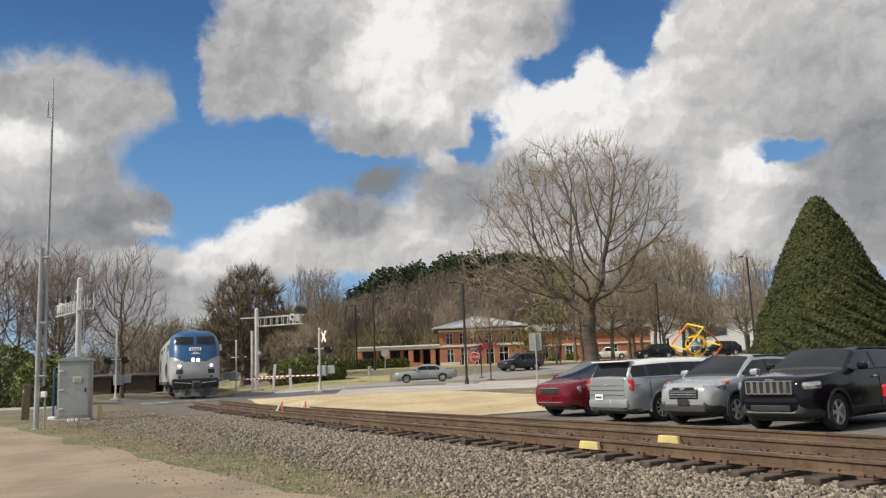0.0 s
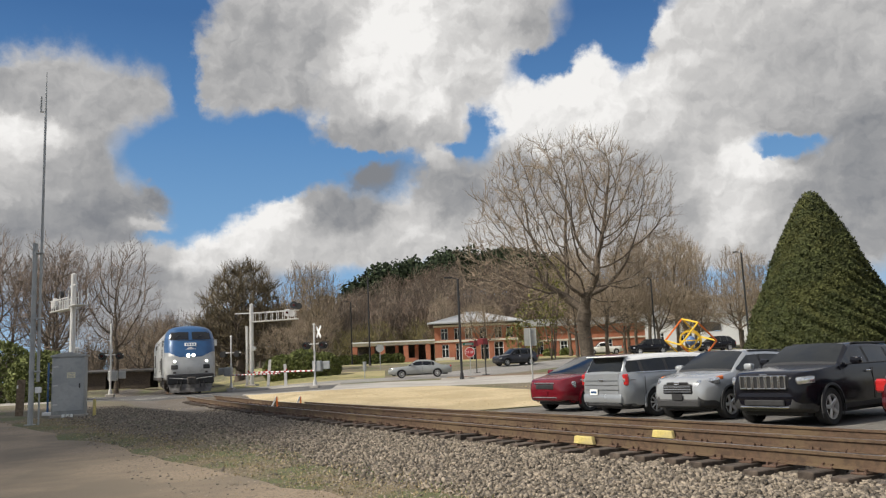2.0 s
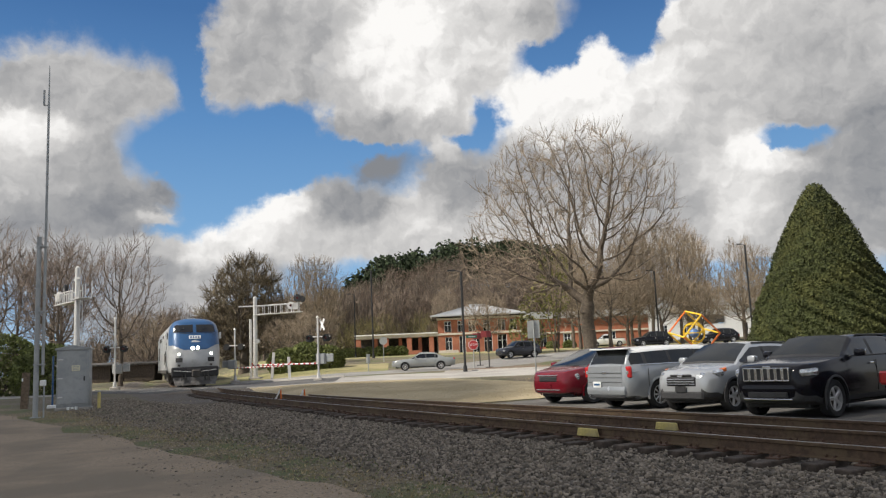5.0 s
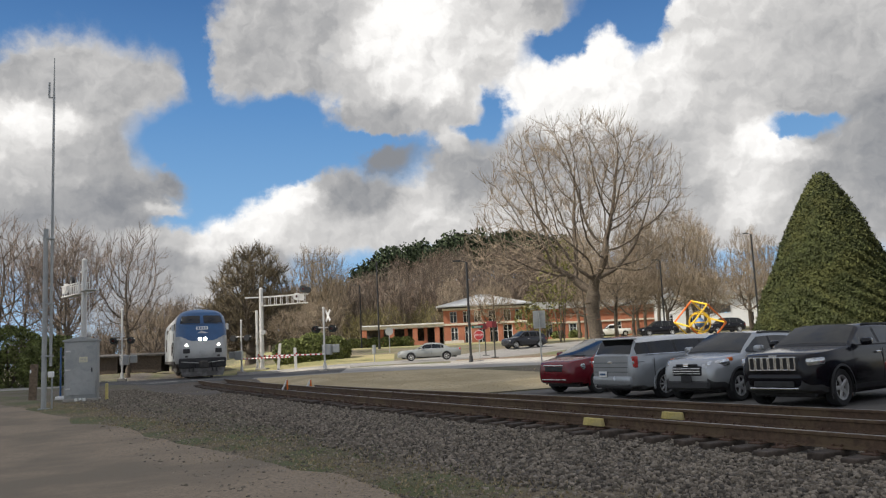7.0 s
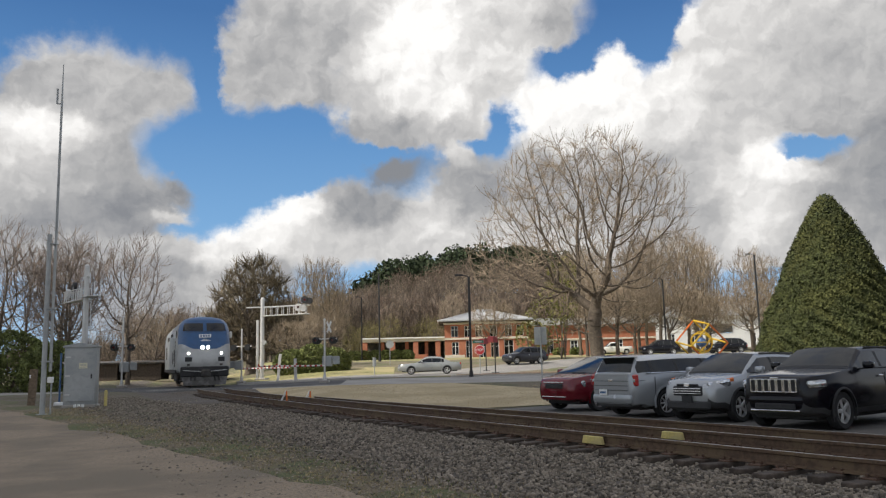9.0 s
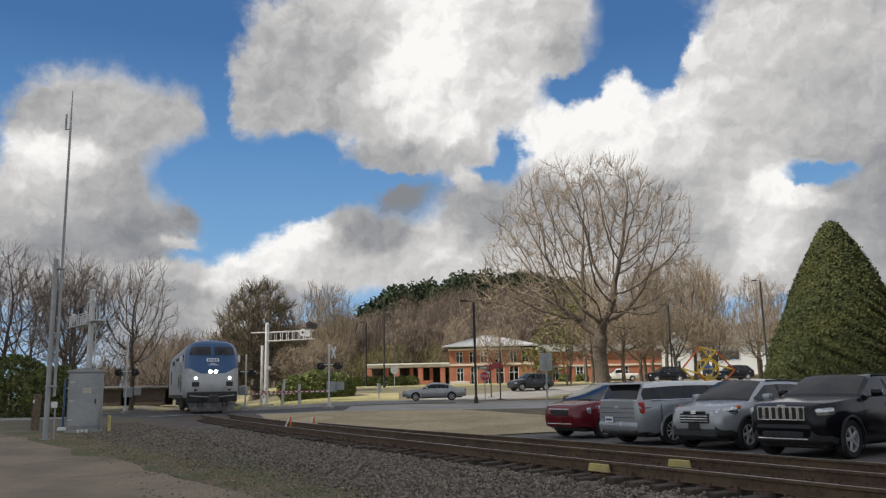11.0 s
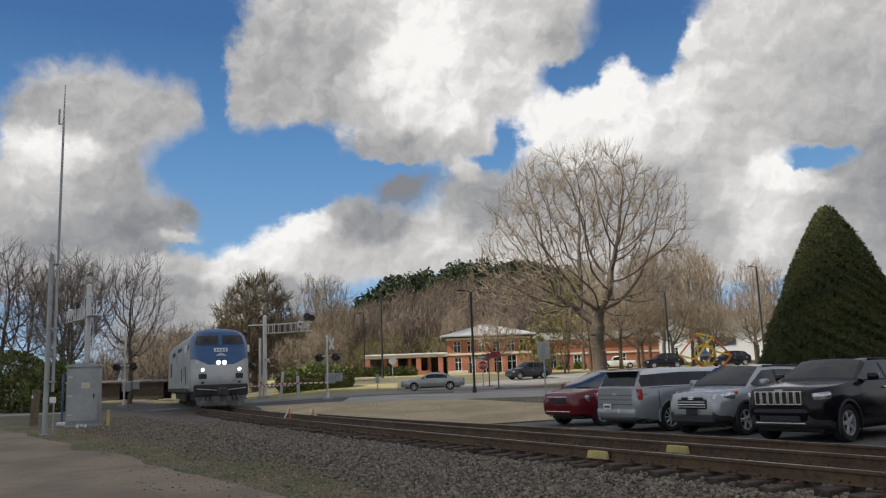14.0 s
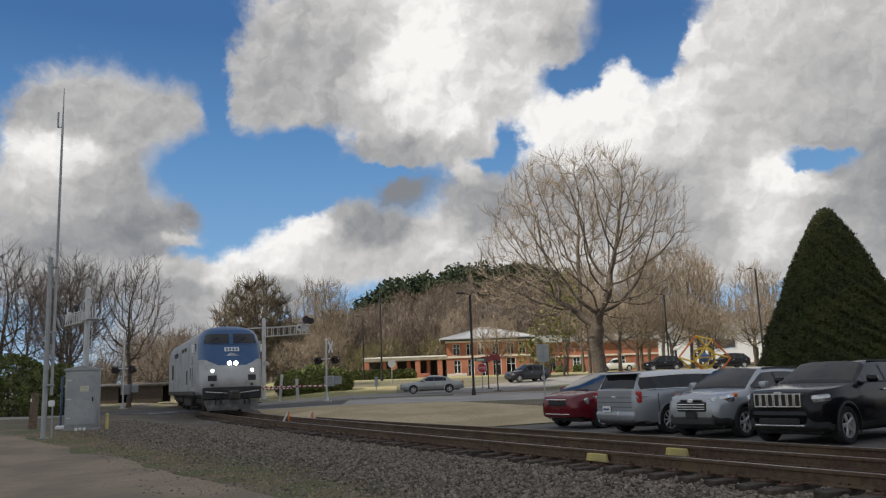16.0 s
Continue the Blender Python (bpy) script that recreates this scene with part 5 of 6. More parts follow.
def stop_plate(ob, h):
    plate = part("plate", rod((0, -0.05, h - 0.4), (0, -0.065, h - 0.4), 0.41, sides=8), M["white"], ob, "white-rimmed red octagon")
    bmesh_turn = part("field", rod((0, -0.066, h - 0.4), (0, -0.075, h - 0.4), 0.375, sides=8), M["red"], plate)
    for o in (plate, bmesh_turn):
        me = o.data
        me.transform(Matrix.Translation((0, 0, h - 0.4)) @ Matrix.Rotation(radians(22.5), 4, "Y") @ Matrix.Translation((0, 0, -(h - 0.4))))
    lettering("STOP", 0.25, 0.004, M["white"], plate, pose(0, -0.08, h - 0.4, 90, 0, 0), "word")


def street_names(ob, h):
    part("name_blade", box((0.95, 0.02, 0.22), (-0.1, 0, h + 0.1), 0.004, (0, 0, 25)), M["sign_green"], ob, "green street-name blade with a plain bar")
    part("bar", box((0.6, 0.03, 0.07), (-0.1, 0, h + 0.1), 0.0, (0, 0, 25)), M["white"], ob)


def back_plate(w, hh, mat="galv"):
    def build(ob, h):
        part("plate", box((w, 0.015, hh), (0, 0.055, h - hh / 2), 0.006), M[mat], ob, "plain grey back of a sign")
        part("bracket", box((w * 0.5, 0.03, 0.03), (0, 0.04, h - hh / 2), 0.0), M["galv"], ob)
    return build


def red_blades(ob, h):
    for k, a in enumerate((0, 40)):
        part("blade", box((0.55, 0.03, 0.5), (-0.3 + 0.35 * k, 0, h - 0.35), 0.02, (0, 0, a)), M["red_dark"], ob, "dark red sign blade")
    part("foot", box((0.6, 0.5, 0.1), (0, 0, 0.05), 0.02), M["black"], ob)


def lamp_head(ob, h):
    part("arm", rod((0, 0, h), (-0.5, 0, h + 0.12), 0.03), M["black"], ob)
    part("lamp_head", box((0.6, 0.28, 0.12), (-0.7, 0, h + 0.12), 0.03), M["black"], ob)
    part("base", rod((0, 0, 0), (0, 0, 0.5), 0.17, 0.12, 12), M["black"], ob)


sign("stop_sign", "red octagonal stop sign on a steel post", 2.54, 64, 2.3, M["galv"], lambda ob, h: (stop_plate(ob, h), street_names(ob, h + 0.15)))
sign("banner_post", "dark red banner signs on a black post", 3.85, 66, 3.1, M["black"], red_blades, r=0.05)
sign("banner_post", "dark red banner signs on a black post", 3.4, 72, 3.0, M["black"], red_blades, r=0.05)
sign("traffic_sign", "grey back of a square sign on a steel post", 4.72, 41, 3.05, M["galv"], back_plate(0.62, 0.9))
sign("traffic_sign", "grey back of a round sign on a steel post", -6.0, 85, 2.6, M["galv"], lambda ob, h: part("plate", rod((0, -0.03, h - 0.4), (0, -0.05, h - 0.4), 0.42, sides=20), M["galv"], ob))
sign("traffic_sign", "small grey sign on a short post", -6.3, 70, 1.5, M["galv"], back_plate(0.3, 0.75))
sign("traffic_sign", "grey back of a sign by the car park entrance", 26.0, 62, 3.0, M["galv"], back_plate(0.75, 1.3))
for x, y, h, r in ((1.66, 58, 7.2, 0.09), (-7.9, 95, 10.3, 0.10), (-12.6, 120, 9.3, 0.10), (26.9, 100, 9.2, 0.10), (38.5, 100, 12.0, 0.11)):
    sign("lamp_post", "slim black street lamp post", x, y, h, M["black"], lamp_head, r=r)


def wire_sculpture():
    """Tilted cube frame of orange and yellow bars with rings and a small ball inside, on a post."""
    ob = thing("sculpture", "tilted cube sculpture of orange and yellow bars with rings inside", "sculpture", pose(10.0, 32.0, gz(10, 32) + 0.04))
    part("post", rod((0, 0, 0), (0, 0, 1.0), 0.07), M["black"], ob)
    c = Vector((0, 0, 2.08))
    turn = Euler((radians(14), radians(40), radians(24))).to_matrix()
    a = 0.56
    corners = {(i, j, k): c + turn @ Vector((i * a, j * a, k * a)) for i in (-1, 1) for j in (-1, 1) for k in (-1, 1)}
    n_ = 0
    for p, v in corners.items():
        for ax in range(3):
            q = list(p)
            if q[ax] < 0:
                q[ax] = 1
                part("bar", rod(v, corners[tuple(q)], 0.034, sides=8), M["orange"] if n_ % 3 == 0 else M["gold"], ob)
                n_ += 1
    for r, eul in ((0.42, (0, 0, 0)), (0.36, (90, 0, 0)), (0.40, (45, 45, 0))):
        bm = lathe([(r - 0.02, -0.02), (r + 0.02, -0.02), (r + 0.02, 0.02), (r - 0.02, 0.02), (r - 0.02, -0.02)], 28)
        bmesh.ops.transform(bm, matrix=Matrix.Translation(c) @ pose(0, 0, 0, *eul), verts=bm.verts)
        part("ring", bm, M["gold"], ob, soft=True)
    bm = bmesh.new()
    bmesh.ops.create_icosphere(bm, subdivisions=3, radius=0.19)
    bmesh.ops.translate(bm, vec=c, verts=bm.verts)
    part("ball", bm, M["ball_blue"], ob, "blue ball", soft=True)
    # brackets carry the frame
    for v in sorted(corners.values(), key=lambda p: p.z)[:2]:
        part("bracket", rod((0, 0, 1.0), v, 0.035), M["black"], ob)


wire_sculpture()
for x, y in ((-6.95, 34.6), (-5.75, 33.4)):
    ob = thing("traffic_cone", "leaning orange-and-white traffic marker beside the rails", "traffic cone", pose(x, y, gz(x, y), 0, 12, 0), "traffic markers")
    for s in (-1, 1):
        part("leg", rod((s * 0.14, 0, 0), (0, 0, 0.5), 0.035, sides=6), M["orange"] if s > 0 else M["white"], ob)
    part("sheet", box((0.5, 0.4, 0.03), (0.45, 0, 0.02), 0.005), M["concrete"] if x < -6.5 else M["orange"], ob)


# ---- buildings ----
def window(ob, x, y, z, w, h, deep=0.18):
    f = part("window", box((w, 0.06, h), (x, y + deep, z), 0.0), M["glass_dark"], ob, "dark window")
    for s in (-1, 1):
        part("frame", box((0.12, 0.16, h), (x + s * w / 2, y + 0.06, z), 0.0), M["white"], f)
        part("frame", box((w, 0.16, 0.10), (x, y + 0.06, z + s * h / 2), 0.0), M["white"], f)
    part("mullion", box((0.07, 0.1, h), (x, y + 0.08, z), 0.0), M["white"], f)
    part("transom", box((w, 0.1, 0.06), (x, y + 0.08, z + h * 0.15), 0.0), M["white"], f)


def pierced_wall(x0, x1, y0, y1, z0, z1, holes):
    """A wall along x with rectangular openings cut through it."""
    cut = bmesh.new()
    for a, b, c, d in holes:
        join(cut, box((b - a, y1 - y0 + 0.4, d - c), ((a + b) / 2, (y0 + y1) / 2, (c + d) / 2 - (0.02 if c <= z0 + 0.11 else 0))))
    me = carved(box((x1 - x0, y1 - y0, z1 - z0), ((x0 + x1) / 2, (y0 + y1) / 2, (z0 + z1) / 2)), cut)
    me.materials.clear()
    return me


def town_hall():
    g = 1.75
    ob = thing("brick_building", "two-storey red brick building with a grey hipped metal roof and colonnade", "building", pose(-0.4, 140, g))
    W_ = 14.2
    upper = [(x, 4.75) for x in (1.7, 4.0, 5.9, 8.4, 11.0, 13.0)]
    lower = [(x, 1.9) for x in (1.9,)]
    holes_up = [(x - 0.6, x + 0.6, 3.75, 5.65) for x, z in upper]
    holes_lo = [(1.2, 2.4, 0.7, 2.9), (3.6, 4.7, 0.1, 3.1), (6.0, 7.1, 0.1, 3.1), (7.9, 9.3, 0.1, 3.1), (10.2, 11.8, 0.1, 3.1)]
    part("wall", pierced_wall(0, W_, -0.15, 0.15, 0, 3.45, holes_lo), M["brick"], ob)
    part("wall", pierced_wall(0, W_, -0.15, 0.15, 3.45, 6.1, holes_up), M["brick"], ob)
    for x in (0, W_):
        part("wall", box((0.3, 12, 6.1), (x + (0.16 if x == 0 else -0.16), 6.16, 3.05)), M["brick"], ob)
    part("wall", box((W_, 0.3, 6.1), (W_ / 2, 12.2, 3.05)), M["brick"], ob)
    part("floor_slab", box((W_ - 0.7, 11.4, 0.2), (W_ / 2, 6.1, 3.4)), M["concrete"], ob)
    for x, z in upper:
        window(ob, x, -0.1, z - 0.05, 1.2, 1.9)
    for a, b, c, d in holes_lo:
        window(ob, (a + b) / 2, -0.1, (c + d) / 2, b - a, d - c)
    part("string_course", box((W_ + 0.3, 0.36, 0.35), (W_ / 2, -0.12, 3.45), 0.02), M["cream"], ob, "cream stone band")
    part("cornice", box((W_ + 0.4, 0.5, 0.35), (W_ / 2, -0.16, 6.05), 0.02), M["cream"], ob, "cream stone cornice")
    part("plinth", box((3.4, 0.2, 0.7), (1.7, -0.22, 0.35), 0.01), M["cream"], ob)
    # hipped roof with deep eaves
    e = 1.25
    bm = bmesh.new()
    lo = [bm.verts.new(v) for v in ((-e, -e, 6.45), (W_ + e, -e, 6.45), (W_ + e, 12 + e, 6.45), (-e, 12 + e, 6.45))]
    mid = [bm.verts.new(v) for v in ((-e, -e, 6.65), (W_ + e, -e, 6.65), (W_ + e, 12 + e, 6.65), (-e, 12 + e, 6.65))]
    hi = [bm.verts.new(v) for v in ((5.2, 4.5, 8.35), (W_ - 5.2, 4.5, 8.35), (W_ - 5.2, 7.5, 8.35), (5.2, 7.5, 8.35))]
    for r0, r1 in ((lo, mid), (mid, hi)):
        for i in range(4):
            bm.faces.new((r0[i], r0[(i + 1) % 4], r1[(i + 1) % 4], r1[i]))
    bm.faces.new(lo[::-1])
    bm.faces.new(hi)
    roof = part("roof", bm, M["roof"], ob, "pale grey standing-seam metal roof")
    part("cupola", box((3.0, 2.4, 0.45), (W_ / 2, 6, 8.5), 0.03), M["roof"], roof)
    for k in range(22):
        x = -e + 0.35 + k * (W_ + 2 * e - 0.7) / 21
        tx = min(max(x, 5.2), W_ - 5.2)
        part("seam", rod((x, -e, 6.68), (tx if abs(tx - x) < 0.01 else x + (tx - x) * 0.98, 4.4, 8.36), 0.03, sides=4), M["roof"], roof)
    part("soffit", box((W_ + 2.0, 14, 0.1), (W_ / 2, 6, 6.38)), M["frame_dark"], ob)
    # colonnade
    col = thing("colonnade", "brick colonnade with a flat white roof edge", "colonnade", pose(-14.6, 140, g))
    part("roof", box((14.4, 5.0, 0.55), (7.0, 2.3, 3.45), 0.03), M["cream"], col, "white flat roof")
    part("roof_edge", box((14.4, 0.2, 0.22), (7.0, -0.3, 3.78), 0.02), M["white"], col)
    for k, x in enumerate((0.4, 3.4, 5.2, 7.6, 9.2, 11.0, 13.0)):
        part("pier", box((0.85 if k % 2 == 0 else 0.6, 0.8, 3.2), (x, 0.3 + (k % 2) * 0.8, 1.6), 0.02), M["brick"], col)
    # plain matte back wall in dark grey, seen between the piers
    part("back_wall", box((14.0, 0.3, 3.2), (7.0, 4.6, 1.6)), M["frame_dark"], col, "dark wall behind the piers")
    part("low_wall", box((3.6, 0.4, 0.9), (9.4, -1.2, 0.45), 0.02), M["brick"], col)
    # one-storey wing behind the trees
    wing = thing("brick_wing", "one-storey red brick wing with a pale roof", "building", pose(14.2, 141, g))
    part("wall", pierced_wall(0, 22, -0.15, 0.15, 0, 5.4, [(3, 4.2, 0.6, 2.8), (7, 8.6, 0.4, 2.8), (11, 12.2, 0.6, 2.8), (15, 16.2, 0.6, 2.8)]), M["brick"], wing)
    for x in (3.6, 7.8, 11.6, 15.6):
        window(wing, x, -0.1, 1.65, 1.2, 2.2)
    part("band", box((22, 0.4, 0.3), (11, -0.1, 2.95), 0.02), M["cream"], wing)
    part("roof", prism([(0.0, 0.0), (22.0, 0.0), (20.5, 1.2), (1.5, 1.2)], -0.8, 10), M["roof"], wing).matrix_basis = pose(0, 0, 5.42)
    part("end_wall", box((0.3, 10, 5.4), (21.8, 5.2, 2.7)), M["brick"], wing)


town_hall()


def white_house():
    ob = thing("white_building", "long white building with a grey roof behind bare trees", "building", pose(46, 180, 3.0))
    part("wall", pierced_wall(0, 26, -0.15, 0.15, 0, 7.0, [(3, 4.4, 1.2, 3.2), (8, 9.4, 1.2, 3.2), (13, 17, 3.2, 5.2), (21, 22.4, 1.2, 3.2)]), M["white"], ob)
    for x, z in ((3.7, 2.2), (8.7, 2.2), (21.7, 2.2)):
        window(ob, x, -0.1, z, 1.4, 2.0)
    part("awning", box((4.4, 1.2, 1.6), (15, 0.3, 4.2), 0.05), M["frame_dark"], ob)
    part("roof", prism([(-0.6, 0.0), (26.6, 0.0), (22, 2.6), (4, 2.6)], -1, 10), M["roof"], ob).matrix_basis = pose(0, 0, 7.02)
    part("end_wall", box((0.3, 9, 7), (0.16, 4.6, 3.5)), M["white"], ob)


white_house()
shed = thing("low_shed", "long low weathered wooden shed beyond the crossing", "shed", pose(-41, 96, gz(-41, 96), 0, 0, 6))
part("wall", pierced_wall(-7, 7, -0.15, 0.15, 0, 2.0, [(-4, -2.6, 0.6, 1.6), (2, 3.6, 0.0, 1.8)]), M["tie"], shed)
part("back_wall", box((14, 0.3, 2.0), (0, 4.0, 1.0)), M["tie"], shed)
part("roof", box((14.6, 5.2, 0.2), (0, 2.0, 2.16), 0.02, (3, 0, 0)), M["frame_dark"], shed)

# ---- plants ----
M["olive"] = material("olive", (0.16, 0.155, 0.045), 0.9, vary=0.3, grain=1, each=0.5)
M["spring"] = material("spring", (0.17, 0.145, 0.06), 0.9, vary=0.3, grain=1, each=0.4)
M["round_leaf"] = material("round_leaf", (0.15, 0.12, 0.075), 0.9, vary=0.3, grain=1, each=0.5)


def tubes(segments):
    """Tapered tubes (a, b, ra, rb, sides) as one vertex and face list."""
    verts, faces, at = [], [], 0
    for k in sorted({seg[4] for seg in segments}):
        some = [seg for seg in segments if seg[4] == k]
        a, b = np.array([seg[0] for seg in some], float), np.array([seg[1] for seg in some], float)
        radii = np.array([seg[2:4] for seg in some], float)
        d = b - a
        d /= np.linalg.norm(d, axis=1, keepdims=True) + 1e-9
        u = np.cross(d, np.where(np.abs(d[:, 2:]) < 0.9, (0.31, 0.17, 0.93), (1.0, 0.1, 0.0)))
        u /= np.linalg.norm(u, axis=1, keepdims=True) + 1e-9
        v = np.cross(d, u)
        w = 2 * math.pi * np.arange(k) / k
        round_ = np.cos(w)[None, :, None] * u[:, None] + np.sin(w)[None, :, None] * v[:, None]
        rings = np.stack([a[:, None] + round_ * radii[:, 0, None, None], b[:, None] + round_ * radii[:, 1, None, None]], 1)
        j = np.arange(k)
        quad = np.stack([j, (j + 1) % k, k + (j + 1) % k, k + j], 1)
        faces += (quad[None] + at + 2 * k * np.arange(len(some))[:, None, None]).reshape(-1, 4).tolist()
        verts += rings.reshape(-1, 3).tolist()
        at += 2 * k * len(some)
    return verts, faces


def unit(v):
    return v / (np.linalg.norm(v) + 1e-9)


def reach_out(rand, lobes, count, stem, step=0.4, kill=0.75, sight=4.0, up=0.05, wander=0.10):
    """Limbs that grow towards points strewn through the lobes of a crown: places and the index of each one's parent."""
    pts = []
    share = np.array([l[3] * l[4] * l[5] for l in lobes])
    for (x, y, z, rx, ry, rz), k in zip(lobes, (count * share / share.sum()).astype(int)):
        d = rand.normal(0, 1, (k, 3))
        d /= np.linalg.norm(d, axis=1, keepdims=True)
        pts.append(d * rand.uniform(0.05, 1, (k, 1)) ** 0.42 * np.array([rx, ry, rz]) + np.array([x, y, z]))
    pts = np.concatenate(pts)
    place, parent = [np.array(p, float) for p in stem], list(range(-1, len(stem) - 1))
    far = np.full(len(pts), 1e9)
    who = np.zeros(len(pts), int)
    alive = np.ones(len(pts), bool)
    fresh = list(range(len(place)))
    young = {}
    for _ in range(160):
        for i in fresh:
            d = np.linalg.norm(pts - place[i], axis=1)
            nearer = d < far
            far[nearer], who[nearer] = d[nearer], i
        alive &= far > kill
        near = np.where(alive & (far < sight))[0]
        if len(near) == 0:
            near = np.where(alive)[0]
            if len(near) == 0:
                break
            near = near[np.argsort(far[near])[:3]]
        pull = {}
        for k in near:
            v = pts[k] - place[who[k]]
            pull[who[k]] = pull.get(who[k], 0) + v / (np.linalg.norm(v) + 1e-9)
        fresh = []
        for i, v in pull.items():
            back = place[i] - place[parent[i]] if parent[i] >= 0 else np.array([0, 0, 1.0])
            d = unit(unit(v) + 0.45 * unit(back) + rand.normal(0, wander, 3) + np.array([0, 0, up]))
            tip_ = place[i] + d * step
            if any(np.linalg.norm(place[c] - tip_) < 0.45 * step for c in young.get(i, [])) or len(young.get(i, [])) > 2:
                alive[(who == i) & (far < sight * 0.5)] = False
                continue
            young.setdefault(i, []).append(len(place))
            place.append(tip_)
            parent.append(i)
            fresh.append(len(place) - 1)
        if len(place) > 9000:
            break
    return np.array(place), parent


def limb_tubes(rand, place, parent, tip, power, twigs, long, thick_at=0.035, rise=0.35):
    """Tubes for limbs that swell towards the trunk, and sprays of fine twigs at their ends."""
    n_ = len(place)
    area = np.zeros(n_)
    leaf = np.ones(n_, bool)
    for i in range(n_ - 1, 0, -1):
        if area[i] == 0:
            area[i] = tip ** power
        area[parent[i]] += area[i]
        leaf[parent[i]] = False
    r = area ** (1 / power)
    thick, thin = [], []
    for i in range(1, n_):
        p = parent[i]
        rp = min(r[p], r[i] * 1.25 + 0.01)
        (thick if r[i] > thick_at else thin).append((place[p], place[i], rp, r[i], 9 if r[i] > 0.2 else 6 if r[i] > 0.06 else 3))
        if r[i] < tip * 3.2:
            d = unit(place[i] - place[p])
            for _ in range(twigs if leaf[i] else 1):
                side = unit(d + rand.normal(0, 0.42, 3) + np.array([0, 0, rise]))
                size = long * rand.uniform(0.5, 1.3)
                mid = place[i] + side * size * 0.5
                end = mid + unit(side + rand.normal(0, 0.22, 3) + np.array([0, 0, rise * 0.5])) * size * 0.5
                thin.append((place[i], mid, tip * 0.8, tip * 0.6, 3))
                thin.append((mid, end, tip * 0.6, tip * 0.25, 3))
                if leaf[i]:
                    fork = unit(side + rand.normal(0, 0.5, 3) + np.array([0, 0, rise]))
                    thin.append((mid, mid + fork * size * 0.5, tip * 0.5, tip * 0.25, 3))
    base = place[0]
    thick.append((base - np.array([0, 0, 0.5]), base + np.array([0, 0, 0.9]), r[0] * 1.55, r[0] * 1.02, 12))
    return thick, thin


def bare_tree(label, place, lobes, stem, seed_, count, mats=("bark", "twig"), group="bare trees", tip=0.013, power=2.25, twigs=3, long=1.1, step=0.4, kill=0.75, up=0.05, rise=0.35):
    ob = thing("bare_tree", label, "tree", place, group)
    rand = seeded(seed_)
    at, parent = reach_out(rand, lobes, count, stem, step, kill, up=up)
    thick, thin = limb_tubes(rand, at, parent, tip, power, twigs, long, rise=rise)
    v, f = tubes(thick)
    part("trunk", mesh_of("trunk", v, f, True), M[mats[0]], ob, "ridged grey-brown trunk and limbs")
    v, f = tubes(thin)
    part("crown", mesh_of("crown", v, f), M[mats[1]], ob, "fine leafless twigs")
    return ob


def seeded(k):
    return np.random.default_rng(k)


def upright(high, lean_x=0.0, step=0.4):
    return [(lean_x * k * step, 0.05 * math.sin(k), k * step) for k in range(max(2, int(high / step)))]


big = bare_tree("large spreading leafless tree with a leaning trunk", pose(13.9, 75, gz(13.9, 75) - 0.1),
                [(-1.6, 0, 15.2, 8.6, 7.5, 6.6), (3.6, 0, 14.6, 5.6, 6, 5.4), (-6.8, 0, 11.0, 4.8, 5, 4.4), (-8.2, 0, 8.6, 4.2, 4, 2.6), (1.0, 0, 19.0, 5.4, 5, 2.9), (4.4, 0, 9.4, 3.6, 4, 3.4), (-2, -4, 9.0, 4, 3, 3.5), (-4.5, 1, 7.4, 4.5, 3, 2.2), (2.5, -2, 7.0, 3, 3, 2.0)],
                [(0, 0, 0), (-0.04, 0, 0.7), (-0.08, 0, 1.4), (-0.14, 0, 2.1), (-0.2, 0, 2.8), (-0.3, 0, 3.4)],
                31, 3000, group="", tip=0.022, power=1.84, twigs=6, long=1.5, step=0.45, kill=0.8, up=0.04, rise=0.45)
kinds = [
    bare_tree("tall leafless tree with fine upright twigs", pose(25.5, 108, gz(25.5, 108)), [(0, 0, 9.2, 3.6, 3.6, 5.4), (0, 0, 12, 2.6, 2.6, 3)], upright(2.4), 3, 900, twigs=6, long=1.6, tip=0.024, kill=0.62, up=0.22, rise=0.8),
    bare_tree("rounded leafless tree with dense twigs", pose(20.5, 98, gz(20.5, 98)), [(0, 0, 6.6, 4.6, 4.6, 3.9)], upright(1.8), 5, 900, twigs=6, long=1.3, tip=0.024, kill=0.62, rise=0.4),
    bare_tree("tall leafless tree beyond the crossing", pose(-27.5, 70, gz(-27.5, 70)), [(0, 0, 7.8, 3.4, 3.4, 4.4), (0.8, 0, 10.4, 2.2, 2.2, 2.2)], upright(2.2, 0.05), 9, 700, mats=("bark", "twig_red"), twigs=4, long=1.3, tip=0.022, kill=0.66, up=0.12, rise=0.5),
]
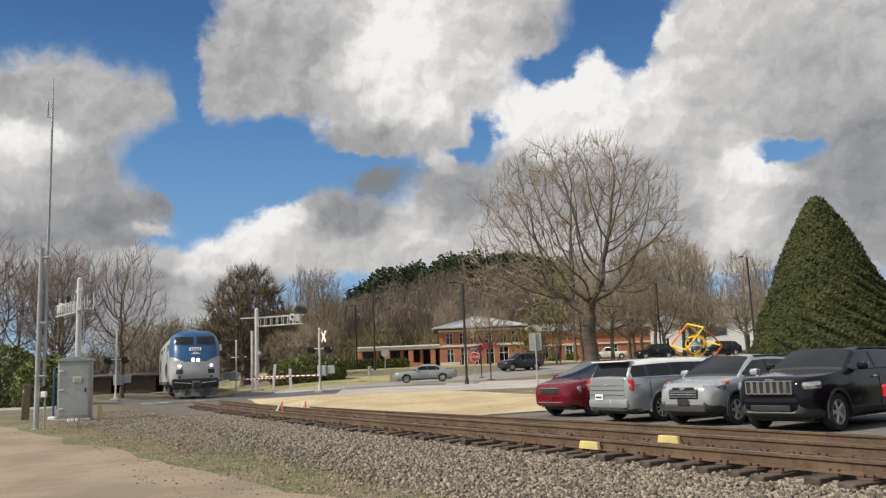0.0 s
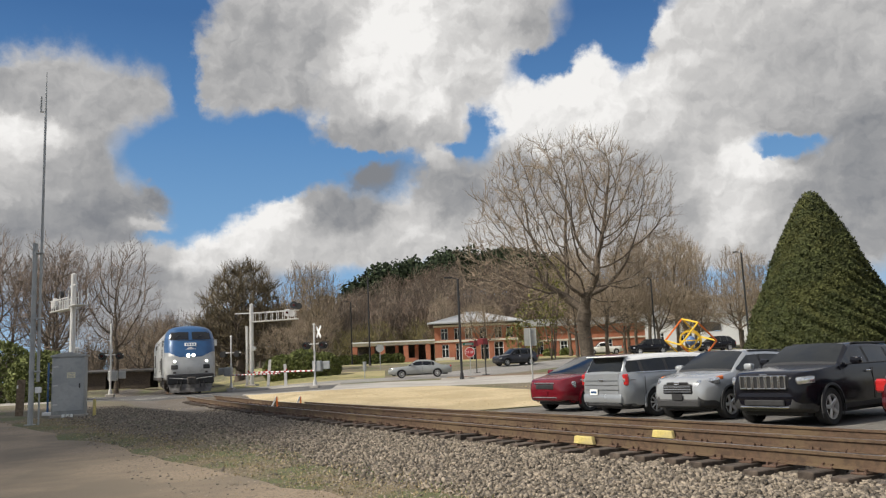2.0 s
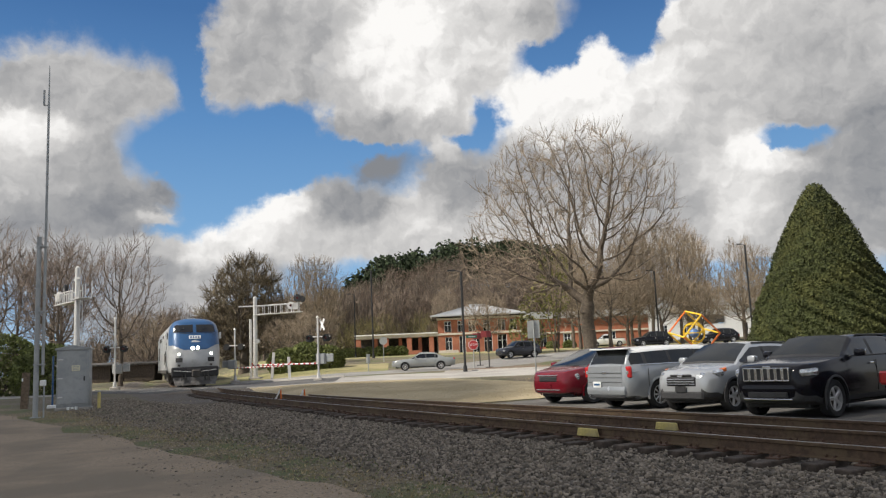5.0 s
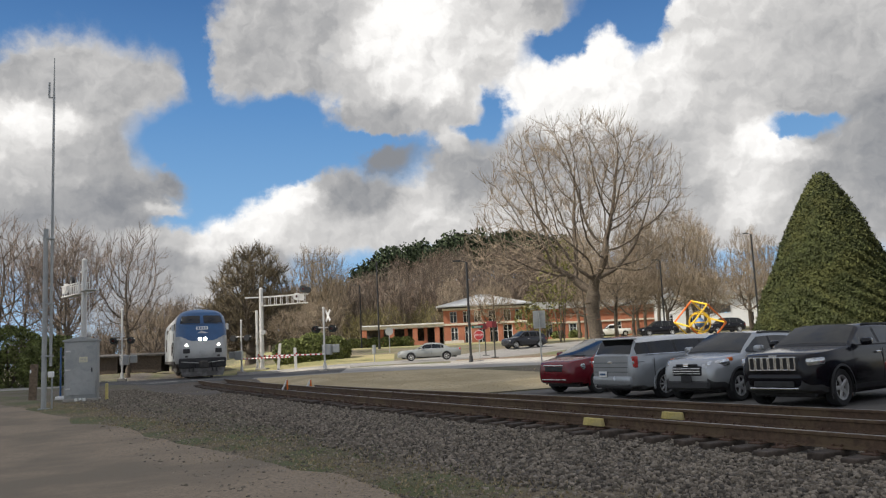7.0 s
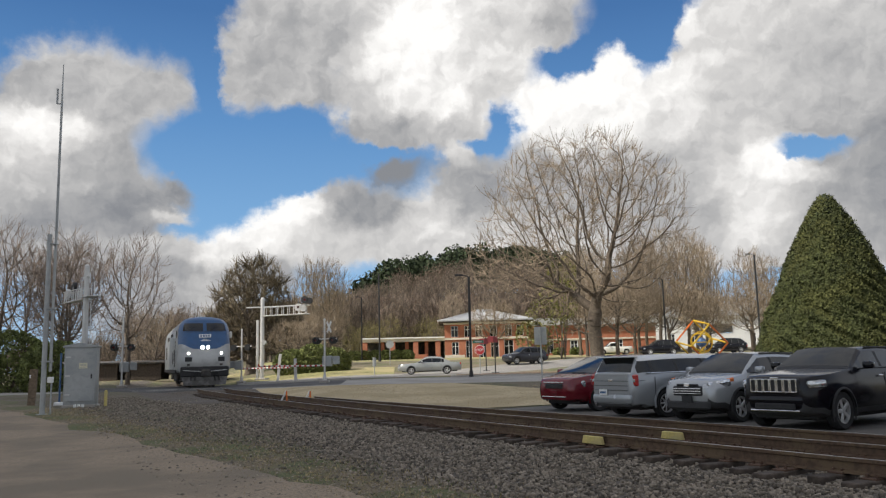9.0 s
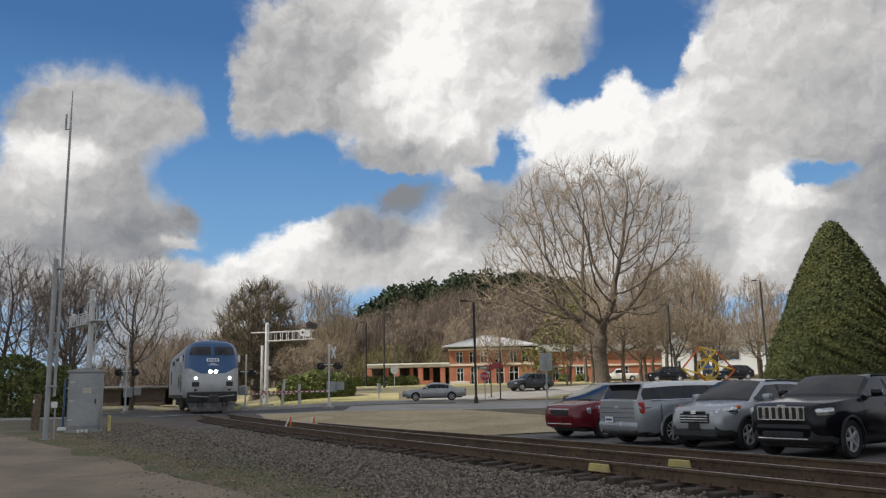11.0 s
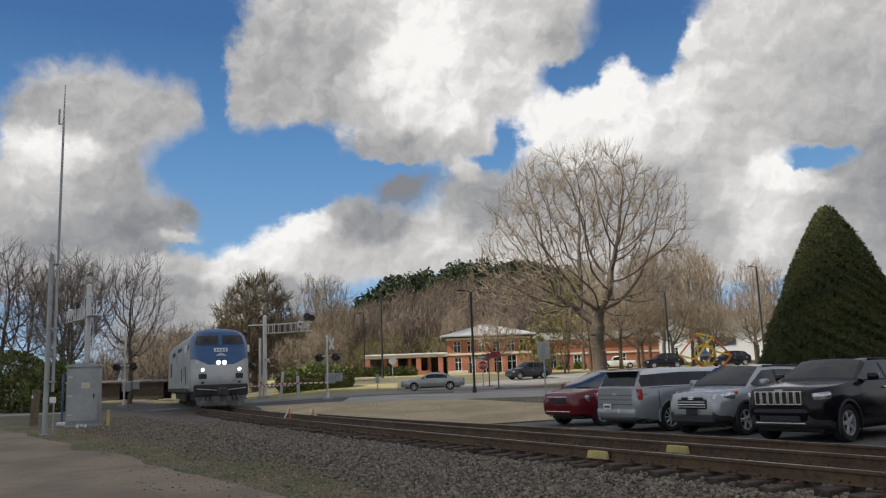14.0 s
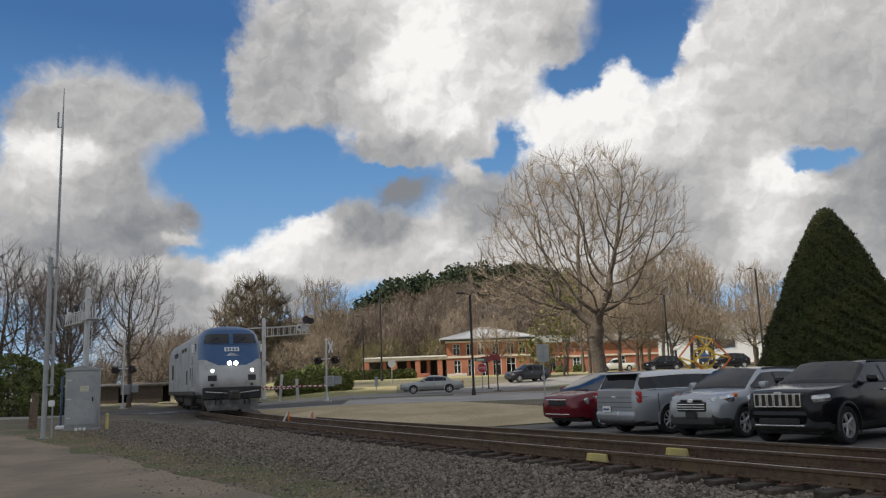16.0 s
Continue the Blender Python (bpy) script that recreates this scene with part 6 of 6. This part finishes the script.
SPOTS = [(0, 31, 118, 1.15, 40), (0, 37.5, 122, 1.1, 200), (1, 42, 112, 0.95, 80), (1, 29, 106, 0.95, 150), (0, 22, 124, 1.1, 300), (0, 41.5, 130, 1.1, 77), (1, 47, 104, 0.7, 20), (1, 16.5, 96, 0.85, 250),
         (2, -36.5, 76, 1.05, 60), (2, -42, 80, 1.1, 130), (2, -47, 74, 1.0, 300), (2, -31.0, 66, 0.95, 15), (1, -36, 100, 0.8, 60), (2, -44, 92, 1.0, 170), (2, -33.5, 72, 1.1, 220), (2, -39, 70, 1.15, 100),
         (1, 6.5, 112, 0.75, 70), (0, 1.0, 150, 0.8, 170), (0, -17, 118, 0.95, 20), (0, -21, 128, 1.05, 120), (1, -13.5, 88, 0.55, 50), (1, -17.5, 90, 0.5, 200),
         (0, 60, 84, 0.9, 100), (2, 66, 92, 1.1, 30), (2, 72, 100, 1.2, 90), (1, 52, 120, 0.8, 60), (0, 54, 135, 1.0, 10), (1, 40, 128, 0.9, 330), (0, 27.5, 112, 1.0, 15), (0, 34.5, 116, 1.15, 160), (1, 24, 104, 0.9, 35), (0, 46, 122, 1.0, 280), (1, 35, 108, 0.8, 120), (0, 19, 116, 1.0, 220)]
for k, x, y, s, turn in SPOTS:
    ob = copy_thing(kinds[k], pose(x, y, gz(x, y) - 0.1, 0, 0, turn))
    ob.scale = (s, s, s)


def flakes(centres, size, stretch, rand, up=0.0, wide=0.5, out=None):
    """Small bent leaf or twig sprays, one folded quad each, at the given places."""
    n_ = len(centres)
    d = rand.normal(0, 1, (n_, 3)) + np.array([0, 0, up])
    d /= np.linalg.norm(d, axis=1, keepdims=True)
    e = np.cross(d, rand.normal(0, 1, (n_, 3)) if out is None else out + rand.normal(0, 0.45, (n_, 3)))
    e /= np.linalg.norm(e, axis=1, keepdims=True) + 1e-9
    s = size * rand.uniform(0.6, 1.4, (n_, 1))
    c = np.cross(d, e) * s * wide * 0.5
    v = np.stack([centres - d * s * stretch, centres + e * s * wide + c, centres + d * s * stretch, centres - e * s * wide + c], 1).reshape(-1, 3)
    me = bpy.data.meshes.new("leaves")
    me.vertices.add(len(v))
    me.vertices.foreach_set("co", v.ravel())
    me.loops.add(4 * n_)
    me.loops.foreach_set("vertex_index", np.arange(4 * n_))
    me.polygons.add(n_)
    me.polygons.foreach_set("loop_start", np.arange(0, 4 * n_, 4))
    me.update(calc_edges=True)
    return me


def clipped_conifer():
    H, R = 9.4, 4.15
    x, y = 19.15, 40.0
    ob = thing("conifer", "dense dark green conical evergreen tree", "tree", pose(x, y, gz(x, y)))
    rand = seeded(21)

    def radius(z):
        return R * np.clip(1 - z / H, 0, 1) ** 0.80 * (1 - 0.12 * smooth(1.2, 0.0, z))

    n_ = 150000
    z = H * (1 - np.sqrt(rand.uniform(0, 1, n_))) * 0.995
    a = rand.uniform(0, 2 * math.pi, n_)
    lump = 1 + 0.045 * np.sin(a * 9 + z * 3.1) * np.sin(z * 5.3 + a * 4) + 0.03 * np.sin(a * 23 + z * 11)
    r = radius(z) * lump + rand.normal(0, 0.06, n_) + 0.10
    pts = np.stack([r * np.cos(a), r * np.sin(a), z], 1)
    part("foliage", flakes(pts, 0.062, 1.1, rand, 0.9, 0.5, np.stack([np.cos(a), np.sin(a), np.full(n_, 0.4)], 1)), M["yew"], ob, "short dense green needles")
    prof = [(float(radius(zz)) * 0.95 + 0.01, zz) for zz in np.linspace(0.1, H - 0.05, 14)]
    verts = [(rr * math.cos(t), rr * math.sin(t), zz) for rr, zz in prof for t in np.linspace(0, 2 * math.pi, 29)]
    part("inner_growth", mesh_of("inner_growth", verts, grid_faces(len(prof), 29), True), M["pine"], ob)
    part("trunk", rod((0, 0, -0.2), (0, 0, 3.0), 0.28, 0.2, 10), M["bark"], ob)


clipped_conifer()


def shrub(name, label, blobs, n_, size, mat, group=""):
    """A bush: sprays over several lobes; blobs are (x, y, z, rx, ry, rz)."""
    x, y = blobs[0][0], blobs[0][1]
    ob = thing(name, label, "shrub", pose(x, y, gz(x, y)), group)
    rand = seeded(int(abs(x * 31 + y * 7)))
    allp = []
    for bx, by, bz, rx, ry, rz in blobs:
        d = rand.normal(0, 1, (n_ // len(blobs), 3))
        d /= np.linalg.norm(d, axis=1, keepdims=True)
        rr = rand.uniform(0.75, 1.05, (len(d), 1)) ** 0.6
        allp.append(d * rr * np.array([rx, ry, rz]) + np.array([bx - x, by - y, bz]))
    p = np.concatenate(allp)
    p = p[p[:, 2] > -0.1]
    part("foliage", flakes(p, size, 0.8, rand, 0.3, 0.5), M[mat], ob)
    stem = []
    for bx, by, bz, rx, ry, rz in blobs:
        for k in range(5):
            t = 2 * math.pi * k / 5
            stem.append(((bx - x, by - y, -0.1), (bx - x + 0.6 * rx * math.cos(t), by - y + 0.6 * ry * math.sin(t), bz + 0.4 * rz), 0.06, 0.02, 5))
    v, f = tubes(stem)
    part("stem", mesh_of("stem", v, f), M["bark"], ob)
    return ob


shrub("hedge", "rounded green hedge behind the crossing gate", [(-15, 79, 0.9, 1.9, 1.6, 1.5), (-13, 79, 1.1, 1.9, 1.7, 1.8), (-11.2, 79.5, 1.0, 1.8, 1.6, 1.5)], 18000, 0.13, "bush")
shrub("hedge", "clipped green hedge in front of the brick building", [(-14 + 1.6 * k, 121, 0.6, 1.1, 0.8, 0.85) for k in range(6)], 5000, 0.22, "bush")
shrub("hedge", "bright green evergreen bush beside the lane", [(-24, 50, 1.2, 2.2, 2.0, 1.9), (-27.5, 51, 1.6, 2.4, 2.0, 2.3), (-31, 52, 1.4, 2.4, 2, 2.2)], 26000, 0.12, "bush")
for k, (x, y) in enumerate(((15.2, 134), (18.5, 134.5), (21.2, 134), (26.5, 133))):
    shrub("shrub", "low round green shrub at the foot of the wall", [(x, y, 0.5, 1.1, 0.9, 0.75)], 900, 0.24, "bush", "foundation shrubs")
shrub("shrub", "olive-green leafy tree beside the big bare tree", [(11.0, 90, 4.0, 2.4, 2.2, 2.8), (12.6, 90, 6.6, 2.2, 2.0, 2.6), (9.6, 91, 2.4, 2.0, 2.0, 2.0), (13, 90, 9.4, 1.7, 1.6, 2.0)], 2600, 0.17, "olive")
bare_tree("dense rounded brown-green tree behind the train", pose(-23.2, 96, gz(-23.2, 96)), [(0, 0, 6.8, 5.4, 4.6, 5.0), (-2.2, 1, 4.6, 3.8, 3.6, 3.2), (2.5, 1, 4.8, 3.6, 3.6, 3.2), (0.2, 0, 10.4, 3.6, 3.4, 3.2)], upright(1.6), 41, 2000,
          mats=("bark", "round_leaf"), group="", tip=0.042, twigs=11, long=1.5, kill=0.6, rise=0.5)


def woods(name, label, n_, area, highs, mat, each_, size, narrow):
    """Far woods: crowns of upright sprays on the hill, in one object."""
    rand = seeded(n_)
    pts, stems = [], []
    for _ in range(n_):
        x, y = area(rand)
        h = rand.uniform(*highs)
        z0 = gz(x, y)
        stems.append(((x, y, z0 - 0.3), (x, y, z0 + h * 0.45), 0.26, 0.17, 4))
        for _limb in range(9 if narrow < 0.3 else 2):
            low, turn, out = rand.uniform(0.25, 0.5), rand.uniform(0, 6.28), rand.uniform(0.1, 0.9) * h * narrow
            stems.append(((x, y, z0 + h * low), (x + out * math.cos(turn), y + out * math.sin(turn), z0 + h * rand.uniform(0.7, 0.98)), 0.13, 0.03, 3))
        k = int(each_)
        d = rand.normal(0, 1, (k, 3))
        d /= np.linalg.norm(d, axis=1, keepdims=True)
        d *= rand.uniform(0.2, 1.0, (k, 1)) ** 0.5
        w = h * narrow * rand.uniform(0.8, 1.25)
        pts.append(d * np.array([w, w, h * 0.42]) + np.array([x, y, z0 + h * 0.58]))
    p = np.concatenate(pts)
    me = flakes(p, size, 2.6 if narrow < 0.3 else 0.7, rand, 1.5 if narrow < 0.3 else 0.0, 0.13 if narrow < 0.3 else 0.5)
    me.materials.append(M[mat])
    tagged(new(name, me), label, "woods", kind="stuff")
    v, f = tubes(stems)
    trunks = new("far_trunks", mesh_of("far_trunks", v, f))
    trunks.data.materials.append(M["bark"])
    return tagged(trunks, "grey-brown trunks and limbs of the far woods", "woods", kind="stuff")


def hillside(r):
    y = r.uniform(172, 300)
    return r.uniform(-75, 30 if y < 200 else 75), y


woods("far_woods", "leafless grey-brown woods on the hillside", 440, hillside, (12, 17), "wood_grey", 330, 0.36, 0.24)
woods("far_woods", "leafless reddish woods behind the buildings", 300, lambda r: (r.uniform(-70, 150), r.uniform(200, 260)), (10, 14), "twig_red", 240, 0.34, 0.26)
woods("far_woods", "budding olive-brown woods behind the brick building", 40, lambda r: (r.uniform(-22, 18), r.uniform(160, 185)), (7, 10), "spring", 420, 0.24, 0.28)
woods("far_pines", "dark green pines along the hilltop", 120, lambda r: (r.uniform(-34, 48), r.uniform(300, 340)), (15, 21), "pine", 620, 0.95, 0.36)
woods("far_woods", "leafless woods behind the railway", 260, lambda r: (r.uniform(-170, -48), r.uniform(150, 240)), (5, 9), "wood_grey", 220, 0.3, 0.26)

# ---- sleepers, tie plates, ballast stones, weeds ----
tie_mesh = bpy.data.meshes.new("tie")
bm = box((2.6, 0.225, 0.17), (0, 0, -0.085), 0.012)
bm.to_mesh(tie_mesh)
bm.free()
tie_mesh.materials.append(M["tie"])
plate_mesh = bpy.data.meshes.new("tie_plate")
bm = box((0.36, 0.20, 0.022), (0, 0, 0.011), 0.004)
for sx in (-0.11, 0.11):
    for sy in (-0.06, 0.06):
        join(bm, box((0.035, 0.025, 0.04), (sx, sy, 0.04), 0.0))
bm.to_mesh(plate_mesh)
bm.free()
plate_mesh.materials.append(M["plate"])
rand = seeded(31)
y = 47.0
while y > 3.0:
    x, yy, dx, dy = (float(v) for v in track(y))
    a = math.degrees(math.atan2(dx, -dy))
    t_ = part("sleeper", tie_mesh, [], main_line, place=pose(x + rand.normal(0, 0.06), yy, -0.208 + rand.normal(0, 0.008), rand.normal(0, 1.2), rand.normal(0, 0.5), a + rand.normal(0, 1.2)))
    for s in (-0.75, 0.75):
        part("tie_plate", plate_mesh, [], t_, place=pose(s, 0, 0.0))
    y -= 0.53 / math.sqrt(1 + float(lean(y)) ** 2)

# yellow covers on the webs of both rails
for off, y0 in ((-0.83, 14.05), (0.67, 13.76)):
    x, yy, dx, dy = (float(v) for v in track(y0, off))
    ob = thing("rail_marker", "yellow painted steel cover against the rail", "marker", pose(x, yy, -0.175, 0, 0, math.degrees(math.atan2(dy, dx))), "yellow rail covers")
    part("cover", prism([(-0.26, 0.0), (0.26, 0.0), (0.22, 0.13), (-0.22, 0.13)], -0.045, 0.03, 0.012), M["yellow"], ob)


def stones(name, label, n_, y0, y1, offs, size, mat, lift=0.0, power=1.6):
    """Loose angular stones on the ground beside the track, thinning out with distance."""
    rand = seeded(n_)
    yy = y0 + (y1 - y0) * rand.uniform(0, 1, n_) ** power
    off = rand.uniform(offs[0], offs[1], n_)
    px, py, _, _ = track(yy, off)
    keep = rand.uniform(0, 1, n_) < (np.where(off < -3.3, np.clip((5.2 + off) / 1.9, 0.05, 1), 1) if offs[0] > -6 else 1.0)
    px, py = px[keep], py[keep]
    k = len(px)
    s = size * rand.uniform(0.55, 1.5, (k, 1, 1))
    cube = np.array([(i, j, l) for i in (-1, 1) for j in (-1, 1) for l in (-1, 1)], float)
    v = cube[None] * rand.uniform(0.45, 1.15, (k, 8, 3)) * rand.uniform(0.6, 1.3, (k, 1, 3)) * s
    a = rand.uniform(0, 2 * math.pi, k)
    c_, s_ = np.cos(a)[:, None], np.sin(a)[:, None]
    tilt = rand.uniform(-0.7, 0.7, k)[:, None]
    x_, y_, z_ = v[..., 0], v[..., 1], v[..., 2]
    y_, z_ = y_ * np.cos(tilt) - z_ * np.sin(tilt), y_ * np.sin(tilt) + z_ * np.cos(tilt)
    x_, y_ = x_ * c_ - y_ * s_, x_ * s_ + y_ * c_
    z0 = ground_z(px, py) + lift + rand.uniform(0.0, 0.03, k)
    v = np.stack([x_ + px[:, None], y_ + py[:, None], z_ + z0[:, None]], -1).reshape(-1, 3)
    quad = np.array([(0, 1, 3, 2), (4, 6, 7, 5), (0, 4, 5, 1), (2, 3, 7, 6), (0, 2, 6, 4), (1, 5, 7, 3)])
    f = (quad[None] + 8 * np.arange(k)[:, None, None]).reshape(-1, 4)
    me = bpy.data.meshes.new(name)
    me.vertices.add(len(v))
    me.vertices.foreach_set("co", v.ravel())
    me.loops.add(f.size)
    me.loops.foreach_set("vertex_index", f.ravel())
    me.polygons.add(len(f))
    me.polygons.foreach_set("loop_start", np.arange(0, f.size, 4))
    me.update(calc_edges=True)
    me.materials.append(M[mat])
    return tagged(new(name, me), label, "ballast", kind="stuff")


stones("ballast_stones", "loose grey and tan crushed ballast stones", 66000, 5.5, 36, (-5.4, -1.0), 0.0215, "stone")
stones("yard_stones", "scattered small stones on the bare dirt", 12000, 9, 40, (-7.6, -4.8), 0.018, "stone", 0.0, 1.3)
stones("ballast_stones", "loose grey ballast stones between the rails", 14000, 5.5, 30, (-0.66, 0.66), 0.026, "stone", -0.01)
stones("ballast_stones", "loose reddish stones beside the siding rail", 9000, 5.5, 30, (0.85, 3.4), 0.022, "stone_red")


def blades(name, label, n_, line, spread_, high, mat, clump=0.35, power=1.4):
    """Tufts of thin blades strewn along a plan line, thickest at its near end."""
    rand = seeded(n_ + 1)
    k = n_ // 14
    pts = np.array(line, float)
    cum = np.concatenate([[0], np.cumsum(np.linalg.norm(np.diff(pts, axis=0), axis=1))])
    at = cum[-1] * rand.uniform(0, 1, k) ** power
    cx, cy = np.interp(at, cum, pts[:, 0]), np.interp(at, cum, pts[:, 1])
    cx, cy = cx + rand.normal(0, spread_, k), cy + rand.normal(0, spread_, k)
    px = np.repeat(cx, 14) + rand.normal(0, clump * 0.5, k * 14)
    py = np.repeat(cy, 14) + rand.normal(0, clump * 0.5, k * 14)
    z0 = ground_z(px, py) + 0.01
    p = np.stack([px, py, z0], 1)
    h = high * rand.uniform(0.4, 1.3, (len(p), 1))
    tip = p + np.concatenate([rand.normal(0, 0.55, (len(p), 2)), np.ones((len(p), 1))], 1) * h
    side = rand.normal(0, 1, (len(p), 3)) * 0.009
    side[:, 2] = 0
    v = np.stack([p - side, p + side, tip], 1).reshape(-1, 3)
    me = bpy.data.meshes.new(name)
    me.from_pydata(v.tolist(), [], [(3 * i, 3 * i + 1, 3 * i + 2) for i in range(len(p))])
    me.materials.append(M[mat])
    return tagged(new(name, me), label, "grass", kind="stuff")


NEAR_EDGE = [(2.3, 6.0), (-1.0, 11.2), (-3.9, 15.6), (-7.3, 19.3), (-13.7, 27.2)]
blades("dead_grass", "dry tan weeds along the verge", 15000, NEAR_EDGE, 0.55, 0.05, "straw")
blades("green_weeds", "low green weeds along the verge", 9000, NEAR_EDGE[:4], 0.55, 0.035, "weed_green", 0.9)
blades("dead_grass", "dry grass beside the siding rail", 9000, track_line(8, 30, 2.9), 0.3, 0.08, "straw")
blades("dead_grass", "straw-coloured winter grass on the slope", 16000, track_line(27, 46, 7.0), 3.0, 0.05, "straw_pale", 0.8, 1.1)

# ---- what moves ----
FRONT = [(0.0, 54.45), (3.0, 54.15), (5.0, 53.95), (6.5, 53.65), (8.0, 52.95), (9.0, 52.2), (10.2, 51.2), (11.5, 50.0), (12.5, 48.85), (13.5, 47.25), (14.5, 45.45), (15.25, 44.05), (16.0, 42.55)]


def on_track(y, lag, length):
    """Pose of a vehicle whose front is lag metres of track behind the point at y; it sits on the chord of its length."""
    def back(y_, d):
        while d > 0:
            s = min(d, 0.5)
            y_ += s / math.sqrt(1 + float(lean(y_)) ** 2)
            d -= s
        return y_
    a = back(y, lag)
    b = back(a, length * 0.8)
    pa, pb = (Vector([float(v) for v in track(q)[:2]] + [0.0]) for q in (a, b))
    return Matrix.Translation(pa) @ pose(0, 0, 0, 0, 0, math.degrees(math.atan2(pa.y - pb.y, pa.x - pb.x)))


WIND = Vector((0.5, 0.87, 0.0))
DRIFT = [(0.0, -7.0), (2.0, 12.0), (4.0, 22.0), (8.0, 38.0), (12.0, 51.0), (16.0, 56.0)]      # seconds, metres along the wind


def cloud(label, x, y, half_x, half_y, turn, lumps, seed_):
    """A drifting cumulus: a rigid heap of soft lumps high up towards the sun. x, y: where the sun's ray through its middle meets the ground."""
    up = 330.0
    at = Vector((x, y, 0)) + sun_way * (up / sun_way.z)
    bm = bmesh.new()
    rand = seeded(seed_)
    for k in range(lumps):
        a, r = rand.uniform(0, 2 * math.pi), math.sqrt(rand.uniform(0, 1))
        size = rand.uniform(0.11, 0.2) * min(half_x, half_y) * (1.35 - 0.6 * r)
        blob = bmesh.new()
        bmesh.ops.create_icosphere(blob, subdivisions=2, radius=1.0)
        for v in blob.verts:
            v.co = Vector((v.co.x * size * 1.3, v.co.y * size * 1.3, v.co.z * size * 0.7)) * (1 + 0.18 * noise.noise(v.co * 2.3 + Vector((k, 0, 0))))
        bmesh.ops.translate(blob, vec=(half_x * r * math.cos(a), half_y * r * math.sin(a), rand.uniform(0, 14)), verts=blob.verts)
        join(bm, blob)
    ob = thing("cloud", label, "cloud", Matrix.Translation(at) @ pose(0, 0, 0, 0, 0, turn), "drifting clouds")
    part("vapour", bm, M["cloud"], ob, soft=True)
    return ob


M["cloud"] = material("cloud", (0.85, 0.85, 0.86), 1.0, vary=0.03, grain=0.02)
clouds = [cloud("white cumulus cloud drifting in front of the sun", -92.3, -62.1, 78, 95, -30, 230, 4)]


def motions():
    walk(sky, [(0.0, pose(0, 0, 0)), (16.0, pose(0, 0, 0, 0, 0, -1.3))])
    for c in clouds:
        m = c.matrix_basis.copy()
        walk(c, [(t, Matrix.Translation(WIND * d) @ m) for t, d in DRIFT])
    walk(locomotive, [(t, on_track(y, 0.0, LOCO)) for t, y in FRONT])
    for k, car in enumerate(coaches):
        walk(car, [(t, on_track(y, LOCO + 0.5 + 26.0 * k, 25.6)) for t, y in FRONT])


motions()
